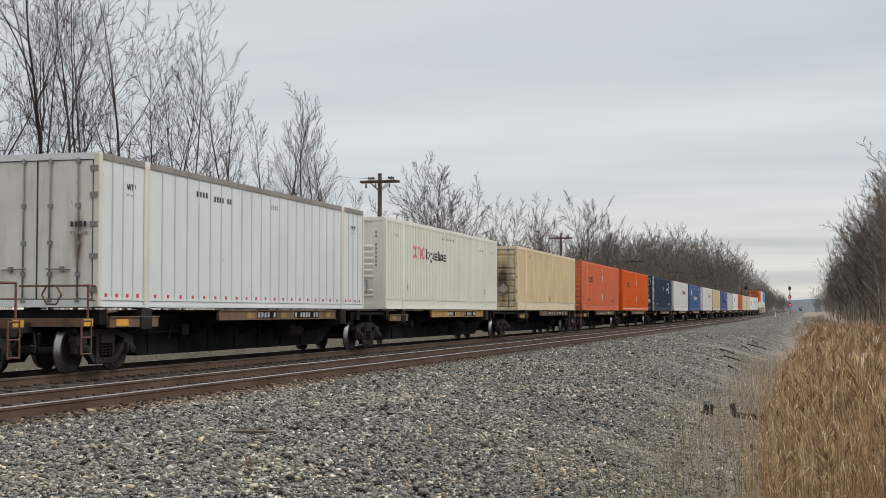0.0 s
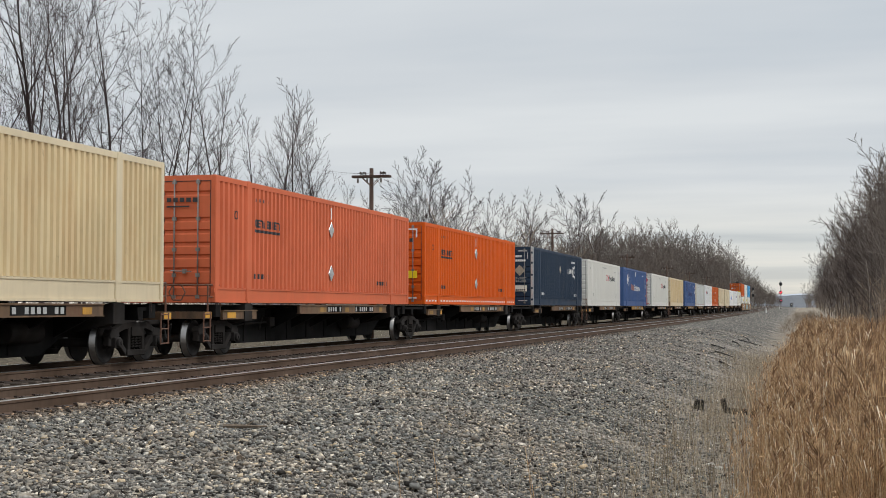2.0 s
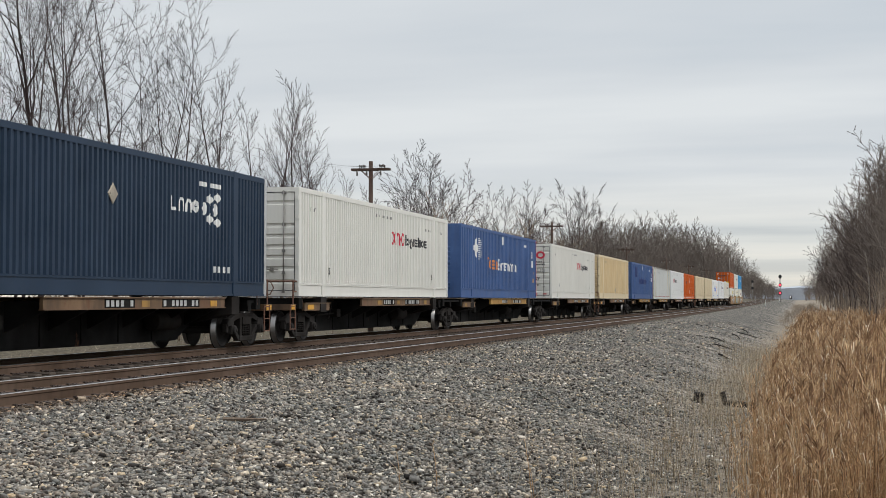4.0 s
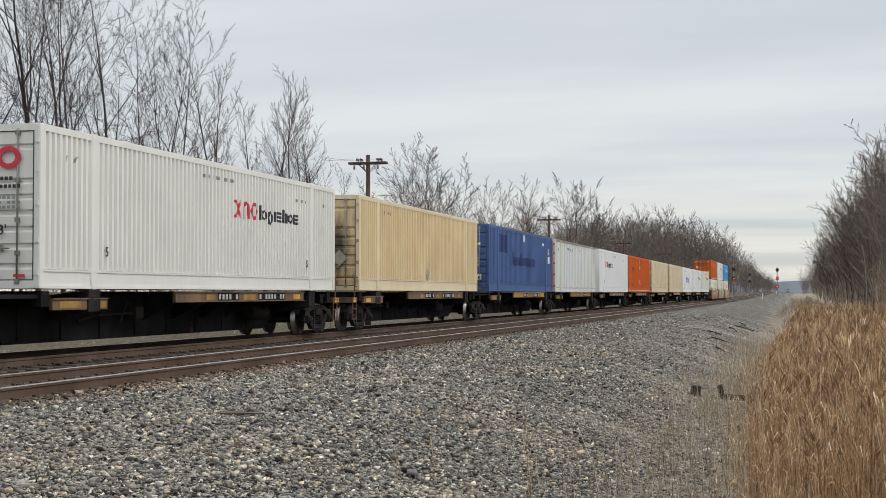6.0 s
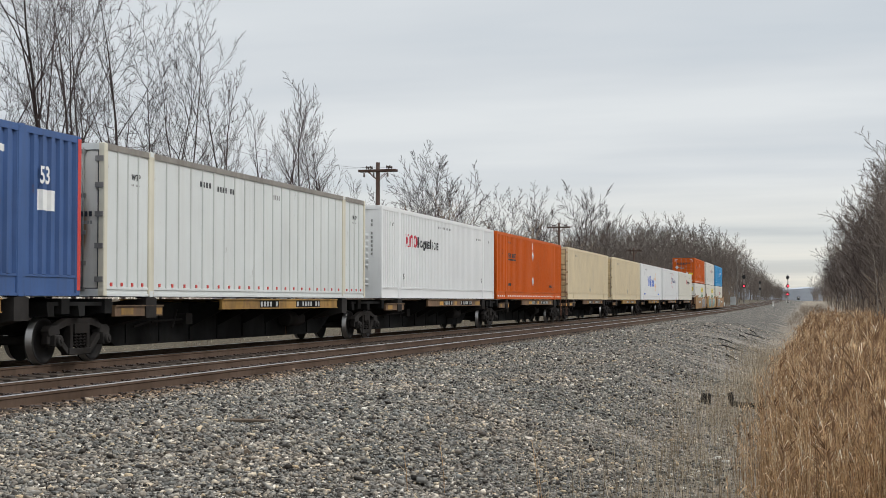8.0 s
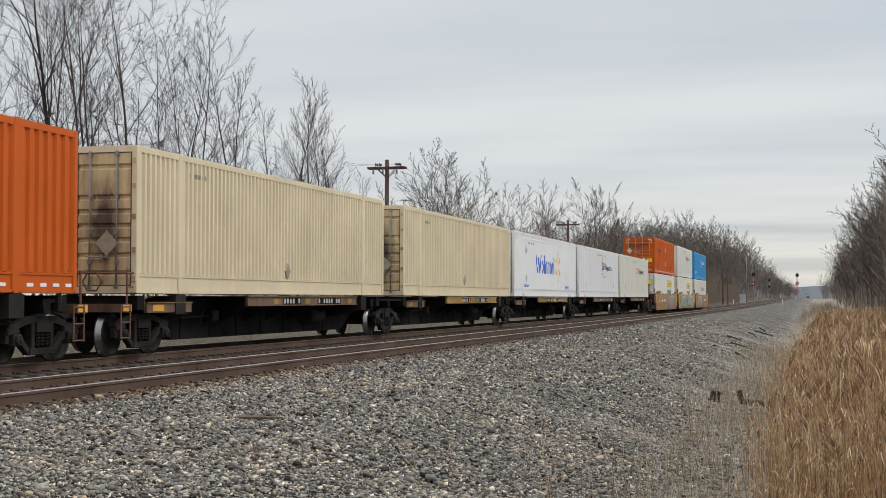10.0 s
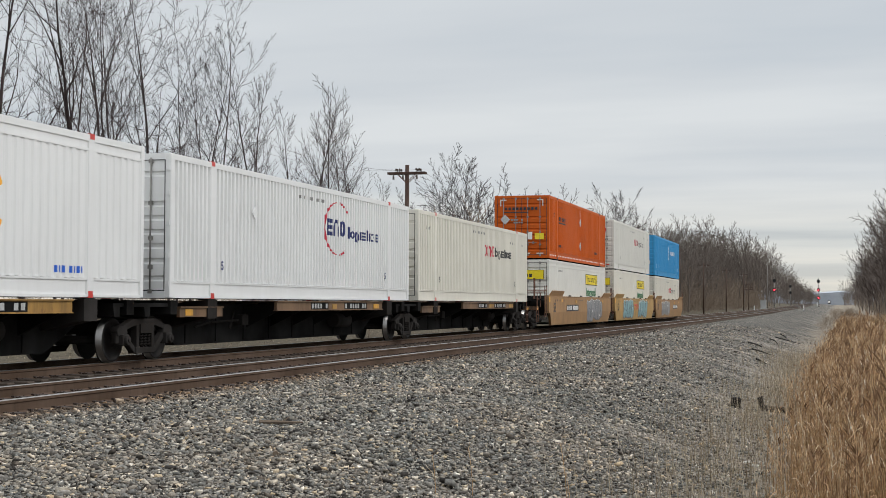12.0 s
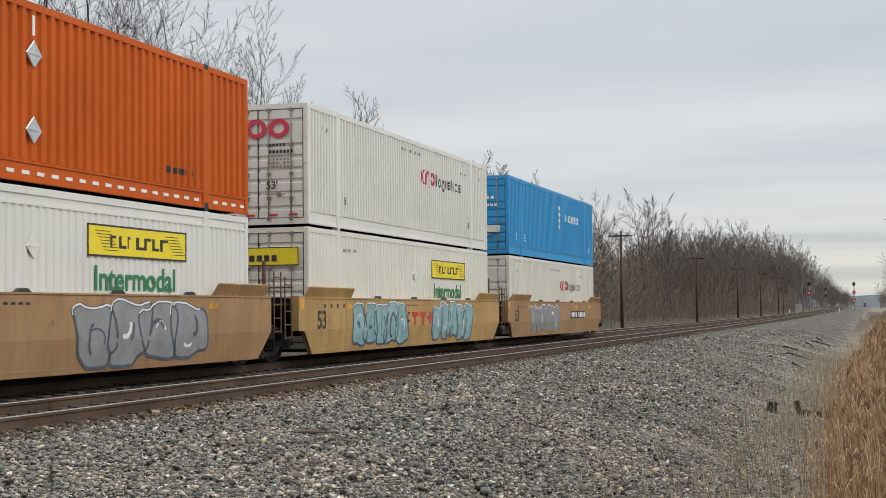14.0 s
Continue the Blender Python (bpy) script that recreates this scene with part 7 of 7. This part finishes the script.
    box(bm, -1.5, 1.5, 0, 18, 0.4, 3.6), box(bm, -1.5, 1.5, 1.5, 5, 3.6, 4.6)
    soften(bm, 0.1)
    part("body", bm, "signal_black", m)
    bm = bmesh.new()
    rod(bm, (0, -0.05, 3.1), (0, 0.02, 3.1), 0.45, 12)
    part("headlight", bm, "white_light", m)
    # a far ridge closes the line's end
    verts, faces = [], []
    for k in range(61):
        xx = -1500 + 50 * k
        top = 26 + 4 * math.sin(k * 0.5) + 3 * math.sin(k * 1.7)
        verts += [(xx, 3400, -5), (xx, 3400, top), (xx, 3700, top + 6), (xx, 3700, -5)]
    for k in range(60):
        b = 4 * k
        faces += [(b, b + 4, b + 5, b + 1), (b + 1, b + 5, b + 6, b + 2), (b + 2, b + 6, b + 7, b + 3)]
    tagged(new("backdrop", mesh("backdrop", verts, faces, "hill")), "hazy blue-grey wooded ridge at the horizon", "ridge", kind="structure")


def build_litter():
    """Charred stakes in the ditch, pale rocks and dry stalks."""
    for x, y, w, h, tilt in ((-2.07, 29.8, 0.10, 0.22, 4), (-1.55, 30.6, 0.06, 0.28, -12), (-0.98, 29.6, 0.06, 0.26, 14)):
        z = float(terrain(x, y))
        m = thing("charred_stake", "short charred wooden stake stuck in the ditch", "stake", "stakes in the ditch", m=pose(x, y, z, tilt, tilt, 20))
        bm = bmesh.new()
        prism(bm, [(-w, -w * 0.7), (w * 0.9, -w * 0.8), (w, w * 0.6), (-w * 0.8, w * 0.8)], "z", -0.15, h)
        soften(bm, 0.02)
        part("stake", bm, "stump", m)
    m = thing("charred_plank", "charred broken plank lying between stakes", "plank", m=pose(-1.28, 30.1, float(terrain(-1.28, 30.1)) + 0.13, 0, 6, 8))
    bm = bmesh.new()
    box(bm, -0.28, 0.22, -0.06, 0.06, -0.12, 0.0)
    soften(bm, 0.02)
    part("plank", bm, "stump", m)
    rng = np.random.default_rng(77)
    shapes, tri = stone_shapes(rng, 12)
    for k, (x, y, s) in enumerate(((-1.25, 20.4, 0.055), (-1.12, 20.1, 0.05), (-1.4, 19.8, 0.03), (-1.7, 18.2, 0.035), (-2.0, 17.4, 0.03), (-1.0, 21.5, 0.035))):
        z = float(terrain(x, y))
        me = bulk("pale_rock", shapes[k] * s, tri, "white")
        m = thing("pale_rock", "pale limestone rock lying on the ditch's edge", "rock", "pale rocks", m=pose(x, y, z + 0.3 * s))
        part("rock", me, (), m)
    rr = random.Random(5)
    for x, y, n, turn in ((-3.3, 62, 1.6, 60), (-2.9, 70, 2.2, 75), (-2.6, 78, 1.8, 40), (-3.0, 84, 2.4, 80), (-2.4, 48, 1.2, 65), (-2.7, 55, 1.5, 50), (-6.2, 15.2, 0.5, 20), (-5.2, 12.6, 0.35, 120)):
        m = thing("fallen_branch", "weathered dead branch lying on the gravel slope", "branch", "dead branches", m=pose(x, y, float(terrain(x, y)) + 0.03, 0, 12 if x > -4 else 0, turn))
        bm = bmesh.new()
        pts = [Vector((n * (t - 0.5), 0.05 * n * math.sin(5 * t + x), 0.02)) for t in (0, 0.25, 0.5, 0.75, 1.0)]
        for k, (a, b) in enumerate(zip(pts, pts[1:])):
            rod(bm, a, b, 0.03 - 0.005 * k, 6, 0.025 - 0.005 * k)
        rod(bm, pts[2], pts[2] + Vector((0.2 * n, 0.12 * n, 0.06)), 0.012, 5, 0.006)
        part("branch", bm, "stump" if y > 40 else "brush", m)
    for x, y, h in ((-2.55, 13.6, 0.75), (-2.40, 13.0, 0.55), (-3.4, 13.2, 0.5), (-3.6, 12.6, 0.4)):
        m = thing("dry_stalk", "thin dry weed stalk standing in the gravel", "weed", "dry stalks", m=pose(x, y, float(terrain(x, y)) - 0.03))
        bm = bmesh.new()
        pts = [Vector((-0.10 * t * t * h, 0.02 * t, h * t)) for t in (0, 0.3, 0.6, 0.85, 1.0)]
        for a, b in zip(pts, pts[1:]):
            rod(bm, a, b, 0.0035, 5, 0.003)
        for k in range(4):
            p = pts[1].lerp(pts[4], rr.random())
            rod(bm, p, p + Vector((rr.uniform(-0.09, 0.09), rr.uniform(-0.09, 0.09), 0.09)), 0.002, 4, 0.001)
        part("stalk", bm, "reed", m)


build_woods()
build_brush()
build_reeds()
build_grass()
build_trackside()
build_litter()


# ---- what moves ----
def motions():
    times = [0.5 * k for k in range(29)]
    for ob, y0, z in ROLLING:
        rows = []
        for t in times:
            y = y0 - SPEED * t - GAIN * t * t
            rows.append((t, pose(FAR_TRACK, y, z + float(grade(y + 8)))))
        walk(ob, rows)


motions()
